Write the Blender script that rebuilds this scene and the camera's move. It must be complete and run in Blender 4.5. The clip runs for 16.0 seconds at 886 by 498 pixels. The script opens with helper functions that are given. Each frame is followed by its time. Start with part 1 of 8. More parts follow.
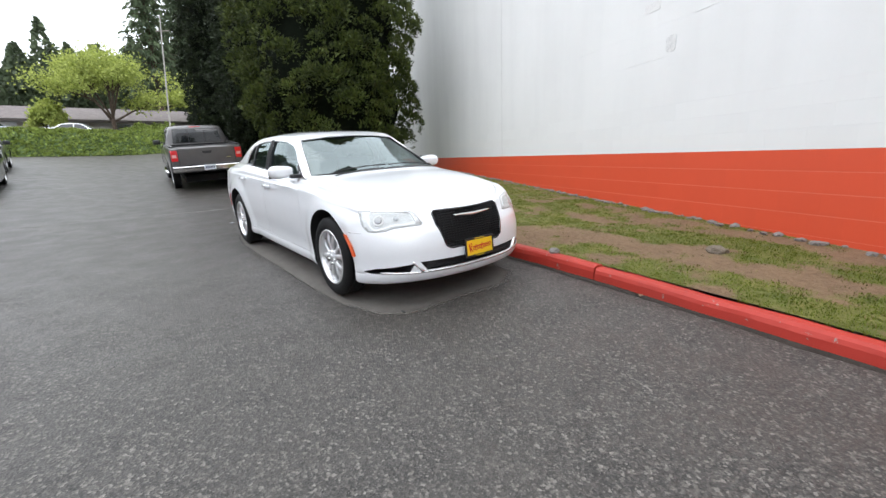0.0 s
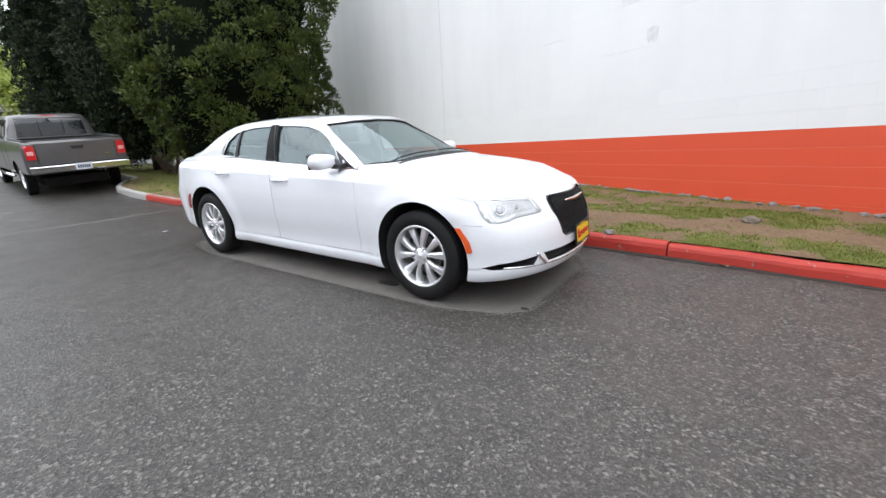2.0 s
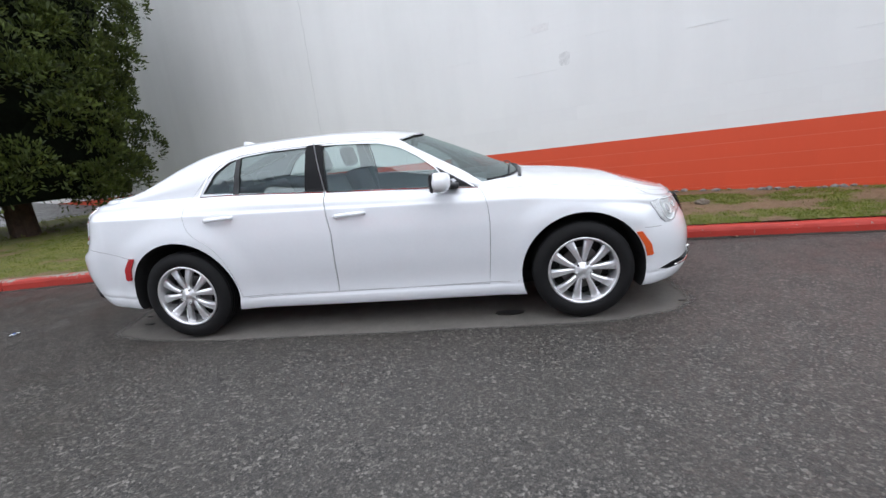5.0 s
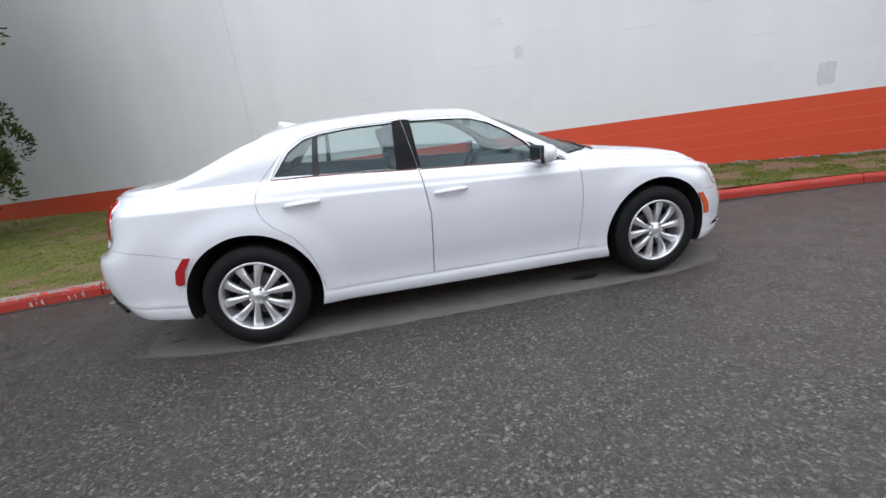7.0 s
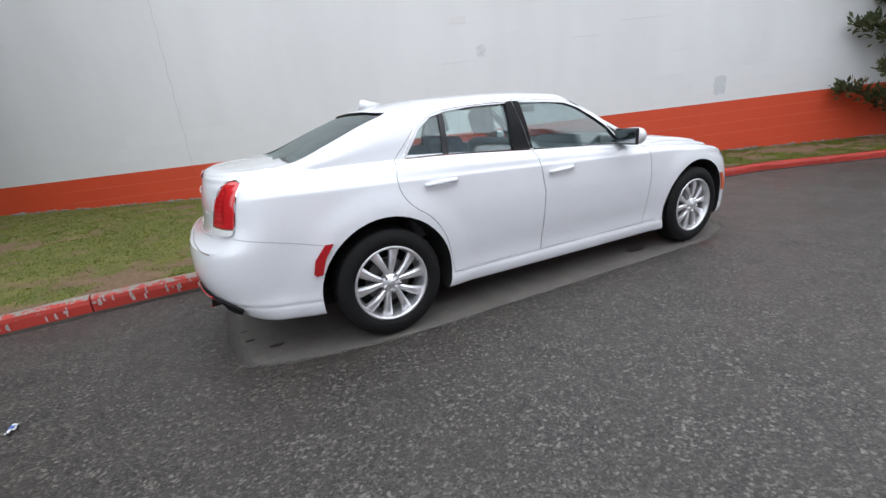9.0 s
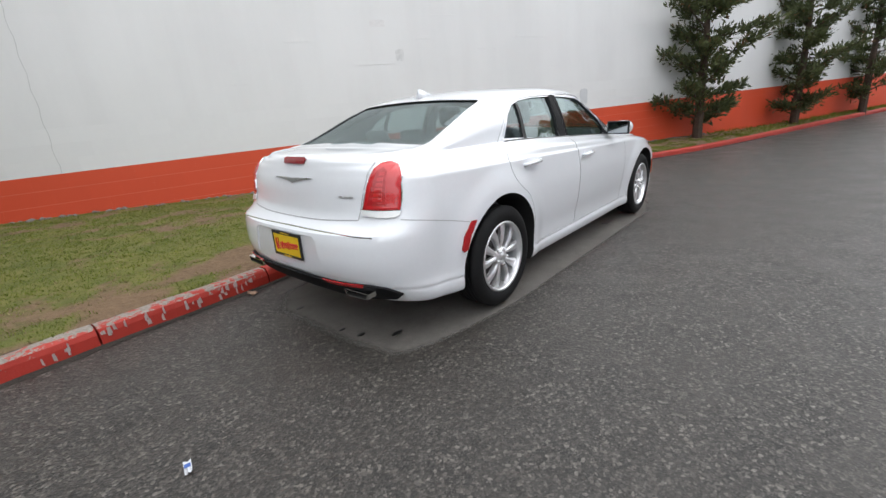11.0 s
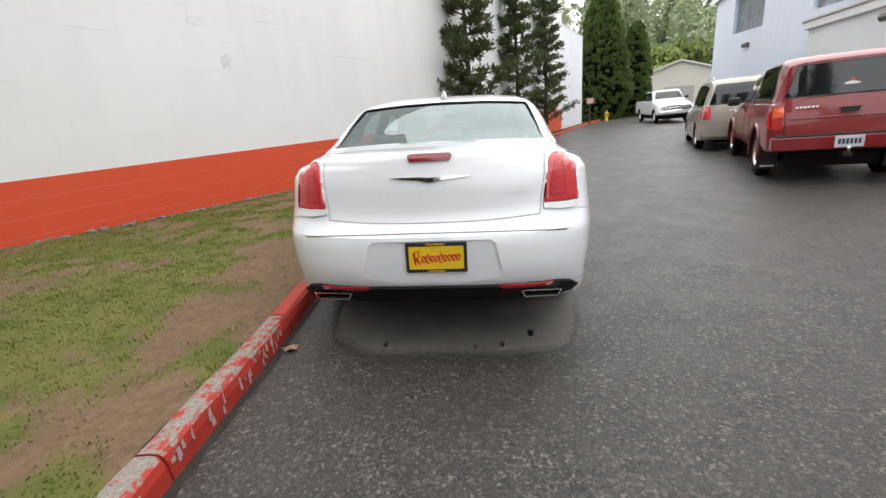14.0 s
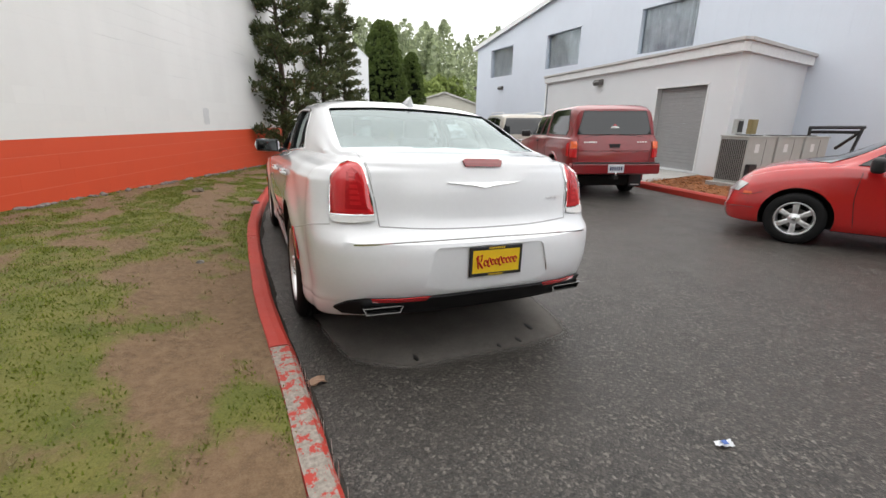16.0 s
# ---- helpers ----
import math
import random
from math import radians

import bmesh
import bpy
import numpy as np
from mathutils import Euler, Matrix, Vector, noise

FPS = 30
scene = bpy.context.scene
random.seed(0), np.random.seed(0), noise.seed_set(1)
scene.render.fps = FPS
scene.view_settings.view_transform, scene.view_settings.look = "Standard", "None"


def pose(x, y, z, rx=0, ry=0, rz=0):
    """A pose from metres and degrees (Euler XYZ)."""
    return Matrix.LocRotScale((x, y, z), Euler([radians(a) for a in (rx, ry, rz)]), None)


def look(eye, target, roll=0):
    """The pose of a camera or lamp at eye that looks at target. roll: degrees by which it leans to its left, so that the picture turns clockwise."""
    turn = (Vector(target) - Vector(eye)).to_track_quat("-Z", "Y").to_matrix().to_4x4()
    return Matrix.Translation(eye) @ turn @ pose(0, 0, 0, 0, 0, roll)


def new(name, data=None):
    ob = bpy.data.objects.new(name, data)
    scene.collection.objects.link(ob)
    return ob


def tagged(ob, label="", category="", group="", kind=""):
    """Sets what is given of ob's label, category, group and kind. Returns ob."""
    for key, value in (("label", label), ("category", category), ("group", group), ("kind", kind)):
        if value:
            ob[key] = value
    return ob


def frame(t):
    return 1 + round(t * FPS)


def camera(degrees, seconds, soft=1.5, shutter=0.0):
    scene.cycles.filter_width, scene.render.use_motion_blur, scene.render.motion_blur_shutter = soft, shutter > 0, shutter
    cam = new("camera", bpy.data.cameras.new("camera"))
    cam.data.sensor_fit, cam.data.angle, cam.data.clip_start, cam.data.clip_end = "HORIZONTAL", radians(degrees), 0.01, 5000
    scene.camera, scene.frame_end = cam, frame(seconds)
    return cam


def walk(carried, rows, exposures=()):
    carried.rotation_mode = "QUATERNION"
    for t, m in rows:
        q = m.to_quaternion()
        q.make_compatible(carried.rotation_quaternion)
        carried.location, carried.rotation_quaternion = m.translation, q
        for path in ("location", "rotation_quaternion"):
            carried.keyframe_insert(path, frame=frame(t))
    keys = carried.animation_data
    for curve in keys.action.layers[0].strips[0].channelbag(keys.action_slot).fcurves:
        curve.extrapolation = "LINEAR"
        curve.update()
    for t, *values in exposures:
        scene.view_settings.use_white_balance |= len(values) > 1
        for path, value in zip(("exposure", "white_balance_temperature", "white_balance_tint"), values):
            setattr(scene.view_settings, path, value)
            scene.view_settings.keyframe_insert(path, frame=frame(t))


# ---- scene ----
cam = camera(92.0, 16.0)
PATH = [
    (0, (5.071, -2.282, 1.307), (3.524, -1.114, 0.813), -2.8),
    (0.5, (4.704, -2.558, 1.309), (3.227, -1.31, 0.8), -3.9),
    (1, (4.359, -2.811, 1.306), (2.972, -1.454, 0.819), -2.5),
    (1.5, (3.985, -3.104, 1.313), (2.746, -1.616, 0.813), -2.8),
    (2, (3.543, -3.285, 1.299), (2.405, -1.736, 0.748), -3.2),
    (2.5, (3.096, -3.477, 1.289), (2.113, -1.816, 0.763), -3.0),
    (3, (2.663, -3.602, 1.296), (1.778, -1.889, 0.765), -4.0),
    (3.5, (2.218, -3.635, 1.3), (1.478, -1.856, 0.764), -2.2),
    (4, (1.789, -3.713, 1.326), (1.212, -1.866, 0.822), -4.8),
    (6.5, (-0.27, -3.858, 1.352), (-0.096, -1.936, 0.828), -4.5),
    (7, (-0.671, -3.819, 1.344), (-0.369, -1.923, 0.784), -6.4),
    (7.5, (-1.082, -3.695, 1.368), (-0.647, -1.827, 0.799), -5.6),
    (8, (-1.534, -3.643, 1.368), (-0.935, -1.83, 0.772), -6.8),
    (8.5, (-1.929, -3.497, 1.338), (-1.188, -1.738, 0.741), -5.7),
    (9, (-2.339, -3.324, 1.352), (-1.497, -1.612, 0.751), -4.8),
    (9.5, (-2.768, -3.177, 1.352), (-1.824, -1.541, 0.694), -4.5),
    (12, (-4.353, -1.749, 1.303), (-2.667, -0.837, 0.731), -4.0),
    (12.5, (-4.476, -1.396, 1.279), (-2.719, -0.647, 0.684), -3.3),
    (13, (-4.574, -1.036, 1.278), (-2.749, -0.442, 0.713), -1.9),
    (13.5, (-4.696, -0.674, 1.283), (-2.814, -0.303, 0.717), -3.1),
    (14, (-4.693, -0.285, 1.263), (-2.785, -0.079, 0.7), -3.1),
    (14.5, (-4.699, 0.081, 1.246), (-2.766, 0.022, 0.736), -1.6),
    (15, (-4.693, 0.444, 1.241), (-2.79, 0.137, 0.707), -0.6),
    (15.5, (-4.569, 0.777, 1.233), (-2.704, 0.301, 0.693), -0.2),
    (16, (-4.481, 1.118, 1.229), (-2.715, 0.331, 0.718), 2.2),
]
# the car stands on a gentle slope; its own frame is turned by TILT into the upright world
TILT = pose(0, 0, 0, 1.72, 1.26, 0)
walk(cam, [(t, TILT @ look(eye, target, roll)) for t, eye, target, roll in PATH],
     [(0, 1.06, 6350, 10), (1.0, 1.07, 6320, 11), (2.0, 1.14, 6280, 11), (4.0, 0.89, 6150, 12), (6.5, 0.66, 6200, 12), (9.5, 0.66, 6250, 11), (12.0, 0.76, 6650, 10), (14.0, 0.86, 6750, 11), (16.0, 0.76, 6850, 11)])

# ---- world and light: a bright overcast sky ----
world = bpy.data.worlds.new("overcast_sky")
scene.world = world
world.use_nodes = True
wn, wl = world.node_tree.nodes, world.node_tree.links
wn.clear()
sky = wn.new("ShaderNodeTexSky")
sky.sky_type, sky.sun_disc = "NISHITA", False
sky.sun_elevation, sky.sun_rotation = radians(50), radians(195)
cloud = wn.new("ShaderNodeMix")
cloud.data_type = "RGBA"
cloud.inputs[0].default_value = 0.88
cloud.inputs[7].default_value = (9.0, 9.3, 9.6, 1)
wbg, wout = wn.new("ShaderNodeBackground"), wn.new("ShaderNodeOutputWorld")
wbg.inputs[1].default_value = 0.130
wl.new(sky.outputs[0], cloud.inputs[6])
wl.new(cloud.outputs[2], wbg.inputs[0])
wl.new(wbg.outputs[0], wout.inputs[0])
sun_data = bpy.data.lights.new("sun", "SUN")
sun_data.energy, sun_data.angle, sun_data.color = 0.75, radians(120), (1, 0.98, 0.95)
sun = new("sun", sun_data)
sun.rotation_euler = (radians(40), 0, radians(15))

# ---- materials ----
def nodes_of(name):
    m = bpy.data.materials.new(name)
    m.use_nodes = True
    nt = m.node_tree
    return m, nt.nodes, nt.links, nt.nodes["Principled BSDF"]


def noise_at(n, l, scale, detail=6, coord="Object", rough=0.6, stretch=None):
    tc, tx = n.new("ShaderNodeTexCoord"), n.new("ShaderNodeTexNoise")
    tx.inputs["Scale"].default_value, tx.inputs["Detail"].default_value, tx.inputs["Roughness"].default_value = scale, detail, rough
    if stretch:
        mp = n.new("ShaderNodeMapping")
        mp.inputs["Scale"].default_value = stretch
        l.new(tc.outputs[coord], mp.inputs[0])
        l.new(mp.outputs[0], tx.inputs["Vector"])
    else:
        l.new(tc.outputs[coord], tx.inputs["Vector"])
    return tx.outputs["Fac"]


def ramp(n, l, fac, stops):
    r = n.new("ShaderNodeValToRGB")
    e = r.color_ramp.elements
    while len(e) < len(stops):
        e.new(0.5)
    for k, (p, c) in zip(e, stops):
        k.position, k.color = p, (*c, 1)
    l.new(fac, r.inputs[0])
    return r.outputs[0]


def mixc(n, l, fac, a, b):
    m = n.new("ShaderNodeMix")
    m.data_type = "RGBA"
    for s, v in ((0, fac), (6, a), (7, b)):
        if isinstance(v, (int, float)):
            m.inputs[s].default_value = v
        elif isinstance(v, tuple):
            m.inputs[s].default_value = (*v, 1)
        else:
            l.new(v, m.inputs[s])
    return m.outputs[2]


def bump(n, l, p, height, strength, dist):
    b = n.new("ShaderNodeBump")
    b.inputs["Strength"].default_value, b.inputs["Distance"].default_value = strength, dist
    l.new(height, b.inputs["Height"])
    l.new(b.outputs[0], p.inputs["Normal"])


def plain(name, color, rough=0.5, metal=0.0, coat=0.0, vary=0.06, scale=6.0, bumps=0.0, spec=0.5):
    """A material with a little two-scale variation of its colour and roughness."""
    m, n, l, p = nodes_of(name)
    fine, broad = noise_at(n, l, scale * 9), noise_at(n, l, scale)
    lo = tuple(max(c * (1 - 2 * vary), 0) for c in color)
    hi = tuple(min(c * (1 + 2 * vary), 1) for c in color)
    c1 = ramp(n, l, broad, ((0.3, lo), (0.7, hi)))
    c2 = ramp(n, l, fine, ((0.3, lo), (0.7, hi)))
    l.new(mixc(n, l, 0.5, c1, c2), p.inputs["Base Color"])
    p.inputs["Metallic"].default_value, p.inputs["Roughness"].default_value = metal, rough
    p.inputs["Coat Weight"].default_value, p.inputs["Coat Roughness"].default_value = coat, 0.03
    p.inputs["Specular IOR Level"].default_value = spec
    if bumps:
        bump(n, l, p, fine, bumps, 0.01)
    return m


def glass_mat(name, tint, gloss=0.9, head_on=0.15):
    """A thin pane: clear tinted, with a mirror-like surface reflection that grows at grazing angles."""
    m, n, l, p = nodes_of(name)
    n.remove(p)
    out = n["Material Output"]
    tr, gl, mx, fr = n.new("ShaderNodeBsdfTransparent"), n.new("ShaderNodeBsdfGlossy"), n.new("ShaderNodeMixShader"), n.new("ShaderNodeLayerWeight")
    tr.inputs[0].default_value = (*tint, 1)
    gl.inputs[0].default_value = (gloss * 0.88, gloss, gloss, 1)
    gl.inputs["Roughness"].default_value = 0.01
    pw, ad = n.new("ShaderNodeMath"), n.new("ShaderNodeMath")
    pw.operation, ad.operation = "POWER", "MULTIPLY_ADD"
    pw.inputs[1].default_value, ad.inputs[1].default_value, ad.inputs[2].default_value = 4.0, 0.5, head_on
    l.new(fr.outputs["Facing"], pw.inputs[0])
    l.new(pw.outputs[0], ad.inputs[0])
    l.new(ad.outputs[0], mx.inputs[0])
    l.new(tr.outputs[0], mx.inputs[1])
    l.new(gl.outputs[0], mx.inputs[2])
    l.new(mx.outputs[0], out.inputs[0])
    return m


def asphalt_mat():
    """Weathered damp asphalt: dark binder with pale aggregate showing through, drifting between worn and fresh."""
    m, n, l, p = nodes_of("worn_asphalt")
    tc = n.new("ShaderNodeTexCoord")

    def cells(scale):
        v, s = n.new("ShaderNodeTexVoronoi"), n.new("ShaderNodeSeparateColor")
        v.inputs["Scale"].default_value = scale
        l.new(tc.outputs["Object"], v.inputs["Vector"])
        l.new(v.outputs["Color"], s.inputs[0])
        return v.outputs["Distance"], s.outputs[0]

    d1, a1 = cells(72)
    a2 = cells(150)[1]
    broad, mid, grit = noise_at(n, l, 0.35, 5), noise_at(n, l, 2.6, 8), noise_at(n, l, 150, 4)
    base = ramp(n, l, broad, ((0.3, (0.054, 0.048, 0.042)), (0.7, (0.082, 0.074, 0.065))))
    base = mixc(n, l, 0.4, base, ramp(n, l, mid, ((0.3, (0.042, 0.037, 0.032)), (0.7, (0.096, 0.086, 0.075)))))
    big = ramp(n, l, a1, ((0.0, (0.009, 0.009, 0.009)), (0.45, (0.037, 0.034, 0.031)), (0.78, (0.082, 0.075, 0.066)), (0.92, (0.180, 0.165, 0.146)), (1.0, (0.37, 0.345, 0.31))))
    small = ramp(n, l, a2, ((0.0, (0.009, 0.009, 0.009)), (0.6, (0.052, 0.049, 0.046)), (0.90, (0.118, 0.110, 0.100)), (1.0, (0.29, 0.272, 0.247))))
    both = mixc(n, l, 0.5, big, small)
    rub = ramp(n, l, mid, ((0.35, (0.6, 0.6, 0.6)), (0.65, (0.95, 0.95, 0.95))))
    # the rain has not yet dried off the surface behind the car: darker and slicker, with a ragged edge
    sx, edge, wet = n.new("ShaderNodeSeparateXYZ"), n.new("ShaderNodeMath"), n.new("ShaderNodeMapRange")
    l.new(tc.outputs["Object"], sx.inputs[0])
    edge.operation = "MULTIPLY_ADD"
    l.new(broad, edge.inputs[0])
    edge.inputs[1].default_value = 3.0
    l.new(sx.outputs[0], edge.inputs[2])
    l.new(edge.outputs[0], wet.inputs[0])
    wet.inputs[1].default_value, wet.inputs[2].default_value, wet.inputs[3].default_value, wet.inputs[4].default_value = 0.8, -1.8, 0.0, 0.62
    stone = mixc(n, l, rub, base, both)
    dark = n.new("ShaderNodeMix")
    dark.data_type, dark.blend_type = "RGBA", "MULTIPLY"
    l.new(wet.outputs[0], dark.inputs[0])
    l.new(stone, dark.inputs[6])
    dark.inputs[7].default_value = (0.66, 0.63, 0.60, 1)
    l.new(dark.outputs[2], p.inputs["Base Color"])
    l.new(ramp(n, l, mid, ((0.3, (0.34, 0.34, 0.34)), (0.7, (0.55, 0.55, 0.55)))), p.inputs["Roughness"])
    p.inputs["Specular IOR Level"].default_value = 0.4
    add = n.new("ShaderNodeMath")
    add.operation = "ADD"
    l.new(d1, add.inputs[0])
    l.new(grit, add.inputs[1])
    bump(n, l, p, add.outputs[0], 0.5, 0.006)
    return m


def ground_mat():
    """Packed soil with mats of moss and grass whose ragged edges follow the wear stored on the mesh."""
    m, n, l, p = nodes_of("soil_and_moss")
    fine, crumbs, tint, ragged = noise_at(n, l, 22, 8), noise_at(n, l, 130, 5), noise_at(n, l, 3.5, 6), noise_at(n, l, 9, 9, rough=0.72)
    soil = ramp(n, l, fine, ((0.28, (0.080, 0.043, 0.020)), (0.5, (0.158, 0.092, 0.046)), (0.72, (0.255, 0.165, 0.094))))
    soil = mixc(n, l, 0.4, soil, ramp(n, l, crumbs, ((0.3, (0.070, 0.046, 0.027)), (0.62, (0.18, 0.128, 0.078)), (0.75, (0.33, 0.26, 0.18)))))
    soil = mixc(n, l, ramp(n, l, tint, ((0.42, (0, 0, 0)), (0.72, (0.6, 0.6, 0.6)))), soil, (0.205, 0.130, 0.072))
    moss = mixc(n, l, 0.5, ramp(n, l, crumbs, ((0.3, (0.044, 0.060, 0.007)), (0.7, (0.148, 0.166, 0.022)))), ramp(n, l, tint, ((0.35, (0.066, 0.088, 0.011)), (0.65, (0.190, 0.166, 0.043)))))
    wear, edge = n.new("ShaderNodeAttribute"), n.new("ShaderNodeMath")
    wear.attribute_name = "wear"
    edge.operation, edge.inputs[1].default_value = "MULTIPLY_ADD", 0.75
    l.new(ragged, edge.inputs[0])
    l.new(wear.outputs["Fac"], edge.inputs[2])
    f = ramp(n, l, edge.outputs[0], ((0.77, (0.92, 0.92, 0.92)), (0.98, (0, 0, 0))))
    l.new(mixc(n, l, f, soil, moss), p.inputs["Base Color"])
    p.inputs["Roughness"].default_value = 0.95
    bump(n, l, p, fine, 0.7, 0.03)
    return m


def block_paint(name, color, worn):
    m, n, l, p = nodes_of(name)
    broad, streak, fine = noise_at(n, l, 0.5, 6), noise_at(n, l, 1.4, 6, stretch=(1, 1, 0.12)), noise_at(n, l, 55, 5)
    info = n.new("ShaderNodeObjectInfo")
    lo = tuple(c * 0.88 for c in color)
    c1 = mixc(n, l, 0.5, ramp(n, l, broad, ((0.3, lo), (0.7, color))), ramp(n, l, streak, ((0.25, lo), (0.6, color))))
    c2 = mixc(n, l, 0.07, c1, ramp(n, l, info.outputs["Random"], ((0, tuple(c * 0.6 for c in color)), (1, color))))
    l.new(mixc(n, l, ramp(n, l, fine, ((0.66, (0, 0, 0)), (0.74, (0.5, 0.5, 0.5)))), c2, worn), p.inputs["Base Color"])
    p.inputs["Roughness"].default_value = 0.55
    bump(n, l, p, fine, 0.25, 0.004)
    return m


def kerb_mat(name, bare, paint=(0.44, 0.034, 0.020), top_wear=0.0):
    """Red traffic paint, flaked off down to grey concrete."""
    m, n, l, p = nodes_of(name)
    a, b = noise_at(n, l, 13, 9, rough=0.72), noise_at(n, l, 60, 4)
    conc = ramp(n, l, b, ((0.3, (0.17, 0.145, 0.12)), (0.7, (0.34, 0.305, 0.265))))
    red = ramp(n, l, noise_at(n, l, 2.0, 6), ((0.3, tuple(c * 0.8 for c in paint)), (0.7, paint)))
    # feet and tyres wear the level top more than the face
    up, worn, geo = n.new("ShaderNodeSeparateXYZ"), n.new("ShaderNodeMath"), n.new("ShaderNodeNewGeometry")
    l.new(geo.outputs["Normal"], up.inputs[0])
    worn.operation, worn.inputs[1].default_value = "MULTIPLY_ADD", -top_wear
    l.new(up.outputs[2], worn.inputs[0])
    l.new(a, worn.inputs[2])
    f = ramp(n, l, worn.outputs[0], ((bare, (1, 1, 1)), (bare + 0.03, (0, 0, 0))))
    l.new(mixc(n, l, f, red, conc), p.inputs["Base Color"])
    p.inputs["Roughness"].default_value = 0.6
    bump(n, l, p, a, 0.4, 0.01)
    return m


def leaf_mat(name, dark, light, rough=0.6, through_light=0.3):
    m, n, l, p = nodes_of(name)
    geo, big = n.new("ShaderNodeNewGeometry"), noise_at(n, l, 1.7, 3)
    c1 = ramp(n, l, geo.outputs["Random Per Island"], ((0.0, dark), (0.8, light), (1.0, tuple(min(1, c * 1.5) for c in light))))
    l.new(mixc(n, l, 0.5, c1, ramp(n, l, big, ((0.38, dark), (0.62, light)))), p.inputs["Base Color"])
    p.inputs["Roughness"].default_value = rough
    p.inputs["Specular IOR Level"].default_value = 0.3
    tl, mx, lit = n.new("ShaderNodeBsdfTranslucent"), n.new("ShaderNodeMixShader"), mixc(n, l, 0.35, c1, light)
    l.new(lit, tl.inputs[0])
    mx.inputs[0].default_value = through_light
    l.new(p.outputs[0], mx.inputs[1])
    l.new(tl.outputs[0], mx.inputs[2])
    l.new(mx.outputs[0], n["Material Output"].inputs[0])
    return m


def siding_mat(name, color, pitch=0.3, axis="X"):
    m, n, l, p = nodes_of(name)
    broad, fine = noise_at(n, l, 0.4, 6), noise_at(n, l, 30, 4)
    lo = tuple(c * 0.9 for c in color)
    l.new(mixc(n, l, 0.3, ramp(n, l, broad, ((0.3, lo), (0.7, color))), ramp(n, l, fine, ((0.3, lo), (0.7, color)))), p.inputs["Base Color"])
    p.inputs["Roughness"].default_value = 0.5
    return m


ASPHALT, GROUND = asphalt_mat(), ground_mat()
WHITE_BLOCK = block_paint("white_painted_block", (0.80, 0.80, 0.79), (0.66, 0.65, 0.63))
RED_BLOCK = block_paint("red_painted_block", (0.69, 0.080, 0.027), (0.66, 0.11, 0.05))
MORTAR_W, MORTAR_R = plain("white_joint", (0.76, 0.76, 0.75), 0.8), plain("red_joint", (0.68, 0.16, 0.10), 0.8)
BARE = plain("bare_block", (0.55, 0.55, 0.54), 0.85, vary=0.12, scale=12, bumps=0.3)
RUBBLE = plain("rubble_stone", (0.19, 0.175, 0.165), 0.9, vary=0.2, scale=10, bumps=0.5)
KERB_RED, KERB_WORN = kerb_mat("red_kerb_paint", 0.34), kerb_mat("flaked_kerb_paint", 0.300, top_wear=0.23)
CONCRETE = plain("grey_concrete", (0.36, 0.35, 0.33), 0.85, vary=0.12, scale=4, bumps=0.3)
WHITE_PAINT = plain("white_car_paint", (0.822, 0.84, 0.866), 0.28, coat=1.0, vary=0.01)
CHROME = plain("chrome", (0.82, 0.82, 0.82), 0.09, metal=1.0, vary=0.02)
ALLOY = plain("silver_alloy", (0.80, 0.80, 0.81), 0.32, metal=0.75, vary=0.03)
RUBBER = plain("tyre_rubber", (0.010, 0.010, 0.0105), 0.7, vary=0.15, scale=15, spec=0.25)
BLACK = plain("black_plastic", (0.018, 0.018, 0.02), 0.45, vary=0.1)
GLOSS_BLACK = plain("gloss_black", (0.02, 0.018, 0.022), 0.12, coat=0.6, vary=0.05)
VALANCE = plain("matt_black_valance", (0.008, 0.008, 0.009), 0.6, spec=0.2)
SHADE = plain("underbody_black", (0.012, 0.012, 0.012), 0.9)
SEAM = plain("panel_gap", (0.40, 0.40, 0.41), 0.8)
INTERIOR = plain("grey_cloth", (0.17, 0.18, 0.185), 0.8, vary=0.12)
HEADLINER = plain("pale_headliner", (0.26, 0.27, 0.27), 0.9, vary=0.06)
LAMP_BOWL = plain("pale_lamp_bowl", (0.80, 0.80, 0.79), 0.25, metal=0.1, vary=0.03)
LAMP_INNER = plain("grey_lamp_inner", (0.62, 0.62, 0.61), 0.25, metal=0.0, vary=0.1, scale=20)
LAMP_EYE = plain("lamp_eye", (0.42, 0.43, 0.44), 0.06, coat=1.0, vary=0.05)
GLASS = glass_mat("car_glass", (0.68, 0.77, 0.76), 0.92, 0.13)
DARK_GLASS = plain("dark_tinted_glass", (0.012, 0.014, 0.016), 0.05, coat=0.5, vary=0.02)
BACK_GLASS = glass_mat("sloping_car_glass", (0.36, 0.44, 0.435), 0.92, 0.18)
LENS_CLEAR = glass_mat("clear_lens", (0.95, 0.96, 0.97), 0.9, 0.04)
LENS_RED = plain("red_lens", (0.60, 0.020, 0.024), 0.2, coat=0.8, vary=0.04, scale=20)
LENS_RED_DARK = plain("red_lens_inner", (0.46, 0.012, 0.016), 0.25, coat=0.6, vary=0.12, scale=30)
AMBER = plain("amber_lens", (0.80, 0.115, 0.02), 0.2, coat=0.8, vary=0.06)
YELLOW = plain("yellow_plate", (0.85, 0.56, 0.02), 0.4, vary=0.03)
INK_RED = plain("red_ink", (0.55, 0.02, 0.02), 0.5)
BARK = plain("bark", (0.075, 0.052, 0.038), 0.95, vary=0.3, scale=8, bumps=0.8)
CEDAR = leaf_mat("cedar_foliage", (0.008, 0.015, 0.004), (0.082, 0.108, 0.019), through_light=0.08)
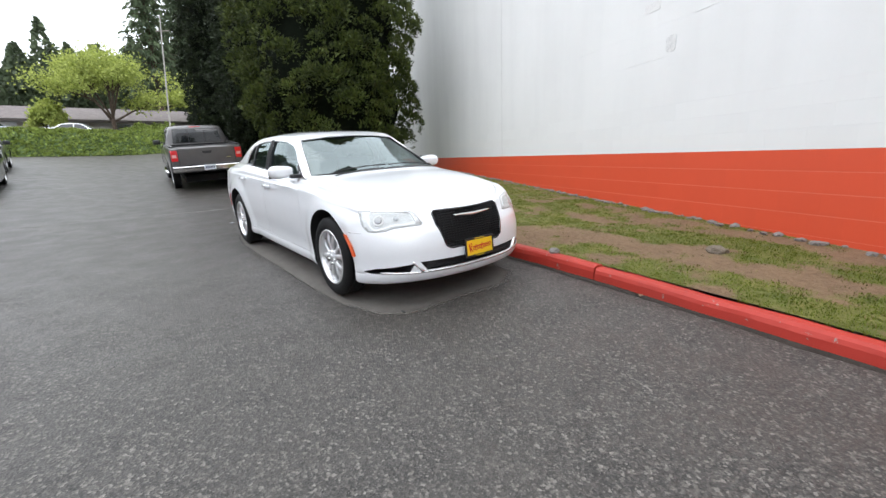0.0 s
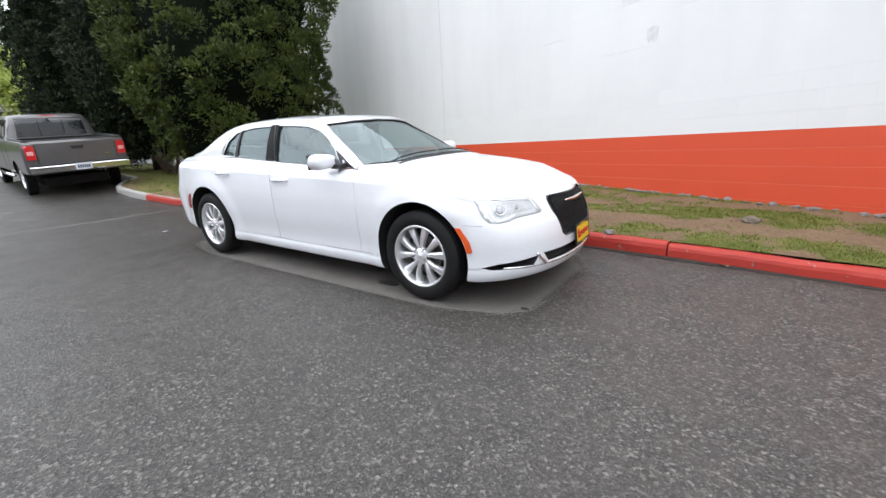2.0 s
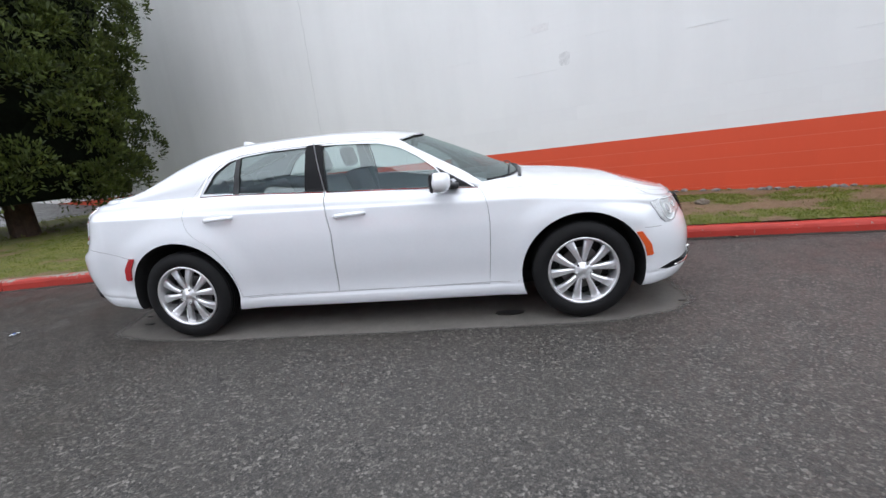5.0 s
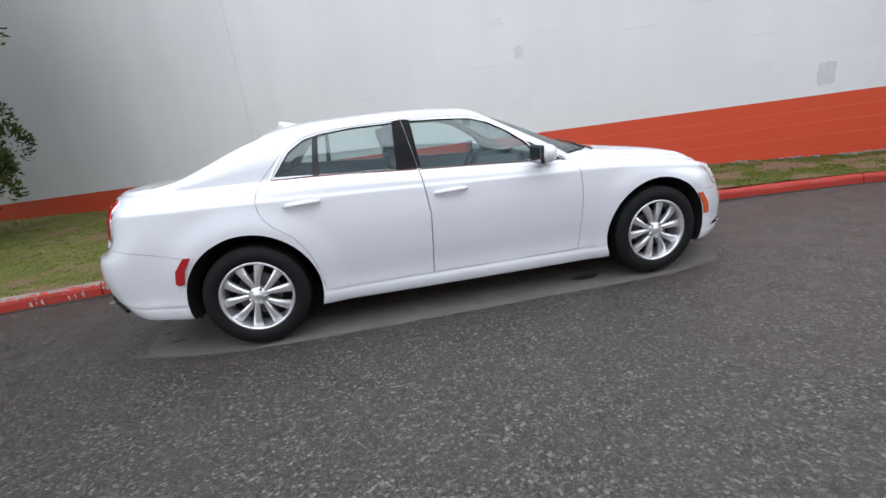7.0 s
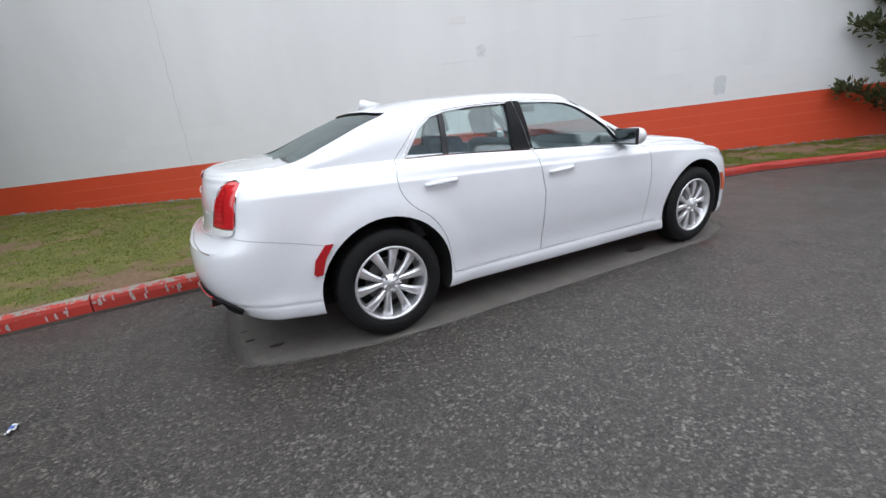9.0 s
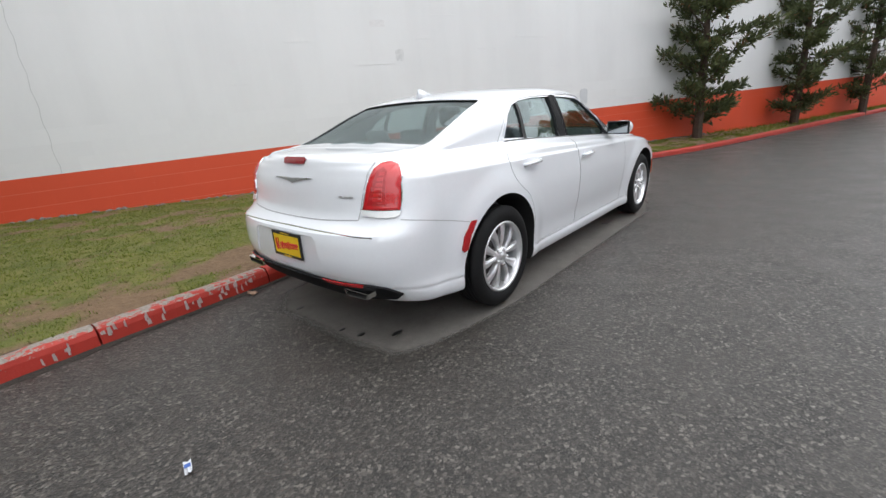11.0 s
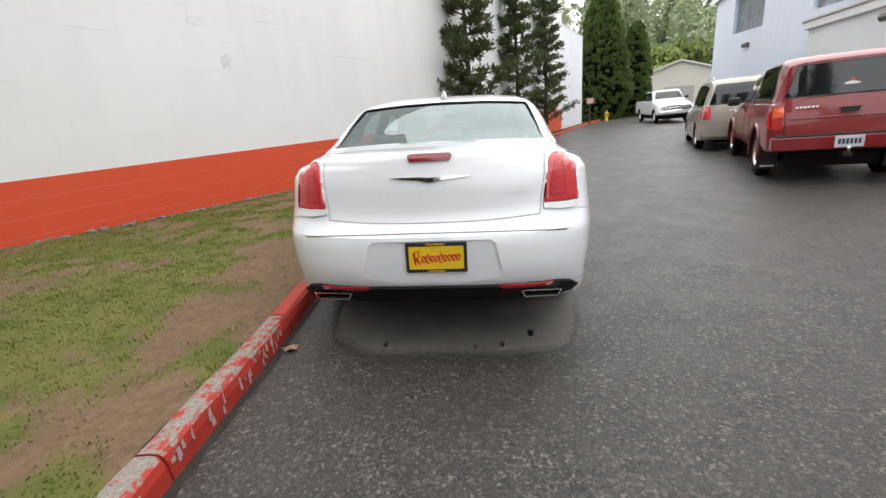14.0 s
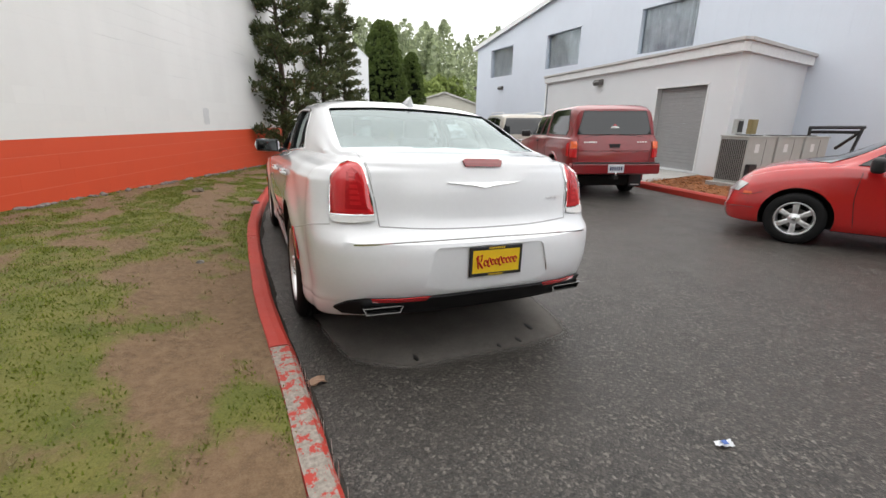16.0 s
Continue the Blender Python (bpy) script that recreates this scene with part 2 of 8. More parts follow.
# Darker copy of the cedar leaves, deep shade painted into both colours.
CEDAR_SHADED = leaf_mat("shaded_foliage", (0.007, 0.012, 0.005), (0.022, 0.034, 0.010), through_light=0.05)
SPRUCE = leaf_mat("spruce_foliage", (0.026, 0.040, 0.018), (0.125, 0.145, 0.060))
CYPRESS = leaf_mat("cypress_foliage", (0.045, 0.075, 0.022), (0.14, 0.19, 0.05))
SPRING = leaf_mat("spring_leaves", (0.19, 0.235, 0.05), (0.40, 0.45, 0.12), through_light=0.45)
# Hillside leaf colours are paled: distance haze is painted into them.
FAR_WOOD = leaf_mat("hazed_wood_leaves", (0.22, 0.26, 0.17), (0.40, 0.45, 0.28))
FAR_GREEN = leaf_mat("hazed_green_leaves", (0.16, 0.21, 0.06), (0.34, 0.41, 0.14))
FIR = leaf_mat("fir_foliage", (0.05, 0.075, 0.045), (0.13, 0.17, 0.09))
IVY = leaf_mat("ivy_leaves", (0.08, 0.11, 0.02), (0.22, 0.28, 0.06))
GRASS = leaf_mat("grass_blades", (0.080, 0.112, 0.011), (0.172, 0.205, 0.026), through_light=0.4)
DRY_GRASS = leaf_mat("dry_grass_blades", (0.16, 0.13, 0.06), (0.30, 0.25, 0.13))

# ---- building helpers ----
def link_mesh(name, bm, material, parent=None, smooth=False, label="", kind=""):
    me = bpy.data.meshes.new(name)
    bm.to_mesh(me)
    bm.free()
    return link_data(name, me, material, parent, smooth, label, kind)


def link_data(name, me, material, parent=None, smooth=False, label="", kind=""):
    for m in material if isinstance(material, (list, tuple)) else [material]:
        me.materials.append(m)
    if smooth:
        me.polygons.foreach_set("use_smooth", [True] * len(me.polygons))
    ob = new(name, me)
    if parent:
        ob.parent = parent
    return tagged(ob, label, kind=kind)


def part(name, bm, material, parent, label="", smooth=False):
    return link_mesh(name, bm, material, parent, smooth, label)


def from_lists(name, verts, faces, material, parent=None, smooth=False, label="", kind=""):
    me = bpy.data.meshes.new(name)
    me.from_pydata(verts, [], faces)
    me.update()
    return link_data(name, me, material, parent, smooth, label, kind)


def box(x0, x1, y0, y1, z0, z1, bevel=0.0, bm=None, segments=2):
    b = bmesh.new()
    bmesh.ops.create_cube(b, size=1)
    for v in b.verts:
        v.co = ((x0 + x1) / 2 + v.co.x * (x1 - x0), (y0 + y1) / 2 + v.co.y * (y1 - y0), (z0 + z1) / 2 + v.co.z * (z1 - z0))
    if bevel:
        bmesh.ops.bevel(b, geom=b.edges[:], offset=bevel, segments=segments, affect="EDGES", profile=0.5)
    return join(bm, b)


def join(bm, b, m=None):
    """Moves b by m and adds it to bm; returns the joined bmesh."""
    if m is not None:
        bmesh.ops.transform(b, matrix=m, verts=b.verts)
    if bm is None:
        return b
    me = bpy.data.meshes.new("tmp")
    b.to_mesh(me)
    b.free()
    bm.from_mesh(me)
    bpy.data.meshes.remove(me)
    return bm


def moved(b, m):
    bmesh.ops.transform(b, matrix=m, verts=b.verts)
    return b


def lathe(profile, segments=32, axis="Y", close=False):
    """Turns a profile of (radius, along) round an axis."""
    b = bmesh.new()
    rings = []
    for k in range(segments):
        a = 2 * math.pi * k / segments
        ring = []
        for r, h in profile:
            c, s = r * math.cos(a), r * math.sin(a)
            ring.append(b.verts.new((c, h, s) if axis == "Y" else (c, s, h)))
        rings.append(ring)
    for k in range(segments):
        p, q = rings[k], rings[(k + 1) % segments]
        for i in range(len(profile) - (0 if close else 1)):
            j = (i + 1) % len(profile)
            b.faces.new((p[i], p[j], q[j], q[i]))
    bmesh.ops.remove_doubles(b, verts=b.verts, dist=1e-5)
    bmesh.ops.recalc_face_normals(b, faces=b.faces)
    return b


def tube(points, radius, sides=6, closed=False, taper=None):
    """A round bar along points."""
    b = bmesh.new()
    pts = [Vector(p) for p in points]
    n, rings = len(pts), []
    for i, p in enumerate(pts):
        a = pts[(i - 1) % n] if (i or closed) else p
        c = pts[(i + 1) % n] if (i < n - 1 or closed) else p
        d = (c - a).normalized()
        u = d.orthogonal().normalized() if abs(d.z) > 0.95 else d.cross(Vector((0, 0, 1))).normalized()
        w = d.cross(u)
        r = radius * (taper[i] if taper else 1)
        rings.append([b.verts.new(p + (u * math.cos(t) + w * math.sin(t)) * r) for t in (2 * math.pi * k / sides for k in range(sides))])
    for i in range(n if closed else n - 1):
        p, q = rings[i], rings[(i + 1) % n]
        for k in range(sides):
            b.faces.new((p[k], p[(k + 1) % sides], q[(k + 1) % sides], q[k]))
    if not closed:
        b.faces.new(rings[0][::-1])
        b.faces.new(rings[-1])
    bmesh.ops.recalc_face_normals(b, faces=b.faces)
    return b


def prism(poly, axis, lo, hi):
    """A polygon in the two other axes, drawn out along one axis."""
    b = bmesh.new()
    put = {"X": lambda p, h: (h, p[0], p[1]), "Y": lambda p, h: (p[0], h, p[1]), "Z": lambda p, h: (p[0], p[1], h)}[axis]
    A, B = [b.verts.new(put(p, lo)) for p in poly], [b.verts.new(put(p, hi)) for p in poly]
    b.faces.new(A)
    b.faces.new(B[::-1])
    for i in range(len(poly)):
        j = (i + 1) % len(poly)
        b.faces.new((A[i], B[i], B[j], A[j]))
    bmesh.ops.recalc_face_normals(b, faces=b.faces)
    if b.calc_volume(signed=True) < 0:
        bmesh.ops.reverse_faces(b, faces=b.faces)
    return b


def pchip(xs, ys):
    """A smooth curve through points that never overshoots them."""
    xs, ys = np.array(xs, float), np.array(ys, float)
    if xs[0] > xs[-1]:
        xs, ys = xs[::-1], ys[::-1]
    h, d = np.diff(xs), np.diff(ys) / np.diff(xs)
    m = np.zeros_like(ys)
    for i in range(1, len(xs) - 1):
        if d[i - 1] * d[i] > 0:
            w1, w2 = 2 * h[i] + h[i - 1], h[i] + 2 * h[i - 1]
            m[i] = (w1 + w2) / (w1 / d[i - 1] + w2 / d[i])
    m[0], m[-1] = d[0], d[-1]

    def f(x):
        x = np.clip(x, xs[0], xs[-1])
        i = np.clip(np.searchsorted(xs, x) - 1, 0, len(xs) - 2)
        t = (x - xs[i]) / h[i]
        return (2 * t**3 - 3 * t**2 + 1) * ys[i] + (t**3 - 2 * t**2 + t) * h[i] * m[i] + (-2 * t**3 + 3 * t**2) * ys[i + 1] + (t**3 - t**2) * h[i] * m[i + 1]

    return f


# ---- the lie of the land ----
rise_x = pchip((-160, -60, -32, -18, -12, -9, -4, 4, 30, 160), (5.0, 3.6, 2.05, 1.02, 0.58, 0.36, 0.09, -0.088, -0.36, -0.6))
rise_y = pchip((-160, -30, -10, -6, -4.4, -3.0, -1.8, 0.3, 0.75, 1.05, 2.2, 9.0, 160), (0.3, 0.15, 0.05, 0.01, -0.02, -0.04, -0.054, 0.009, 0.032, 0.058, 0.092, 0.2, 0.4))


def height(x, y):
    return float(rise_x(x) + rise_y(y))


kerb_line = pchip(
    (-60, -30, -12, -10.5, -9.7, -9, -7.5, -6, -4.8, -3.5, -2.9, -2.3, -1.5, 0.6, 2.1, 3.05, 3.7, 4.2, 4.86, 5.6, 7.75, 14.5, 25.4, 36, 60),
    (1.5, 1.5, 1.48, 1.42, 0.81, 0.55, 0.47, 0.51, 0.730, 0.900, 0.935, 0.980, 1.045, 1.10, 1.035, 0.955, 0.880, 0.825, 0.740, 0.620, -0.14, -2.15, -6.2, -10.6, -20.5),
)
WALL_Y, WALL_K = 4.52, -0.40
wall_foot = pchip((-60, -8, -4, 2, 4.7, 8.9, 14, 36, 60), (0.9, 0.66, 0.52, 0.28, 0.19, 0.05, -0.10, -0.35, -0.5))


def wall_y(x):
    return WALL_Y + WALL_K * x


def ground_sheet():
    xs = sorted(set(list(np.arange(-60, 60.1, 2.0)) + list(np.arange(-12, 12.1, 0.5)) + [-3000, -1200, -500, -250, -150, -100, -75, 75, 100, 150, 250, 500, 1200, 3000]))
    ys = sorted(set(list(np.arange(-40, 40.1, 2.0)) + list(np.arange(-8, 4.1, 0.4)) + [-3000, -1200, -500, -250, -150, -100, -60, 60, 100, 150, 250, 500, 1200, 3000]))
    verts = [(x, y, height(x, y)) for x in xs for y in ys]
    w = len(ys)
    faces = [(i * w + j, (i + 1) * w + j, (i + 1) * w + j + 1, i * w + j + 1) for i in range(len(xs) - 1) for j in range(w - 1)]
    return from_lists("ground", verts, faces, ASPHALT, smooth=True, label="worn grey asphalt of the parking lot and lane", kind="structure")


ground = ground_sheet()
tagged(ground, category="asphalt")


def kerb_frame(x):
    y = float(kerb_line(x))
    d = Vector((1, float(kerb_line(x + 0.05) - kerb_line(x - 0.05)) / 0.1, 0)).normalized()
    return Vector((x, y, height(x, y))), d, Vector((-d.y, d.x, 0))


def kerb_section(x0, x1, top=0.14, width=0.128):
    """One cast length of kerb with a battered face and rounded, slightly chipped arris."""
    profile = ((-0.0, -0.08), (0.006, top * 0.6), (0.016, top - 0.022), (0.035, top - 0.004), (0.07, top), (width - 0.01, top - 0.002), (width, top - 0.02), (width, -0.08))
    b = bmesh.new()
    n = max(2, int((x1 - x0) / 0.09) if x1 - x0 < 4 else int((x1 - x0) / 0.4))
    rows = []
    for i in range(n + 1):
        x = x0 + (x1 - x0) * i / n
        p, d, side = kerb_frame(x)
        row = []
        for k, (u, z) in enumerate(profile):
            j = noise.noise((x * 7, k * 3.1, 0.3)) * 0.006 + noise.noise((x * 1.9, k, 4.0)) * 0.008 if 0 < k < 7 else 0
            row.append(b.verts.new(p + side * (u + j) + Vector((0, 0, z + j * 0.7))))
        rows.append(row)
    for i in range(n):
        for k in range(len(profile) - 1):
            b.faces.new((rows[i][k], rows[i + 1][k], rows[i + 1][k + 1], rows[i][k + 1]))
    b.faces.new(rows[0])
    b.faces.new(rows[-1][::-1])
    bmesh.ops.recalc_face_normals(b, faces=b.faces)
    return b


kerb = tagged(new("kerb"), "cast concrete kerb painted red, flaking to grey", "kerb", kind="structure")
KERB_JOINTS = (-60, -30, -12, -9.4, -7.17, -5.3, -3.5, -2.3, 0.3, 2.98, 5.6, 8.3, 11, 14, 17, 20, 24, 28, 34, 44)
for a, c in zip(KERB_JOINTS, KERB_JOINTS[1:]):
    m = CONCRETE if c <= -7 else KERB_WORN if c < 0 else KERB_RED
    part("kerb_section", kerb_section(a + 0.006, c - 0.006, 0.125 if a > 2 else 0.14), m, kerb, "bare grey concrete length" if c <= -7 else "")


KERB_FLAKE = plain("pale_paint_flake", (0.62, 0.58, 0.55), 0.8, vary=0.1)


def kerb_flakes():
    """Old pale lettering on the kerb face, broken into unreadable flakes."""
    rng = random.Random(9)
    for x0 in (-4.05, -3.72, -3.42, -3.18, -2.92, -2.70, -2.52):
        for _ in range(5):
            x = x0 + rng.uniform(-0.07, 0.07)
            p, d, side = kerb_frame(x)
            w, h, z = rng.uniform(0.005, 0.016), rng.uniform(0.012, 0.036), rng.uniform(0.045, 0.105)
            b = bmesh.new()
            vs = [b.verts.new(p - side * (0.002 - 0.05 * (z + v) * 0.12) + d * u + Vector((0, 0, z + v))) for u, v in ((-w, -h * rng.uniform(0.5, 1)), (w, -h), (w * rng.uniform(0.4, 1), h), (-w, h * rng.uniform(0.3, 1)))]
            b.faces.new(vs)
            bmesh.ops.solidify(b, geom=b.faces, thickness=0.004)
            part("paint_flake", b, KERB_FLAKE, kerb)


kerb_flakes()
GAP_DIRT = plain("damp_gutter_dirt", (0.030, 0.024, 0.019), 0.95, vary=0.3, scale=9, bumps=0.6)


def gutter():
    """A ragged line of damp dirt and grit in the angle between kerb and asphalt."""
    V, F = [], []
    xs = np.arange(-7, 12, 0.05)
    for i, x in enumerate(xs):
        p, d, side = kerb_frame(float(x))
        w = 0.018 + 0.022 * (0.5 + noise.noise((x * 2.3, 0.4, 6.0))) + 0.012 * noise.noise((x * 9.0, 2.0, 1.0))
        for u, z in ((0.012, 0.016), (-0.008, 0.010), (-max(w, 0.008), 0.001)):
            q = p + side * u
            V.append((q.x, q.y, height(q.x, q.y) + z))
        if i:
            k = 3 * i
            F += [(k - 3, k, k + 1, k - 2), (k - 2, k + 1, k + 2, k - 1)]
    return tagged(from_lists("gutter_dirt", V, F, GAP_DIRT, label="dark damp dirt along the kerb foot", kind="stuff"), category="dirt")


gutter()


def verge_point(x, u):
    """Point of the grass strip: u = 0 at the back of the kerb, 1 at the wall's foot."""
    p, d, side = kerb_frame(x)
    a = p + side * 0.122
    x2 = x
    bpt = Vector((x2, wall_y(x2) + 0.05, float(wall_foot(x2))))
    q = a.lerp(bpt, u)
    top = height(a.x, a.y) + 0.125
    q.z = top + (bpt.z - top) * (u**0.85)
    edge = min(1, u * 6, (1 - u) * 8)
    q.z += edge * (0.035 * noise.noise((q.x * 0.9, q.y * 0.9, 1.0)) + 0.016 * noise.noise((q.x * 3.5, q.y * 3.5, 2.0)))
    return q


def bare(x, y):
    """How bare the soil is, above zero mostly soil: trodden along the kerb behind the car, a worn band before it, drifting patches elsewhere."""
    n = 0.55 * noise.noise((x * 0.75, y * 1.5, 7.0)) + 0.70 * noise.noise((x * 1.9, y * 3.0, 3.0)) + 0.50 * noise.noise((x * 4.5, y * 6.0, 1.0))
    d = y - float(kerb_line(x)) - 0.15
    back, fore = min(1, max(0, (0.4 - x) / 1.2)), min(1, max(0, (x - 1.4) / 1.0))
    wide = float(np.interp(x, (-6, -4.2, -3.4, -2.6, -1.6, 0), (0.10, 0.18, 0.46, 0.66, 0.62, 0.5)))
    trodden = back * (0.46 * min(1, max(0, (wide - d) / 0.36 + 0.5)) - 0.17 * min(1, max(0, (-1.6 - x) / 1.0)))
    band = fore * (0.50 * math.exp(-((d - 0.78 - 0.10 * math.sin(x * 1.3)) / 0.26) ** 2) + 0.22 * math.exp(-((d - 1.75) / 0.35) ** 2))
    return n + trodden + band - 0.15


def verge():
    xs = list(np.arange(-40, -10, 0.8)) + list(np.arange(-10, 12, 0.14)) + list(np.arange(12, 40, 0.6))
    us = np.linspace(0, 1, 40)
    verts = [verge_point(x, u) for x in xs for u in us]
    w = len(us)
    faces = [(i * w + j, (i + 1) * w + j, (i + 1) * w + j + 1, i * w + j + 1) for i in range(len(xs) - 1) for j in range(w - 1)]
    ob = from_lists("verge", verts, faces, GROUND, smooth=True, label="strip of patchy grass and bare soil below the wall", kind="structure")
    wear = ob.data.attributes.new("wear", "FLOAT", "POINT")
    wear.data.foreach_set("value", [min(0.9, max(0.1, 0.5 + 0.7 * bare(v[0], v[1]))) for v in verts])
    return tagged(ob, category="lawn")


verge()


def grass(name, material, count, seed, keep, size, x0, x1, label, gap=(0, 0)):
    rng = random.Random(seed)
    verts, faces = [], []
    while len(faces) < count:
        x = rng.uniform(x0, x1)
        if gap[0] < x < gap[1]:
            continue
        u = rng.uniform(0.0, 0.985)
        p = verge_point(x, u)
        if not keep(bare(p.x, p.y), rng):
            continue
        for _ in range(5):
            a, h, w = rng.uniform(0, 6.283), size * rng.uniform(0.5, 1.4), rng.uniform(0.003, 0.006)
            q = p + Vector((rng.gauss(0, 0.02), rng.gauss(0, 0.02), -0.006))
            lean = Vector((math.cos(a), math.sin(a), 0)) * h * rng.uniform(0.2, 0.9)
            s = Vector((-math.sin(a), math.cos(a), 0)) * w
            k = len(verts)
            verts += [q - s, q + s, q + lean * 0.5 + Vector((0, 0, h * 0.7)) + s * 0.6, q + lean + Vector((0, 0, h))]
            faces += [(k, k + 1, k + 2), (k, k + 2, k + 3)]
    return tagged(from_lists(name, verts, faces, material, label=label, kind="stuff"), category="grass")


grass("grass", GRASS, 360000, 3, lambda b, r: b < -0.02 + r.gauss(0, 0.10), 0.0155, -7.5, 11, "short patchy green grass in soil")
grass("dry_grass", DRY_GRASS, 24000, 4, lambda b, r: -0.25 < b < 0.25 + r.gauss(0, 0.2), 0.022, -6, 10, "thin straw-coloured dead grass")
grass("far_grass", GRASS, 32000, 5, lambda b, r: b < 0.5, 0.07, -30, 36, "mown grass further along the verge", (-7.3, 10.5))


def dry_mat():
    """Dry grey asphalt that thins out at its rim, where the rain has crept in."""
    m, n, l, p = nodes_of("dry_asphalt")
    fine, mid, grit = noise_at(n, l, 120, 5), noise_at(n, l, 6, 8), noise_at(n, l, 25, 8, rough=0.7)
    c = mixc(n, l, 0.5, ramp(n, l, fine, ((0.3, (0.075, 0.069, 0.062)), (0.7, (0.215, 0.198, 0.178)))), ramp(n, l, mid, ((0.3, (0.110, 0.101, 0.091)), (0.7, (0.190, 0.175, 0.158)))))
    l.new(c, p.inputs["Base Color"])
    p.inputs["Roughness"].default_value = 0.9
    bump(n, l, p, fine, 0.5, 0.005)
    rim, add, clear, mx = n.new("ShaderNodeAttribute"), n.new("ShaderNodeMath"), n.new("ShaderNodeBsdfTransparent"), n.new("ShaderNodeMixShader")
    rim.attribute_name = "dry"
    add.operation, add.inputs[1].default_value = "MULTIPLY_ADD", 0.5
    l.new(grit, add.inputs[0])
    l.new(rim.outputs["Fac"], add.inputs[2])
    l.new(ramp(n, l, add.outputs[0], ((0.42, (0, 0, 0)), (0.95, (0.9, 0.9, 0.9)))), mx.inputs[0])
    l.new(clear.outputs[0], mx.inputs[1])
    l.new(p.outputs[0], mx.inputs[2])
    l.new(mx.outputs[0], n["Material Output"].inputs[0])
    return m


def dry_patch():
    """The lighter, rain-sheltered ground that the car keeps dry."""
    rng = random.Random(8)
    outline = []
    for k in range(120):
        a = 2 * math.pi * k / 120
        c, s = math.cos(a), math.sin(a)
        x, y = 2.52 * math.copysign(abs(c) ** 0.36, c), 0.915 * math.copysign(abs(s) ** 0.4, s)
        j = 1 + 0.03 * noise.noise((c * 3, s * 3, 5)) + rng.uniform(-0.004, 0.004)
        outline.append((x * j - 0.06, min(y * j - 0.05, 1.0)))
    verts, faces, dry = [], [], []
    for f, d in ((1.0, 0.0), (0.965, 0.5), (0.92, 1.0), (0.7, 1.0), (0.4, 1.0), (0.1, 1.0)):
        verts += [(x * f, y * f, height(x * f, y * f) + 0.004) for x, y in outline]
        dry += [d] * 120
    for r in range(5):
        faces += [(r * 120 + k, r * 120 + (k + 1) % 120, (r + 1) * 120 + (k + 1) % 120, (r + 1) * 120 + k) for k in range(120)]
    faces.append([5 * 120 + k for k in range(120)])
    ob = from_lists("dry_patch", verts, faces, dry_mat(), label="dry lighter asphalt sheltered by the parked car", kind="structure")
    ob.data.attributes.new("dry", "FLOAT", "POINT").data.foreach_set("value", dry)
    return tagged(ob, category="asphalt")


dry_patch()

# ---- the block wall ----
WALL_U, WALL_N = Vector((1, WALL_K, 0)).normalized(), Vector((WALL_K, -1, 0)).normalized()
WALL_TOP, BAND = 7.95, 1.06
WALL_M = Matrix.Translation((0, WALL_Y, 0)) @ Matrix((WALL_U, -WALL_N, Vector((0, 0, 1)))).transposed().to_4x4()
S0, S1 = -21.0, 26.2
wall = tagged(new("wall_north"), "long painted block wall, white above a red band", "wall", kind="structure")
wall.matrix_world = WALL_M
part("wall_core", box(S0, S1, 0.0022, 0.30, BAND, WALL_TOP), MORTAR_W, wall, "white-painted joints")
part("wall_base", box(S0, S1, 0.0022, 0.30, -1.2, BAND), MORTAR_R, wall, "red-painted joints")
part("coping", box(S0 - 0.05, S1 + 0.05, -0.03, 0.34, WALL_TOP, WALL_TOP + 0.08, 0.01), plain("coping_metal", (0.55, 0.56, 0.57), 0.45, metal=0.4), wall, "thin grey metal coping")
COURSE, LENGTH = 0.2032, 0.4064


def block_mesh(name, w, material, gap):
    b = box(0.0002, w - 0.0002, 0.0, 0.03, gap, COURSE - gap)
    front = [e for e in b.edges if all(v.co.y < 0.001 for v in e.verts) and abs(e.verts[0].co.x - e.verts[1].co.x) > 0.1]
    bmesh.ops.bevel(b, geom=front, offset=0.0012, segments=1, affect="EDGES")
    me = bpy.data.meshes.new(name)
    b.to_mesh(me)
    b.free()
    me.materials.append(material)
    return me


BLOCK_R, BLOCK_W = block_mesh("block_red", LENGTH, RED_BLOCK, 0.0034), block_mesh("block_white", LENGTH, WHITE_BLOCK, 0.0004)


def wall_blocks():
    rng = random.Random(12)
    rest = {True: ([], []), False: ([], [])}
    for row in range(-7, 34):
        z = BAND + row * COURSE
        s = S0 + (LENGTH / 2 if row % 2 else 0)
        while s + LENGTH < S1:
            red = row < 0
            near = -5.5 < s < 9.5 and -4 <= row < 3
            y = rng.uniform(-0.0004, 0.0004)
            if near:
                ob = new("block", BLOCK_R if red else BLOCK_W)
                ob.parent = wall
                ob.location = (s, y, z)
            else:
                V, F = rest[red]
                k = len(V)
                a, c, t = 0.0001, LENGTH - 0.0001, COURSE - 0.0004
                V += [(s + a, y, z + 0.0004), (s + c, y, z + 0.0004), (s + c, y, z + t), (s + a, y, z + t)]
                V += [(s + a, 0.03, z + 0.0004), (s + c, 0.03, z + 0.0004), (s + c, 0.03, z + t), (s + a, 0.03, z + t)]
                F += [(k, k + 1, k + 2, k + 3), (k + 1, k, k + 4, k + 5), (k + 2, k + 1, k + 5, k + 6), (k + 3, k + 2, k + 6, k + 7), (k, k + 3, k + 7, k + 4)]
            s += LENGTH
    for red, (V, F) in rest.items():
        from_lists("red_blocks" if red else "white_blocks", V, F, RED_BLOCK if red else WHITE_BLOCK, wall, kind="stuff")


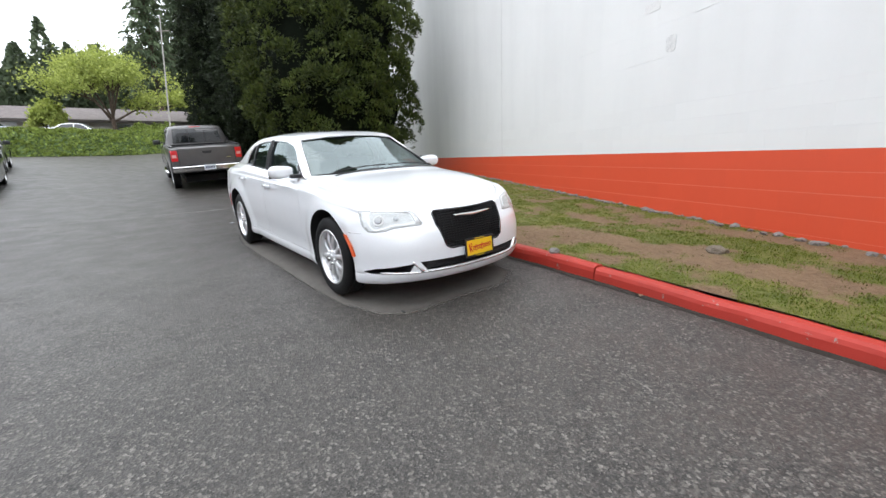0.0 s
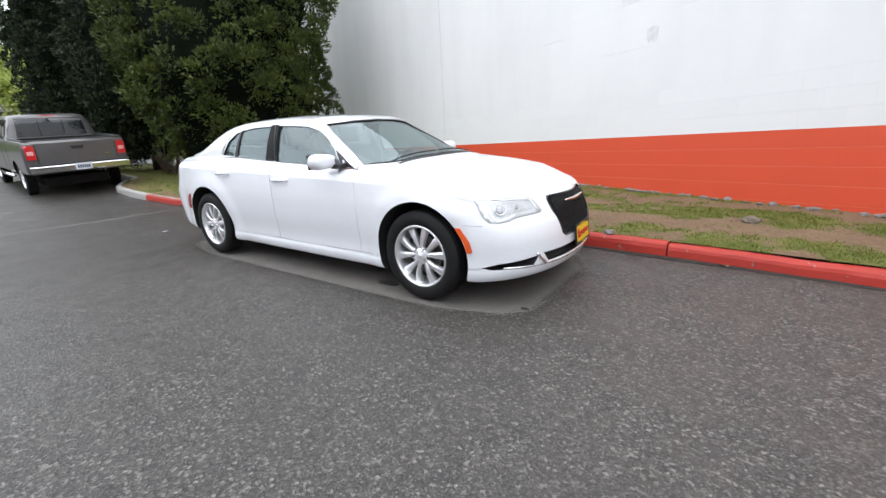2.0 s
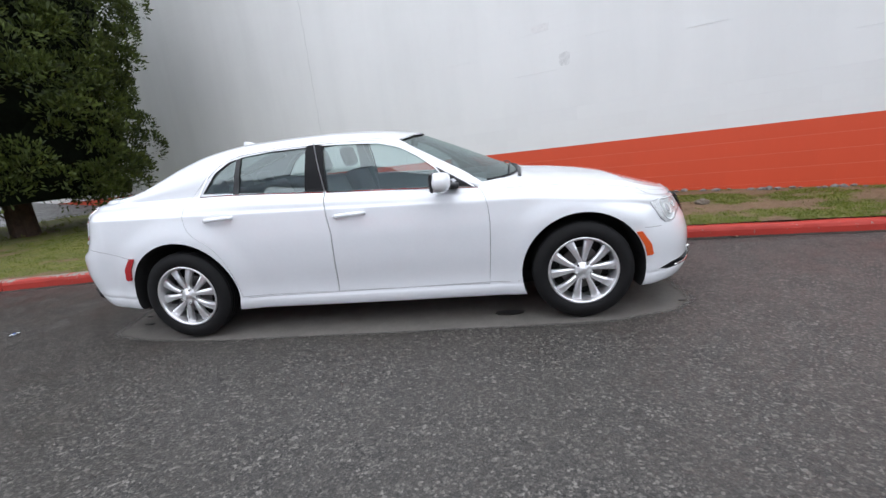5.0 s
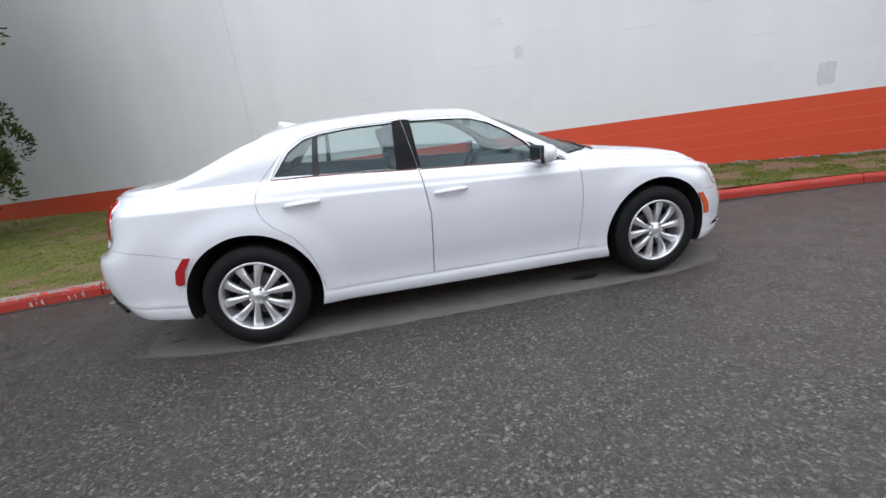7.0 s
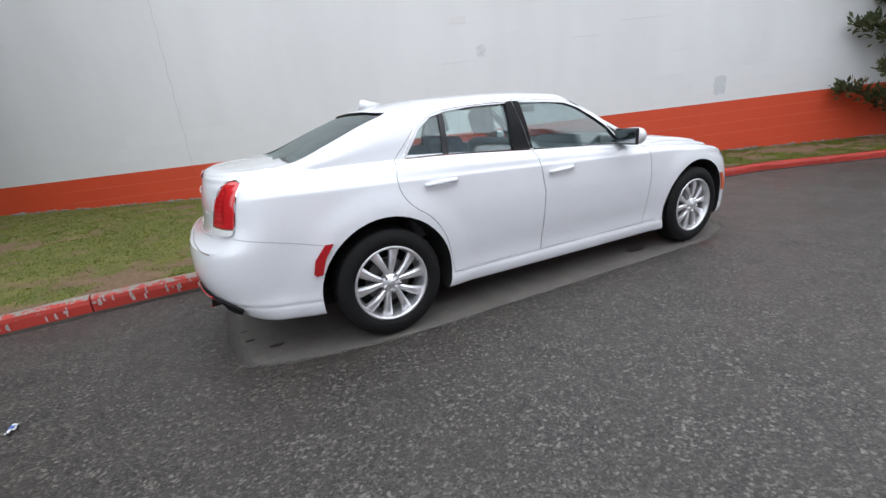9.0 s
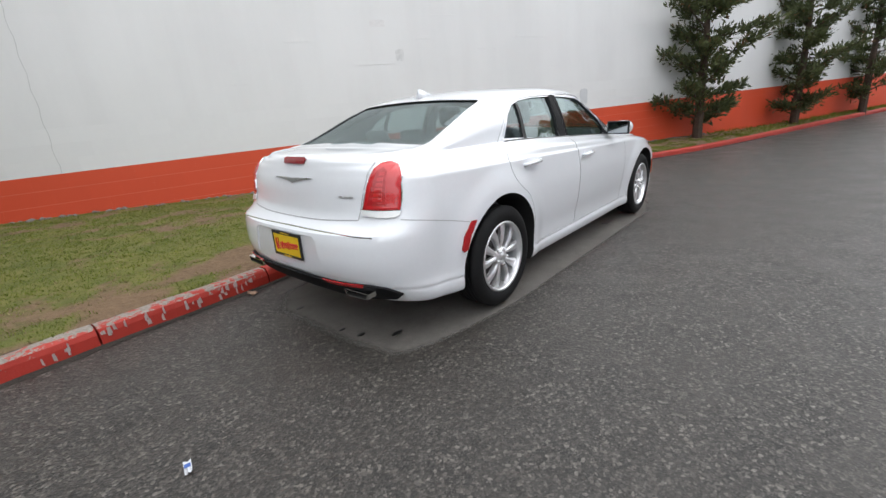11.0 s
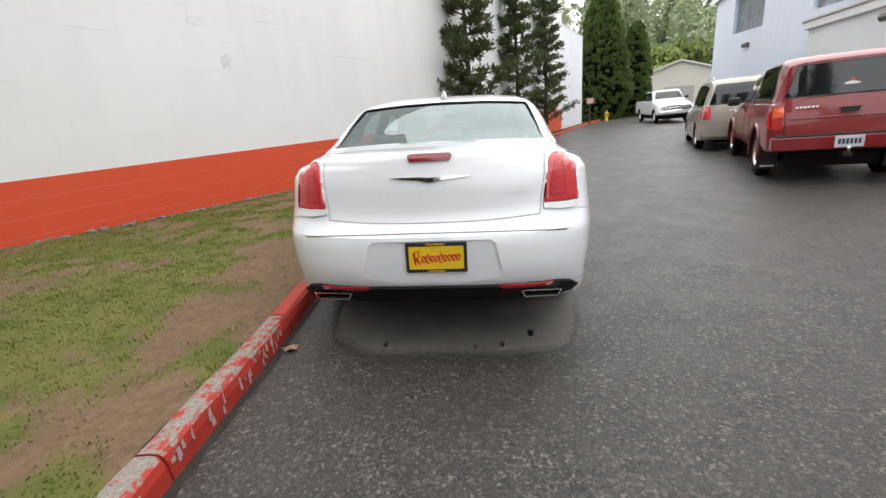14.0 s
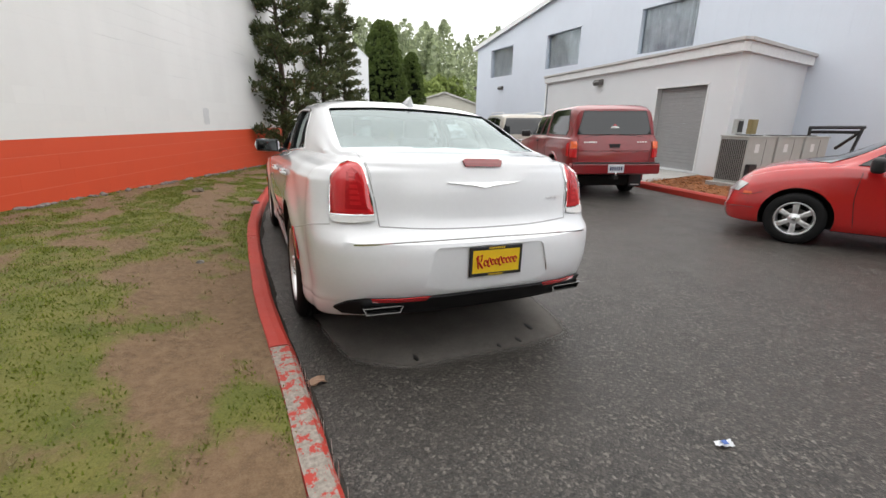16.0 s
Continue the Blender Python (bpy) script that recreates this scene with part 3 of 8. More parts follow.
JOINT_GREY = plain("open_joint_grey", (0.72, 0.72, 0.71), 0.85, vary=0.08)


def wall_marks():
    """Flaked squares, patched block, scars along joints and one long crack."""
    rng = random.Random(5)

    def flake(s, z, w, h, m, name="flaked_patch", thick=0.003):
        n, pts = 18, []
        for k in range(n):
            a = 2 * math.pi * k / n
            c, t = math.cos(a), math.sin(a)
            r = 1 / max(abs(c), abs(t)) * rng.uniform(0.86, 1.0)
            pts.append((s + c * r * w / 2, z + t * r * h / 2))
        part(name, prism(pts, "Y", -0.002 - thick, 0.005), m, wall)

    flake(2.42, 2.42, 0.17, 0.21, plain("flaked_block", (0.66, 0.66, 0.65), 0.85, vary=0.14, scale=20, bumps=0.4), "flaked_patch")
    flake(6.98, 1.37, 0.25, 0.36, plain("grey_patch_paint", (0.60, 0.61, 0.62), 0.7), "repaired_patch")
    flake(2.05, 2.95, 0.30, 0.12, plain("filler", (0.72, 0.71, 0.70), 0.8), "filled_patch")
    for s, z, w in ((1.6, 2.25, 0.7), (2.75, 2.66, 0.35), (4.1, 2.45, 0.5), (5.0, 2.65, 0.9), (5.9, 2.05, 0.4), (3.1, 3.05, 0.5), (-0.6, 2.05, 0.35), (0.4, 2.65, 0.4), (-4.9, 2.45, 0.15), (-3.9, 1.85, 0.4), (8.6, 2.86, 0.5)):
        row = round((z - BAND) / COURSE) * COURSE + BAND
        pts = [(s + w * k / 10, -0.001, row + rng.uniform(-0.004, 0.004)) for k in range(11)]
        part("open_joint", tube(pts, 0.0042, 4), JOINT_GREY, wall)
    crack = [(-2.95 + 0.012 * math.sin(k * 1.7) + 0.006 * k / 8, -0.001, BAND + k * 0.11) for k in range(60)]
    part("crack", tube(crack, 0.0045, 4), BARE, wall, "long hairline crack")


wall_marks()
low = tagged(new("wall_far"), "lower white-painted wall beyond the long block wall", "wall", kind="structure")
low.matrix_world = WALL_M
FAR_PAINT = block_paint("far_white_paint", (0.74, 0.76, 0.79), (0.62, 0.63, 0.65))
part("front_wall", box(S1, 33.6, 0.06, 0.36, -1.2, 5.9), FAR_PAINT, low)
part("end_wall", box(33.3, 33.6, 0.36, 9.0, -1.2, 5.9), FAR_PAINT, low)
part("coping", box(S1, 33.65, 0.03, 0.40, 5.9, 5.98, 0.01), FAR_PAINT, low)


def wall_rubble():
    """Broken render and stones heaped at the foot of the wall."""
    rng = random.Random(21)
    b = bmesh.new()
    for _ in range(300):
        x = rng.uniform(-6, 11)
        z = float(wall_foot(x))
        r = rng.uniform(0.012, 0.055) * (1.3 if rng.random() < 0.1 else 1)
        p = Vector((x, wall_y(x), z)) + WALL_N * rng.uniform(0.01, 0.12)
        s = bmesh.new()
        bmesh.ops.create_icosphere(s, subdivisions=1, radius=r)
        for v in s.verts:
            v.co *= rng.uniform(0.75, 1.2)
            v.co.z *= 0.6
        join(b, s, Matrix.Translation(p))
    return tagged(link_mesh("rubble", b, RUBBLE, label="broken grey stones along the wall foot", kind="stuff"), category="rubble")


wall_rubble()

# ---- vehicle tools ----
from mathutils.bvhtree import BVHTree
from mathutils.geometry import delaunay_2d_cdt


def smooth_open(pts, sub):
    """Centripetal Catmull-Rom through 2D points, sub steps to each span."""
    P = np.array([2 * np.array(pts[0]) - pts[1], *pts, 2 * np.array(pts[-1]) - pts[-2]], float)
    out = []
    for i in range(1, len(P) - 2):
        p0, p1, p2, p3 = P[i - 1], P[i], P[i + 1], P[i + 2]
        t1 = max(np.linalg.norm(p1 - p0), 1e-4) ** 0.5
        t2 = t1 + max(np.linalg.norm(p2 - p1), 1e-4) ** 0.5
        t3 = t2 + max(np.linalg.norm(p3 - p2), 1e-4) ** 0.5
        for k in range(sub):
            t = t1 + (t2 - t1) * k / sub
            a1, a2, a3 = (t1 - t) / t1 * p0 + t / t1 * p1, (t2 - t) / (t2 - t1) * p1 + (t - t1) / (t2 - t1) * p2, (t3 - t) / (t3 - t2) * p2 + (t - t2) / (t3 - t2) * p3
            b1, b2 = (t2 - t) / t2 * a1 + t / t2 * a2, (t3 - t) / (t3 - t1) * a2 + (t - t1) / (t3 - t1) * a3
            out.append((t2 - t) / (t2 - t1) * b1 + (t - t1) / (t2 - t1) * b2)
    out.append(P[-2])
    return out


def loft(stations, section, sub=3):
    """A closed body through half-sections (y, z) from the bottom middle to the top middle, mirrored."""
    b = bmesh.new()
    rings = []
    for x in stations:
        half = smooth_open(section(x), sub)
        ring = [b.verts.new((x, -p[0], p[1])) for p in half]
        ring += [b.verts.new((x, p[0], p[1])) for p in half[-2:0:-1]]
        rings.append(ring)
    n = len(rings[0])
    for p, q in zip(rings, rings[1:]):
        for k in range(n):
            b.faces.new((p[k], p[(k + 1) % n], q[(k + 1) % n], q[k]))
    b.faces.new(rings[0])
    b.faces.new(rings[-1][::-1])
    bmesh.ops.recalc_face_normals(b, faces=b.faces)
    return b


def surface(b):
    """The skin of a bmesh for later draping."""
    return BVHTree.FromBMesh(b)


def boolean(b, cutter, how, materials, cut_slot=0):
    """b cut by a cutter; the cut faces take the material slot cut_slot."""
    a, c = bpy.data.meshes.new("a"), bpy.data.meshes.new("c")
    for f in cutter.faces:
        f.material_index = cut_slot
    b.to_mesh(a)
    cutter.to_mesh(c)
    b.free()
    cutter.free()
    for m in materials:
        a.materials.append(m)
        c.materials.append(m)
    oa, oc = new("a", a), new("c", c)
    mod = oa.modifiers.new("cut", "BOOLEAN")
    mod.operation, mod.object, mod.solver = how, oc, "MANIFOLD"
    deps = bpy.context.evaluated_depsgraph_get()
    me = bpy.data.meshes.new_from_object(oa.evaluated_get(deps))
    out = bmesh.new()
    out.from_mesh(me)
    bpy.data.objects.remove(oa)
    bpy.data.objects.remove(oc)
    for m in (a, c, me):
        bpy.data.meshes.remove(m)
    return out


def cast(skin, axis, p, side):
    """Where the skin is met from outside along an axis, over the 2D point p."""
    if axis == "A":
        a = p[0] / 0.7
        d = Vector((math.cos(a), side * math.sin(a), 0))
        hit, normal, _, _ = skin.ray_cast(Vector((1.7, side * 0.35, p[1])) + d * 3, -d)
        return hit, normal
    far = 6.0 * side
    origin = {"X": (far, p[0], p[1]), "Y": (p[0], far, p[1]), "Z": (p[0], p[1], far)}[axis]
    way = {"X": (-side, 0, 0), "Y": (0, -side, 0), "Z": (0, 0, -side)}[axis]
    hit, normal, _, _ = skin.ray_cast(Vector(origin), Vector(way))
    return hit, normal


def edged(poly, step):
    out = []
    for i, p in enumerate(poly):
        q = poly[(i + 1) % len(poly)]
        n = max(1, int(math.dist(p, q) / step))
        out += [(p[0] + (q[0] - p[0]) * k / n, p[1] + (q[1] - p[1]) * k / n) for k in range(n)]
    return out


def drape(skin, axis, side, poly, lift=0.003, step=0.04, thick=0.0, flip=False):
    """A polygon laid on the skin, lifted off it, and given thickness inward."""
    poly = edged(poly, step)
    xs, ys = [p[0] for p in poly], [p[1] for p in poly]
    pts = [Vector(p) for p in poly]
    g = [Vector((x, y)) for x in np.arange(min(xs) + step / 2, max(xs), step) for y in np.arange(min(ys) + step / 2, max(ys), step)]

    def inside(p):
        c = False
        for i in range(len(poly)):
            (x1, y1), (x2, y2) = poly[i - 1], poly[i]
            if (y1 > p[1]) != (y2 > p[1]) and p[0] < (x2 - x1) * (p[1] - y1) / (y2 - y1) + x1:
                c = not c
        return c

    near = lambda p: min((p - q).length for q in pts) < step * 0.4
    pts += [p for p in g if inside(p) and not near(p)]
    verts, _, faces, *_ = delaunay_2d_cdt(pts, [], [list(range(len(poly)))], 1, 1e-5)
    b = bmesh.new()
    vs, dirs = [], []
    for p in verts:
        hit, nor = cast(skin, axis, p, side)
        if hit is None:
            vs.append(None)
            continue
        vs.append(b.verts.new(hit + nor * lift))
        dirs.append((vs[-1], nor.copy()))
    for f in faces:
        if all(vs[i] is not None for i in f):
            try:
                b.faces.new([vs[i] for i in f])
            except ValueError:
                pass
    bmesh.ops.recalc_face_normals(b, faces=b.faces)
    want = {"X": 0, "Y": 1, "Z": 2, "A": 0}[axis]
    if sum(f.normal[want] * f.calc_area() for f in b.faces) * (1 if axis == "A" else side) < 0:
        bmesh.ops.reverse_faces(b, faces=b.faces)
    if thick:
        nor = {v: n for v, n in dirs}
        top = b.faces[:]
        res = bmesh.ops.extrude_face_region(b, geom=top)
        new_verts = [v for v in res["geom"] if isinstance(v, bmesh.types.BMVert)]
        old = {(round(v.co.x, 6), round(v.co.y, 6), round(v.co.z, 6)): n for v, n in nor.items()}
        for v in new_verts:
            n = old.get((round(v.co.x, 6), round(v.co.y, 6), round(v.co.z, 6)))
            if n is not None:
                v.co += n * thick
        bmesh.ops.delete(b, geom=[f for f in top if f.is_valid], context="FACES_ONLY")
        bmesh.ops.recalc_face_normals(b, faces=b.faces)
    return b


def drape_line(skin, axis, side, line, radius, sub=6, lift=0.0, sides=5, closed=False, squash=None):
    pts = edged(line, 0.04) if closed else [tuple(p) for p in smooth_open([np.array(p, float) for p in line], sub)]
    out = []
    for p in pts:
        hit, nor = cast(skin, axis, p, side)
        if hit is not None:
            out.append(hit + nor * lift)
    return tube(out, radius, sides, closed)


def wheel(parent, x, y, z, r, rim_r, width, rim_mat, spokes, label="", mirror=False, dark=SHADE):
    """A tyre with tread grooves and an alloy rim with paired spokes, in its own empty; the face looks to -y."""
    w = tagged(new("wheel"), label)
    w.parent = parent
    w.matrix_local = pose(x, y, z, 0, 0, 180 if mirror else 0)
    h = width / 2
    prof = [(rim_r, -h * 0.80), (rim_r + 0.012, -h * 0.93), (rim_r + (r - rim_r) * 0.45, -h), (r - 0.030, -h * 0.93), (r - 0.008, -h * 0.80)]
    for k in range(-2, 3):
        c = k * h * 0.3
        prof += [(r, c - h * 0.11), (r, c + h * 0.11), (r - 0.008, c + h * 0.12), (r - 0.008, c + h * 0.18)] if k < 2 else [(r, c - h * 0.11), (r, c + h * 0.1)]
    prof += [(r - 0.008, h * 0.80), (r - 0.030, h * 0.93), (rim_r + (r - rim_r) * 0.45, h), (rim_r + 0.012, h * 0.93), (rim_r, h * 0.80)]
    tyre = part("tyre", lathe(prof, 48), RUBBER, w, smooth=False)
    tyre.data.polygons.foreach_set("use_smooth", [True] * len(tyre.data.polygons))
    barrel = lathe([(rim_r + 0.006, -h * 0.86), (rim_r + 0.002, -h * 0.93), (rim_r - 0.008, -h * 0.93), (rim_r - 0.014, -h * 0.8), (rim_r - 0.03, h * 0.2), (rim_r - 0.02, h * 0.8), (rim_r, h * 0.85)], 48)
    rim = part("rim", barrel, rim_mat, w, smooth=True)
    disc = lathe([(0.0, -0.01), (rim_r * 0.62, -0.01), (rim_r * 0.62, 0.012), (0.0, 0.012)], 40)
    part("brake_disc", disc, plain("brake_steel", (0.20, 0.19, 0.19), 0.4, metal=0.8), w)
    part("wheel_back", lathe([(rim_r * 0.66, 0.03), (rim_r - 0.02, 0.045), (rim_r - 0.02, 0.06), (0.0, 0.06), (0.0, 0.03), (rim_r * 0.66, 0.03)], 32), dark, w)
    face = -h * 0.78
    hub = lathe([(0, face - 0.006), (0.028, face - 0.006), (0.032, face), (0.056, face + 0.005), (0.066, face + 0.02), (0.066, face + 0.05), (0, face + 0.05)], 32)
    part("hub", hub, rim_mat, rim, smooth=True)
    part("hub_cap", lathe([(0, face - 0.011), (0.022, face - 0.010), (0.027, face - 0.004), (0, face - 0.004)], 24), ALLOY if spokes == 5 else CHROME, rim, smooth=True)
    R = rim_r - 0.006
    for k in range(spokes):
        a0 = 2 * math.pi * k / spokes - math.pi / 2 + (0.1 if spokes == 5 else 0)
        for off in ((-1, 1) if spokes == 5 else (0,)):
            b = bmesh.new()
            w0, w1 = (0.0155, 0.036) if spokes == 5 else (0.026, 0.034)
            rows = []
            for i in range(6):
                f = i / 5
                rr = 0.058 + (R - 0.058) * f
                ang = a0 + off * (0.45 - 0.15 * f**0.6)
                ww = w0 + (w1 - w0) * f**1.5
                yy = face + 0.010 - 0.012 * math.sin(f * math.pi) + 0.012 * f
                c, s = math.cos(ang), math.sin(ang)
                rows.append([b.verts.new((c * rr - s * u, yy + dy, s * rr + c * u)) for u, dy in ((-ww, 0.034), (-ww, 0.008), (-ww * 0.45, 0.0), (ww * 0.45, 0.0), (ww, 0.008), (ww, 0.034))])
            for p, q in zip(rows, rows[1:]):
                for i in range(6):
                    b.faces.new((p[i], p[(i + 1) % 6], q[(i + 1) % 6], q[i]))
            b.faces.new(rows[0])
            b.faces.new(rows[-1])
            bmesh.ops.recalc_face_normals(b, faces=b.faces)
            part("spoke", b, rim_mat, rim)
        if spokes == 5:
            b = lathe([(0, -0.016), (0.007, -0.015), (0.0105, -0.008), (0.0105, 0.012), (0, 0.012)], 10)
            c, s = 0.057 * math.cos(a0), 0.057 * math.sin(a0)
            part("lug_nut", moved(b, Matrix.Translation((c, face + 0.001, s))), CHROME, rim)
    return w


# ---- the white sedan ----
sedan = tagged(new("sedan"), "white four-door sedan parked beside the red kerb", "car")
sedan.matrix_world = TILT @ pose(0, 0.024, 0, 0, 0, 0.5)

c_bottom = pchip((-2.5, -2.2, -1.98, -1.1, 1.1, 1.94, 2.4), (0.315, 0.262, 0.244, 0.192, 0.175, 0.190, 0.215))
c_sill_y = pchip((-2.12, -1.9, -1.0, 1.0, 1.9), (0.850, 0.860, 0.862, 0.862, 0.855))
c_wide = pchip((-2.12, -1.95, -1.55, -1.1, -0.3, 0.6, 1.1, 1.55, 1.9), (0.880, 0.897, 0.908, 0.905, 0.902, 0.903, 0.907, 0.910, 0.893))
# the shoulder crease along the flank
c_sh_y = pchip((-2.12, -1.8, -1.3, -0.3, 0.6, 0.9, 1.3, 1.6, 1.9), (0.858, 0.886, 0.888, 0.884, 0.888, 0.892, 0.892, 0.882, 0.850))
c_sh_z = pchip((-2.5, -2.2, -1.8, -1.3, -0.3, 0.6, 1.0, 1.5, 1.9, 2.15, 2.3, 2.40), (1.000, 1.000, 0.992, 0.978, 0.945, 0.915, 0.905, 0.872, 0.820, 0.782, 0.755, 0.735))
c_belt_y = pchip((-2.12, -1.8, -1.35, -1.0, -0.3, 0.5, 0.88, 1.2, 1.6, 1.9), (0.738, 0.755, 0.782, 0.792, 0.800, 0.795, 0.772, 0.758, 0.735, 0.700))
c_belt_z = pchip((-2.5, -2.2, -1.8, -1.3, -0.3, 0.6, 1.0, 1.5, 1.9, 2.15, 2.3, 2.40), (1.086, 1.090, 1.10, 1.098, 1.048, 0.995, 0.975, 0.936, 0.880, 0.828, 0.790, 0.762))
c_mid_z = pchip((-2.5, -2.2, 0, 1.5, 2.2, 2.4), (0.64, 0.66, 0.66, 0.66, 0.60, 0.56))
c_top_z = pchip(
    (-2.5, -2.42, -2.2, -2.02, -1.75, -1.45, -1.28, -1.0, -0.4, 0.05, 0.30, 0.55, 0.9, 1.16, 1.24, 1.5, 1.8, 2.05, 2.25, 2.36, 2.40),
    (1.130, 1.134, 1.140, 1.152, 1.262, 1.388, 1.438, 1.474, 1.487, 1.464, 1.424, 1.327, 1.170, 1.050, 1.026, 0.998, 0.955, 0.903, 0.846, 0.806, 0.788),
)
c_rail_y = pchip((-2.1, -1.9, -1.5, -1.2, -0.9, -0.4, 0.1, 0.30, 0.44, 0.65, 0.9, 1.0), (0.690, 0.700, 0.695, 0.676, 0.655, 0.648, 0.645, 0.655, 0.685, 0.730, 0.765, 0.770))
c_rail_z = pchip((-2.1, -1.95, -1.5, -1.2, -0.9, -0.4, 0.1, 0.30, 0.44, 0.65, 0.9, 1.0), (1.116, 1.140, 1.288, 1.372, 1.410, 1.424, 1.398, 1.318, 1.242, 1.125, 1.005, 0.984))
# side view of tail and nose: how far back or forward each height reaches
tail_x = pchip((0.26, 0.33, 0.40, 0.48, 0.56, 0.66, 0.705, 0.728, 0.744, 0.760, 0.785, 0.95, 1.05, 1.092, 1.112, 1.126, 1.15), (-2.44, -2.505, -2.565, -2.610, -2.626, -2.622, -2.612, -2.590, -2.552, -2.526, -2.512, -2.492, -2.466, -2.452, -2.440, -2.412, -2.38))
nose_x = pchip((0.19, 0.24, 0.30, 0.40, 0.50, 0.60, 0.70, 0.75, 0.78, 0.80, 0.83, 0.87, 0.92, 1.0), (2.37, 2.435, 2.460, 2.462, 2.460, 2.446, 2.412, 2.385, 2.362, 2.346, 2.332, 2.322, 2.316, 2.31))
TAIL, NOSE = -2.12, 1.90


def sedan_section(x):
    u = min(max(x, TAIL), NOSE)
    zb, ys, yw, yb, zbelt, zm, zt = float(c_bottom(x)), float(c_sill_y(u)), float(c_wide(u)), float(c_belt_y(u)), float(c_belt_z(x)), float(c_mid_z(x)), float(c_top_z(x))
    yh, zh = float(c_sh_y(u)), float(c_sh_z(x))
    if -2.1 < x < 1.0:
        yr, zr = float(c_rail_y(x)), float(c_rail_z(x))
        zr = max(zr, zbelt + 0.012)
        yr = min(yr, yb - 0.03)
    else:
        yr = yb * 0.88
        zr = zbelt + (zt - zbelt) * (0.55 if x < 0 else 0.30)
    bow = 0.016 if -1.9 < x < 0.8 else 0.0
    up = max(zt, zr + 0.004)
    k = min(1, max(0, (x - 0.12) / 0.25)) * min(1, max(0, (1.2 - x) / 0.15))  # the windshield is bowed more than the roof
    crown = [(yr * (0.91 + 0.02 * k), zr + (up - zr) * (0.46 - 0.27 * k)), (yr * 0.64, zr + (up - zr) * (0.83 - 0.19 * k)), (yr * 0.32, zr + (up - zr) * (0.96 - 0.055 * k)), (0, up)]
    # the sill stands proud of the door's foot, which sweeps out again above it
    amid = min(1, max(0, 1.35 - abs(x) * 0.75))
    sill = [(0, zb), (ys - 0.10, zb), (ys - 0.012, zb + 0.010), (ys + 0.003, zb + 0.030), (ys + 0.012, zb + 0.085), (ys + 0.010 - 0.004 * amid, zb + 0.105)]
    foot = [(ys + 0.014 - 0.010 * amid, zb + 0.120), (ys * 0.62 + yw * 0.38 - 0.008 * amid, zb + (zm - zb) * 0.42), (ys * 0.25 + yw * 0.75, zb + (zm - zb) * 0.72), (yw, zm)]
    span = zh - zm
    flank = [(yw + 0.002, zm + span * 0.30), (yw - (yw - yh) * 0.30, zm + span * 0.62), (yh + 0.004, zh - 0.030), (yh, zh - 0.004), (yh - 0.010, zh + 0.012)]
    shoulder = [(yb + (yh - yb) * 0.56 + 0.014, zh + (zbelt - zh) * 0.52), (yb + 0.020, zbelt - 0.018), (yb + 0.002, zbelt - 0.003), (yb - 0.014, zbelt + 0.005)]
    house = [(yr + (yb - 0.014 - yr) * 0.5 + bow, zbelt + (zr - zbelt) * 0.5), (yr + 0.004, zr - 0.012), (yr - 0.02, zr + 0.012)]
    return sill + foot + flank + shoulder + house + crown


def flare(x, y, z):
    """How far the wing swells out round a wheel opening."""
    if abs(y) < 0.70 or z < 0.15:
        return 0.0
    out = 0.0
    for wx, wide, amount in ((1.526, 0.60, 0.016), (-1.526, 0.64, 0.022)):
        r = math.hypot(x - wx, z - 0.347)
        k = min(1, max(0, (wide - r) / (wide - 0.47)))
        out = max(out, amount * k * k * (3 - 2 * k))
    return out * min(1, max(0, (abs(y) - 0.70) / 0.1))


def sedan_shell():
    """Cross-sections along the car, closed at both ends by rounded caps that narrow in plan and follow the side view."""
    b = bmesh.new()
    rings = []

    def ring(x, f=1.0, place=None, draw_in=0.0):
        half = smooth_open(sedan_section(x), 3)
        at = (lambda z: x) if place is None else place
        narrow = lambda z: f * (1 - draw_in * min(1, max(0, (0.80 - z) / 0.06)))
        side = []
        for p in half:
            px, py = at(p[1]), p[0] * narrow(p[1])
            side.append((px, py + flare(px, py, p[1]), p[1]))
        r = [b.verts.new((p[0], -p[1], p[2])) for p in side]
        r += [b.verts.new(p) for p in side[-2:0:-1]]
        return r

    def cap(x0, far, side_view, n, power):
        steps = [(g, (1 - g**n) ** (1 / n)) for g in np.linspace(0.08, 0.86, 16)]
        f0 = steps[-1][1]
        steps += [((1 - f**n) ** (1 / n), f) for f in np.linspace(f0, 0, 22)[1:]]

        def place(f):
            return lambda z: x0 + (1 - f ** float(power(z))) ** (1 / float(power(z))) * (float(side_view(z)) - x0)

        return [ring(x0 + (far - x0) * g, f * (1 - (0.0 if far < 0 else 0.02) * g * g), place(f), 0.035 * g * g if far < 0 else 0.0) for g, f in steps]

    rings += cap(TAIL, -2.5, tail_x, 3.0, pchip((0.2, 0.74, 0.85, 0.95, 1.03, 1.2), (3.1, 2.95, 2.5, 2.35, 2.25, 2.25)))[::-1]
    rings += [ring(float(x)) for x in np.linspace(TAIL, NOSE, 110)]
    # the bumper is blunt in plan, the lamps and bonnet above it swept back
    rings += cap(NOSE, 2.40, nose_x, 2.0, pchip((0.1, 0.45, 0.60, 0.68, 1.0), (2.3, 2.25, 2.0, 1.75, 1.7)))
    n = len(rings[0])
    for p, q in zip(rings, rings[1:]):
        for k in range(n):
            b.faces.new((p[k], p[(k + 1) % n], q[(k + 1) % n], q[k]))
    bmesh.ops.remove_doubles(b, verts=b.verts, dist=1e-5)
    bmesh.ops.dissolve_degenerate(b, dist=1e-5, edges=b.edges)
    bmesh.ops.recalc_face_normals(b, faces=b.faces)
    return b


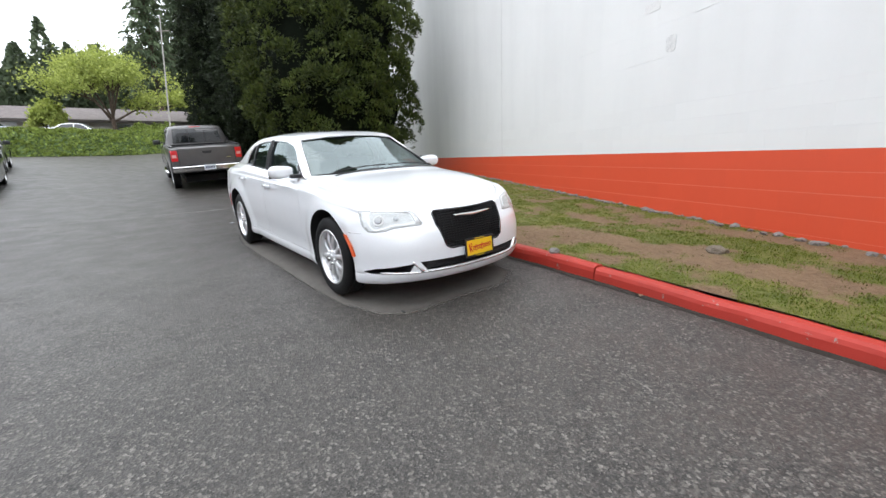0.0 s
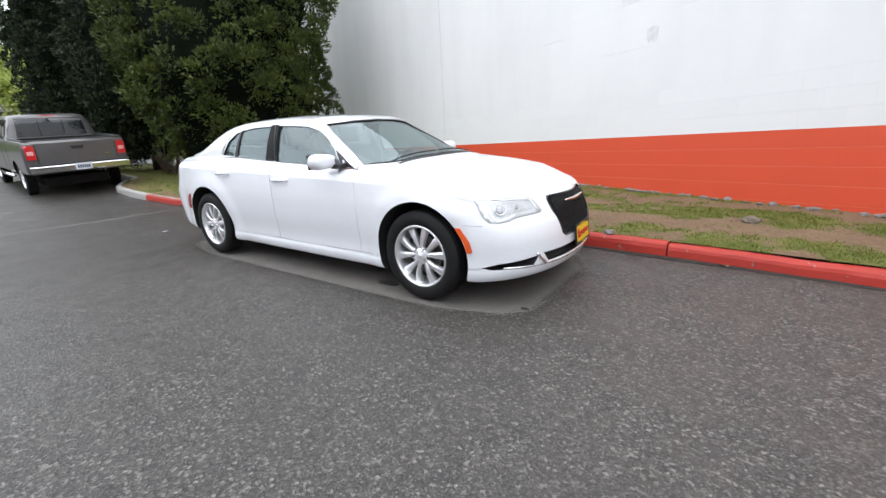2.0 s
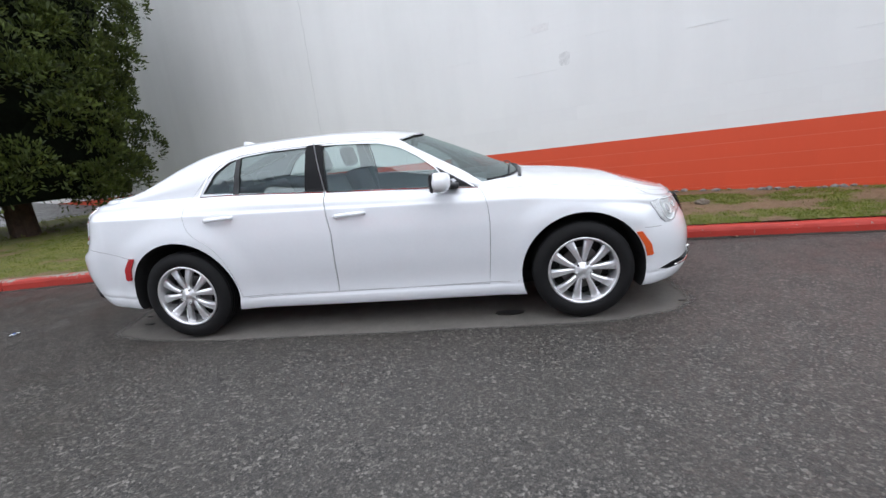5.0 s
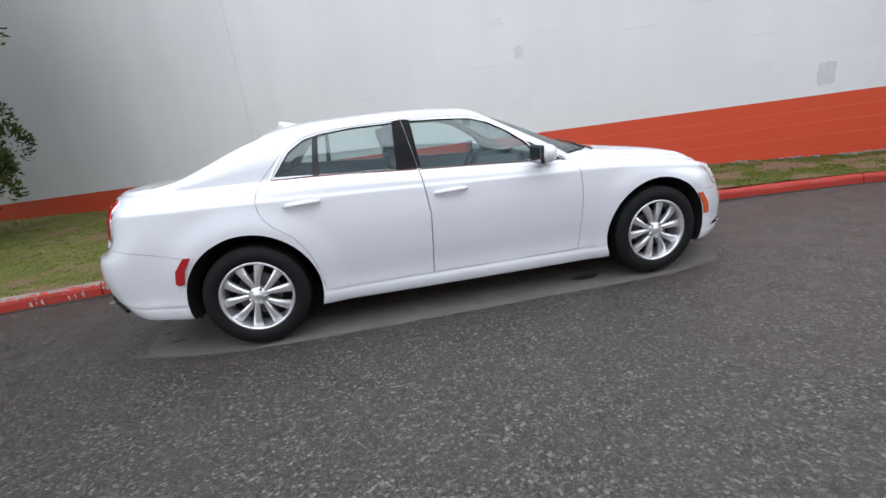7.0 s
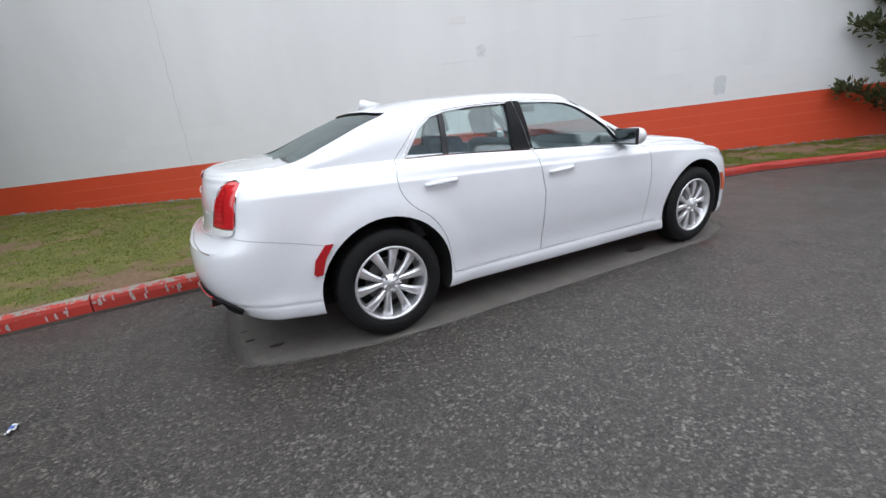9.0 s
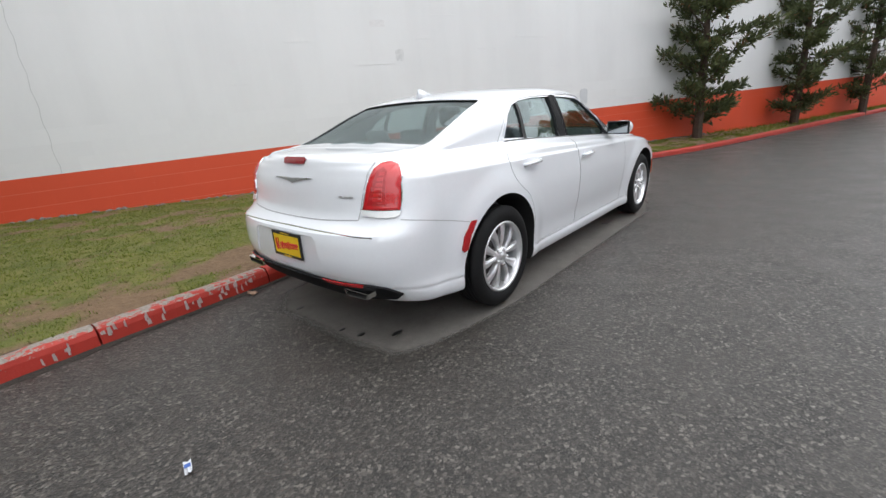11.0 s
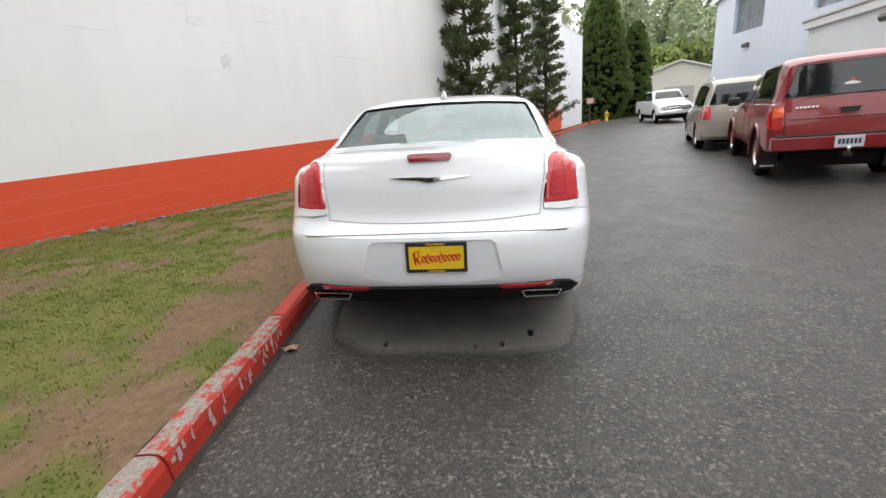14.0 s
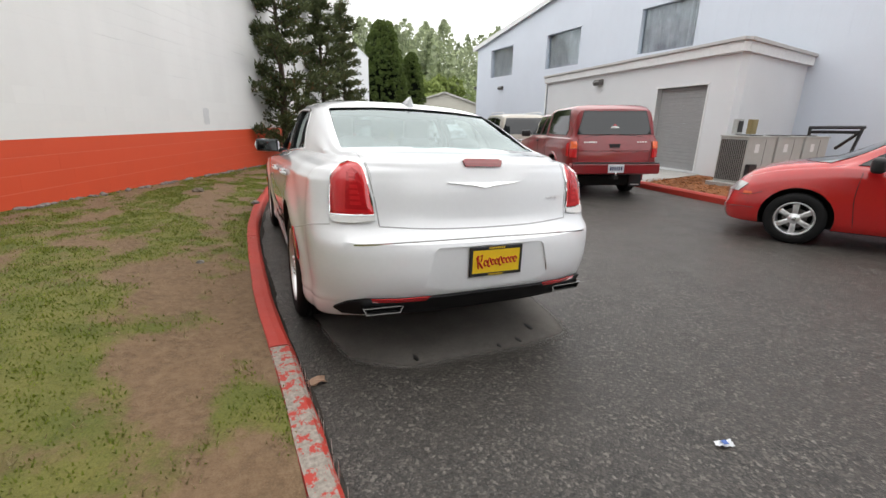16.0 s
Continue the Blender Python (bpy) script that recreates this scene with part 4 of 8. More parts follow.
shell = sedan_shell()
SKIN = surface(shell)
SLOTS = [WHITE_PAINT, SHADE, BLACK, HEADLINER, SEAM]


def cabin_section(x):
    zb, yb, zbelt, zt = 0.30, float(c_belt_y(x)), float(c_belt_z(x)), float(c_top_z(x))
    yr, zr = min(float(c_rail_y(x)), yb - 0.03), max(float(c_rail_z(x)), zbelt + 0.012)
    return [(0, zb), (yb - 0.10, zb), (yb - 0.075, zb + 0.2), (yb - 0.065, zbelt - 0.08), (yb - 0.065, zbelt - 0.01), (yr - 0.045, zr - 0.045), (yr * 0.62, max(zr - 0.045, zr + (zt - zr) * 0.8 - 0.04)), (0, zt - 0.036)]


cabin = loft([float(s) for s in np.arange(-1.98, 0.92, 0.08)], cabin_section, 2)
body = boolean(shell, cabin, "DIFFERENCE", SLOTS, 3)
for wx, wr in ((1.526, 0.428), (-1.526, 0.440)):
    for side in (-1, 1):
        well = lathe([(0, -0.22), (wr, -0.22), (wr, 0.3), (0, 0.3)], 48)
        body = boolean(body, moved(well, Matrix.Translation((wx, side * 0.86, 0.347))), "DIFFERENCE", SLOTS, 1)

FRONT_PANE = [(0.640, 1.012), (0.52, 1.155), (0.40, 1.245), (0.27, 1.318), (0.12, 1.362), (-0.08, 1.378), (-0.315, 1.388), (-0.29, 1.058)]
REAR_PANE = [(-0.455, 1.068), (-0.435, 1.388), (-0.72, 1.384), (-0.94, 1.366), (-1.06, 1.338), (-1.165, 1.270), (-1.28, 1.120)]
WIND_PANE = [(-0.735, 1.02), (-0.705, 1.09), (-0.615, 1.28), (-0.565, 1.374), (-0.30, 1.398), (0.0, 1.406), (0.30, 1.398), (0.565, 1.374), (0.615, 1.28), (0.705, 1.09), (0.735, 1.02), (0.4, 1.044), (0, 1.050), (-0.4, 1.044)]
BACK_PANE = [(-0.650, 1.145), (-0.632, 1.27), (-0.612, 1.372), (-0.592, 1.388), (-0.30, 1.406), (0.0, 1.412), (0.30, 1.406), (0.592, 1.388), (0.612, 1.372), (0.632, 1.27), (0.650, 1.145), (0.3, 1.158), (0, 1.162), (-0.3, 1.158)]
for pane in (FRONT_PANE, REAR_PANE):
    body = boolean(body, prism(pane, "Y", -1.2, 1.2), "DIFFERENCE", SLOTS, 2)
body = boolean(body, prism(WIND_PANE, "X", 0.16, 1.6), "DIFFERENCE", SLOTS, 2)
body = boolean(body, prism(BACK_PANE, "X", -2.2, -1.2), "DIFFERENCE", SLOTS, 2)
# opened-up grille, lower intake and plate recess
GRILLE = [(-0.350, 0.742), (-0.346, 0.66), (-0.300, 0.490), (-0.256, 0.464), (0.256, 0.464), (0.300, 0.490), (0.346, 0.66), (0.350, 0.742), (0.330, 0.760), (-0.330, 0.760)]
body = boolean(body, prism(GRILLE, "X", 2.29, 2.6), "DIFFERENCE", SLOTS, 2)
body = boolean(body, prism([(-0.52, 0.385), (-0.47, 0.315), (0.47, 0.315), (0.52, 0.385)], "X", 2.33, 2.6), "DIFFERENCE", SLOTS, 2)
for side in (-1, 1):
    body = boolean(body, prism([(side * 0.56, 0.375), (side * 0.60, 0.305), (side * 0.82, 0.300), (side * 0.86, 0.318), (side * 0.80, 0.345)], "X", 2.03, 2.6), "DIFFERENCE", SLOTS, 2)
body = boolean(body, prism([(-0.30, 0.692), (-0.325, 0.675), (-0.375, 0.475), (-0.36, 0.458), (0.36, 0.458), (0.375, 0.475), (0.325, 0.675), (0.30, 0.692)], "X", -2.7, -2.604), "DIFFERENCE", SLOTS, 0)
# doors are cut free of the body with a true gap
FRONT_EDGE = [tuple(p) for p in smooth_open([np.array(p) for p in ((0.80, 1.005), (0.866, 0.945), (0.893, 0.80), (0.885, 0.55), (0.862, 0.288))], 4)]
REAR_EDGE = [tuple(p) for p in smooth_open([np.array(p) for p in ((-1.372, 1.098), (-1.408, 0.985), (-1.385, 0.885), (-1.325, 0.812), (-1.215, 0.728), (-1.125, 0.590), (-1.085, 0.435), (-1.062, 0.312))], 4)]
DOORS = {"front": FRONT_EDGE + [(-0.285, 0.304), (-0.262, 0.75), (-0.30, 1.05), (-0.375, 1.410), (-0.1, 1.414), (0.14, 1.396), (0.31, 1.325), (0.46, 1.24), (0.68, 1.085)],
         "rear": [(-0.290, 0.304), (-0.267, 0.75), (-0.305, 1.05), (-0.380, 1.410), (-0.72, 1.404), (-0.96, 1.386), (-1.08, 1.356), (-1.215, 1.262)] + REAR_EDGE}


def inset(poly, d):
    """The polygon shrunk by d."""
    c = [np.array(p, float) for p in poly]
    area = sum(a[0] * b[1] - b[0] * a[1] for a, b in zip(c, c[1:] + c[:1]))
    out = []
    for i, p in enumerate(c):
        a, b = p - c[i - 1], c[(i + 1) % len(c)] - p
        na, nb = np.array((-a[1], a[0])) / np.linalg.norm(a), np.array((-b[1], b[0])) / np.linalg.norm(b)
        n = na + nb
        n = n / max(np.dot(n, na), 0.5)
        out.append(tuple(p + n * (d if area > 0 else -d)))
    return out


def both_sides(poly):
    return join(prism(poly, "Y", -1.2, -0.5), prism(poly, "Y", 0.5, 1.2))


def clean(b):
    bmesh.ops.dissolve_degenerate(b, dist=2e-5, edges=b.edges)
    bmesh.ops.remove_doubles(b, verts=b.verts, dist=1e-5)
    return b


door_obs = {}
for name, poly in DOORS.items():
    doors = boolean(body.copy(), both_sides(inset(poly, 0.0016)), "INTERSECT", SLOTS, 4)
    body = clean(boolean(body, both_sides(inset(poly, -0.0016)), "DIFFERENCE", SLOTS, 4))
    for side in (-1, 1):
        one = doors.copy()
        bmesh.ops.delete(one, geom=[v for v in one.verts if v.co.y * side < 0], context="VERTS")
        door_obs[name, side] = part("door", one, SLOTS, sedan, "white passenger door" if name == "rear" else "white front door")
    doors.free()
shell_ob = part("body", body, SLOTS, sedan, "glossy white body")
for ob in (shell_ob, *door_obs.values()):
    ob.data.polygons.foreach_set("use_smooth", [True] * len(ob.data.polygons))
    ob.data.set_sharp_from_angle(angle=radians(32))

# glass
for side in (-1, 1):
    for nm, pane in (("front", FRONT_PANE), ("rear", REAR_PANE)):
        g = part("window_pane", drape(SKIN, "Y", side, inset(pane, -0.006), -0.012, 0.07), GLASS, door_obs[nm, side], "lightly tinted glass", True)
    part("window_divider", drape(SKIN, "Y", side, [(-0.985, 1.09), (-0.960, 1.362), (-0.995, 1.356), (-1.030, 1.095)], -0.010, 0.06, 0.010), BLACK, door_obs["rear", side])
    part("pillar_trim", drape(SKIN, "Y", side, [(-0.287, 1.062), (-0.312, 1.390), (-0.372, 1.402), (-0.3005, 1.060)], 0.002, 0.05, 0.003), VALANCE, door_obs["front", side], "satin black")
    part("pillar_trim", drape(SKIN, "Y", side, [(-0.309, 1.062), (-0.380, 1.402), (-0.437, 1.390), (-0.457, 1.070)], 0.002, 0.05, 0.003), VALANCE, door_obs["rear", side], "satin black")
    part("mirror_sail", drape(SKIN, "Y", side, [(0.648, 1.012), (0.535, 1.155), (0.66, 1.08), (0.79, 0.998)], 0.001, 0.05, 0.004), BLACK, door_obs["front", side])
    part("belt_trim", drape_line(SKIN, "Y", side, [(0.83, 0.985), (0.5, 1.012), (0.1, 1.035), (-0.29, 1.052)], 0.006, 8, 0.002), CHROME, door_obs["front", side], "bright belt moulding")
    part("belt_trim", drape_line(SKIN, "Y", side, [(-0.315, 1.054), (-0.7, 1.078), (-1.0, 1.092), (-1.30, 1.100)], 0.006, 8, 0.002), CHROME, door_obs["rear", side], "bright belt moulding")
    part("window_trim", drape_line(SKIN, "Y", side, [(-1.310, 1.108), (-1.19, 1.278), (-1.075, 1.350), (-0.95, 1.379), (-0.70, 1.396), (-0.39, 1.401)], 0.006, 8, 0.001), CHROME, door_obs["rear", side], "bright window surround")
    part("window_trim", drape_line(SKIN, "Y", side, [(-0.37, 1.401), (-0.08, 1.400), (0.14, 1.380), (0.29, 1.330), (0.44, 1.248), (0.66, 1.095), (0.80, 0.995)], 0.005, 8, 0.001), CHROME, door_obs["front", side], "bright window surround")
part("windshield", drape(SKIN, "X", 1, inset(WIND_PANE, -0.012), -0.010, 0.07), BACK_GLASS, sedan, "raked clear windshield", True)
part("rear_window", drape(SKIN, "X", -1, inset(BACK_PANE, -0.012), -0.010, 0.07), BACK_GLASS, sedan, "sloping rear glass", True)
for q in ([(-0.722, 1.055), (-0.62, 1.275), (-0.568, 1.376)], [(0.722, 1.055), (0.62, 1.275), (0.568, 1.376)], [(-0.56, 1.378), (-0.3, 1.401), (0, 1.409), (0.3, 1.401), (0.56, 1.378)], [(-0.70, 1.032), (-0.35, 1.050), (0, 1.054), (0.35, 1.050), (0.70, 1.032)]):
    part("windshield_seal", drape_line(SKIN, "X", 1, q, 0.005, 8, -0.003), BLACK, sedan)
for q in ([(-0.652, 1.150), (-0.634, 1.27), (-0.606, 1.382)], [(0.652, 1.150), (0.634, 1.27), (0.606, 1.382)], [(-0.60, 1.389), (-0.3, 1.408), (0, 1.414), (0.3, 1.408), (0.60, 1.389)], [(-0.65, 1.146), (-0.3, 1.158), (0, 1.163), (0.3, 1.158), (0.65, 1.146)]):
    part("rear_seal", drape_line(SKIN, "X", -1, q, 0.003, 8, -0.003), INTERIOR, sedan)
for y0, y1 in ((-0.62, -0.02), (0.02, 0.60)):
    pts = [cast(SKIN, "Z", (1.10 - 0.06 * abs(y0 + (y1 - y0) * k / 8), y0 + (y1 - y0) * k / 8), 1)[0] + Vector((0, 0, 0.014)) for k in range(9)]
    part("wiper", tube(pts, 0.006, 5), BLACK, sedan)
part("cowl", drape(SKIN, "Z", 1, [(1.150, -0.60), (1.170, -0.3), (1.178, 0), (1.170, 0.3), (1.150, 0.60), (1.125, 0.60), (1.155, 0), (1.125, -0.60)], 0.003, 0.05, 0.004), BLACK, sedan)

# shut lines of hood, trunk lid, bumpers and fuel flap
for side in (-1, 1):
    part("hood_seam", drape_line(SKIN, "Z", 1, [(1.02, side * 0.775), (1.4, side * 0.735), (1.8, side * 0.70), (2.1, side * 0.655), (2.28, side * 0.55)], 0.0035, 8, -0.0015), SEAM, sedan)
    part("trunk_seam", drape_line(SKIN, "Z", 1, [(-2.0, side * 0.632), (-2.2, side * 0.615), (-2.33, side * 0.600), (-2.40, side * 0.588)], 0.0025, 8, -0.0015), SEAM, sedan)
    part("trunk_seam", drape_line(SKIN, "X", -1, [(side * 0.604, 1.085), (side * 0.592, 0.985), (side * 0.574, 0.87), (side * 0.565, 0.786)], 0.0035, 6, -0.001), SEAM, sedan)
    part("bumper_seam", drape_line(SKIN, "Y", side, [(1.935, 0.63), (2.0, 0.625), (2.06, 0.622)], 0.003, 6, -0.0012), SEAM, sedan)
    part("bumper_seam", drape_line(SKIN, "Y", side, [(-1.92, 0.690), (-2.1, 0.735), (-2.25, 0.770), (-2.36, 0.790)], 0.003, 6, -0.0012), SEAM, sedan)
    part("sill_crease", drape_line(SKIN, "Y", side, [(1.08, 0.300), (0.4, 0.297), (-0.4, 0.297), (-1.02, 0.300)], 0.003, 8, -0.0012), SEAM, sedan)
    # door handles
    for nm, hx, hz in (("front", -0.108, 0.890), ("rear", -1.118, 0.938)):
        part("handle_cup", drape(SKIN, "Y", side, [(hx + 0.085, hz + 0.028), (hx + 0.045, hz + 0.038), (hx - 0.045, hz + 0.038), (hx - 0.085, hz + 0.026), (hx - 0.06, hz - 0.004), (hx + 0.06, hz - 0.004)], 0.001, 0.03, 0.001), WHITE_PAINT, door_obs[nm, side])
        base = cast(SKIN, "Y", (hx, hz), side)[0]
        bar = [(base.x - 0.115, base.y + side * 0.004, hz - 0.006), (base.x - 0.09, base.y + side * 0.026, hz - 0.003), (base.x, base.y + side * 0.034, hz + 0.002), (base.x + 0.09, base.y + side * 0.026, hz + 0.004), (base.x + 0.115, base.y + side * 0.002, hz + 0.003)]
        hb = tube(bar, 0.0125, 8)
        part("handle", hb, WHITE_PAINT, door_obs[nm, side], smooth=True)
        part("handle_strip", tube([(p[0], p[1] + side * 0.004, p[2] + 0.013) for p in bar[1:-1]], 0.0045, 5), CHROME, door_obs[nm, side], "bright strip")
    # mirrors
    arm = moved(box(-0.05, 0.05, -0.07, 0.07, -0.02, 0.02, 0.012), Matrix.Translation((0.645, side * 0.80, 1.02)))
    part("mirror_arm", arm, BLACK, door_obs["front", side])
    hs = bmesh.new()
    bmesh.ops.create_uvsphere(hs, u_segments=20, v_segments=14, radius=1)
    for v in hs.verts:
        c = v.co.copy()
        q = Vector([math.copysign(abs(t) ** 0.62, t) for t in c])
        v.co = Vector((0.555 + q.x * (0.095 if q.x > 0 else 0.030), side * (0.940 + q.y * side * 0.122 - 0.02 * abs(q.z)), 1.066 + q.z * (0.064 + 0.010 * q.y * side)))
    part("mirror_housing", hs, WHITE_PAINT, door_obs["front", side], smooth=True)
    part("mirror_glass", box(0.512, 0.518, min(side * 0.845, side * 1.032), max(side * 0.845, side * 1.032), 1.016, 1.120, 0.0025), plain("mirror_face", (0.25, 0.27, 0.28), 0.04, metal=1.0), door_obs["front", side])
    part("mirror_rim", box(0.518, 0.540, min(side * 0.83, side * 1.044), max(side * 0.83, side * 1.044), 1.006, 1.130, 0.008), BLACK, door_obs["front", side])
    # lamps
    hl = tagged(new("headlight"), "clear headlight with chrome bowl")
    hl.parent = sedan
    front = [(0.715, 0.788), (0.60, 0.790), (0.45, 0.787), (0.28, 0.779), (0.185, 0.770), (0.155, 0.752), (0.110, 0.680), (0.122, 0.668), (0.26, 0.662), (0.37, 0.656), (0.44, 0.640), (0.53, 0.633), (0.605, 0.640), (0.655, 0.680)]
    part("bowl", drape(SKIN, "A", side, front, 0.002, 0.03, 0.0015), LAMP_BOWL, hl, "pale chrome reflector", True)
    part("inner_bezel", drape(SKIN, "A", side, [(0.585, 0.768), (0.42, 0.766), (0.22, 0.756), (0.175, 0.700), (0.30, 0.690), (0.40, 0.684), (0.46, 0.662), (0.54, 0.656), (0.575, 0.690)], 0.004, 0.03, 0.0015), LAMP_INNER, hl)
    for ps, pr in ((0.505, 0.036), (0.34, 0.022)):
        h, nn = cast(SKIN, "A", (ps, 0.716 if ps > 0.4 else 0.724), side)
        bowl = lathe([(pr, 0.0), (pr * 1.15, 0.006), (pr * 1.25, 0.0), (pr * 0.9, -0.004), (0, -0.002)], 20, "Z")
        rot = nn.to_track_quat("Z", "Y").to_matrix().to_4x4()
        part("projector", moved(bowl, Matrix.Translation(h + nn * 0.006) @ rot), LAMP_BOWL, hl, smooth=True)
        ball = bmesh.new()
        bmesh.ops.create_uvsphere(ball, u_segments=14, v_segments=8, radius=pr * 0.8)
        for v in ball.verts:
            v.co.z *= 0.3
        part("projector_lens", moved(ball, Matrix.Translation(h + nn * 0.005) @ rot), LAMP_EYE, hl, smooth=True)
    part("light_bar", drape_line(SKIN, "A", side, [(0.16, 0.690), (0.195, 0.755), (0.30, 0.770), (0.45, 0.776), (0.595, 0.778), (0.600, 0.700), (0.55, 0.648), (0.46, 0.652), (0.38, 0.672)], 0.005, 6, 0.005), plain("light_pipe", (0.88, 0.89, 0.90), 0.2), hl, smooth=True)
    part("cover", drape(SKIN, "A", side, inset(front, 0.002), 0.009, 0.03), LENS_CLEAR, hl, "clear cover", True)
    part("headlight_rim", drape_line(SKIN, "A", side, front, 0.0035, 4, 0.002, 5, True), SEAM, hl)
    part("side_marker", drape(SKIN, "Y", side, [(1.874, 0.606), (1.916, 0.606), (1.980, 0.510), (1.997, 0.440), (1.985, 0.430), (1.954, 0.430), (1.937, 0.502)], 0.002, 0.03, 0.008), AMBER, sedan, "amber front marker")
    part("side_marker", drape(SKIN, "Y", side, [(-1.862, 0.690), (-1.908, 0.692), (-1.974, 0.610), (-1.994, 0.530), (-1.980, 0.512), (-1.945, 0.516), (-1.918, 0.604)], 0.002, 0.03, 0.008), LENS_RED_DARK, sedan, "red rear marker")
    tl = tagged(new("tail_lamp"), "tall red tail lamp with chrome edge")
    tl.parent = sedan
    LAMP = [(side * y, z) for y, z in ((0.585, 0.840), (0.606, 0.985), (0.618, 1.060), (0.634, 1.080), (0.672, 1.086), (0.716, 1.066), (0.757, 1.030), (0.766, 1.010), (0.776, 0.930), (0.780, 0.838), (0.70, 0.836))]
    part("lens", drape(SKIN, "X", -1, LAMP, 0.003, 0.03, 0.006), LENS_RED, tl, "red lens", True)
    part("inner_lamp", drape(SKIN, "X", -1, [(side * y, z) for y, z in ((0.612, 0.862), (0.632, 0.985), (0.643, 1.040), (0.668, 1.054), (0.694, 1.036), (0.706, 0.955), (0.712, 0.866))], 0.0105, 0.03, 0.002), LENS_RED_DARK, tl, "darker inner lamp")
    for k in range(6):
        z = 0.885 + 0.026 * k
        part("lamp_cell", drape(SKIN, "X", -1, [(side * (0.640 + 0.004 * k), z), (side * (0.690 - 0.001 * k), z), (side * (0.690 - 0.001 * k), z + 0.017), (side * (0.642 + 0.004 * k), z + 0.017)], 0.0125, 0.02, 0.0015), LENS_RED, tl)
    part("lamp_foot", drape(SKIN, "X", -1, [(side * y, z) for y, z in ((0.583, 0.836), (0.70, 0.832), (0.780, 0.834), (0.782, 0.812), (0.760, 0.800), (0.68, 0.798), (0.585, 0.812))], 0.004, 0.03, 0.008), LAMP_BOWL, tl, "clear reversing-lamp foot")
    part("lamp_edge", drape_line(SKIN, "X", -1, LAMP, 0.005, 4, 0.006, 5, True), CHROME, tl, "chrome edge")
    part("reflector", drape(SKIN, "X", -1, [(side * 0.34, 0.452), (side * 0.62, 0.446), (side * 0.61, 0.428), (side * 0.36, 0.432)], 0.018, 0.04, 0.006), LENS_RED_DARK, sedan, "red bumper reflector")
    ex = [(side * y, z) for y, z in ((0.46, 0.392), (0.675, 0.398), (0.655, 0.358), (0.480, 0.352))]
    tip = prism(ex, "X", -2.552, -2.42)
    part("exhaust_tip", boolean(tip, prism(inset(ex, 0.006), "X", -2.7, -2.44), "DIFFERENCE", [CHROME, SHADE], 1), [CHROME, SHADE], sedan, "chrome exhaust tip")
part("diffuser", drape(SKIN, "X", -1, [(-0.78, 0.372), (-0.73, 0.415), (-0.65, 0.438), (0, 0.446), (0.65, 0.438), (0.73, 0.415), (0.78, 0.372), (0.74, 0.342), (0, 0.340), (-0.74, 0.342)], 0.004, 0.06, 0.016), VALANCE, sedan, "black lower valance")
part("bumper_strip", drape_line(SKIN, "X", -1, [(-0.70, 0.708), (-0.5, 0.720), (0, 0.726), (0.5, 0.720), (0.70, 0.708)], 0.005, 10, 0.0), CHROME, sedan, "bright bumper moulding")
part("trunk_seam", drape_line(SKIN, "X", -1, [(-0.565, 0.786), (-0.3, 0.772), (0, 0.768), (0.3, 0.772), (0.565, 0.786)], 0.004, 8, -0.001), SEAM, sedan)
part("brake_light", drape(SKIN, "X", -1, [(-0.118, 1.105), (-0.105, 1.077), (0.105, 1.077), (0.118, 1.105), (0.10, 1.112), (-0.10, 1.112)], 0.003, 0.03, 0.008), plain("dark_brake_lens", (0.24, 0.010, 0.014), 0.2, coat=0.8, vary=0.05), sedan, "high red brake light")
wing = [(-0.215, 0.998), (-0.06, 0.982), (0, 0.970), (0.06, 0.982), (0.215, 0.998), (0.06, 1.000), (0, 0.996), (-0.06, 1.000)]
part("wing_badge", drape(SKIN, "X", -1, wing, 0.003, 0.03, 0.006), CHROME, sedan, "chrome wing emblem")
for k in range(3):
    part("model_badge", drape(SKIN, "X", -1, [(-0.52 + 0.036 * k, 0.900), (-0.492 + 0.036 * k, 0.900), (-0.492 + 0.036 * k, 0.911), (-0.52 + 0.036 * k, 0.911)], 0.002, 0.02, 0.002), ALLOY, sedan)


def dealer_plate(name, m, label):
    """A yellow card in a black plate frame; the trader's lettering is drawn as plain strokes."""
    pl = tagged(new(name), label)
    pl.parent = sedan
    pl.matrix_local = m
    part("frame", boolean(box(-0.158, 0.158, -0.006, 0.006, -0.080, 0.080, 0.004), box(-0.142, 0.142, -0.02, -0.002, -0.062, 0.062), "DIFFERENCE", [BLACK]), BLACK, pl, "black plate frame")
    part("card", box(-0.146, 0.146, -0.004, 0.004, -0.066, 0.066), YELLOW, pl, "yellow card")
    pts = [(-0.118, 0.020), (-0.108, -0.030), (-0.112, 0.026), (-0.088, 0.028), (-0.090, 0.004), (-0.106, 0.000), (-0.082, -0.028)]
    part("script", tube([(a, -0.0045, c * 1.25) for a, c in pts], 0.0055, 5), INK_RED, pl, "red script stroke")
    for k in range(9):
        a = -0.066 + k * 0.0225
        h = 0.040 if k in (1, 4) else 0.015
        ring = [(a + 0.0085 * math.cos(t), -0.0045, -0.008 + k * 0.0012 + h * math.sin(t) * (1 if h < 0.02 else 0.6)) for t in np.arange(0, 5.4, 0.6)]
        part("script", tube(ring, 0.0046, 5), INK_RED, pl)
    for z, w in ((0.0715, 0.05), (-0.0715, 0.045)):
        for k in range(8):
            part("small_bar", box(-w + 2 * w * k / 8, -w + 2 * w * (k + 0.62) / 8, -0.0072, -0.005, z - 0.0045, z + 0.0045), YELLOW, pl)
    return pl


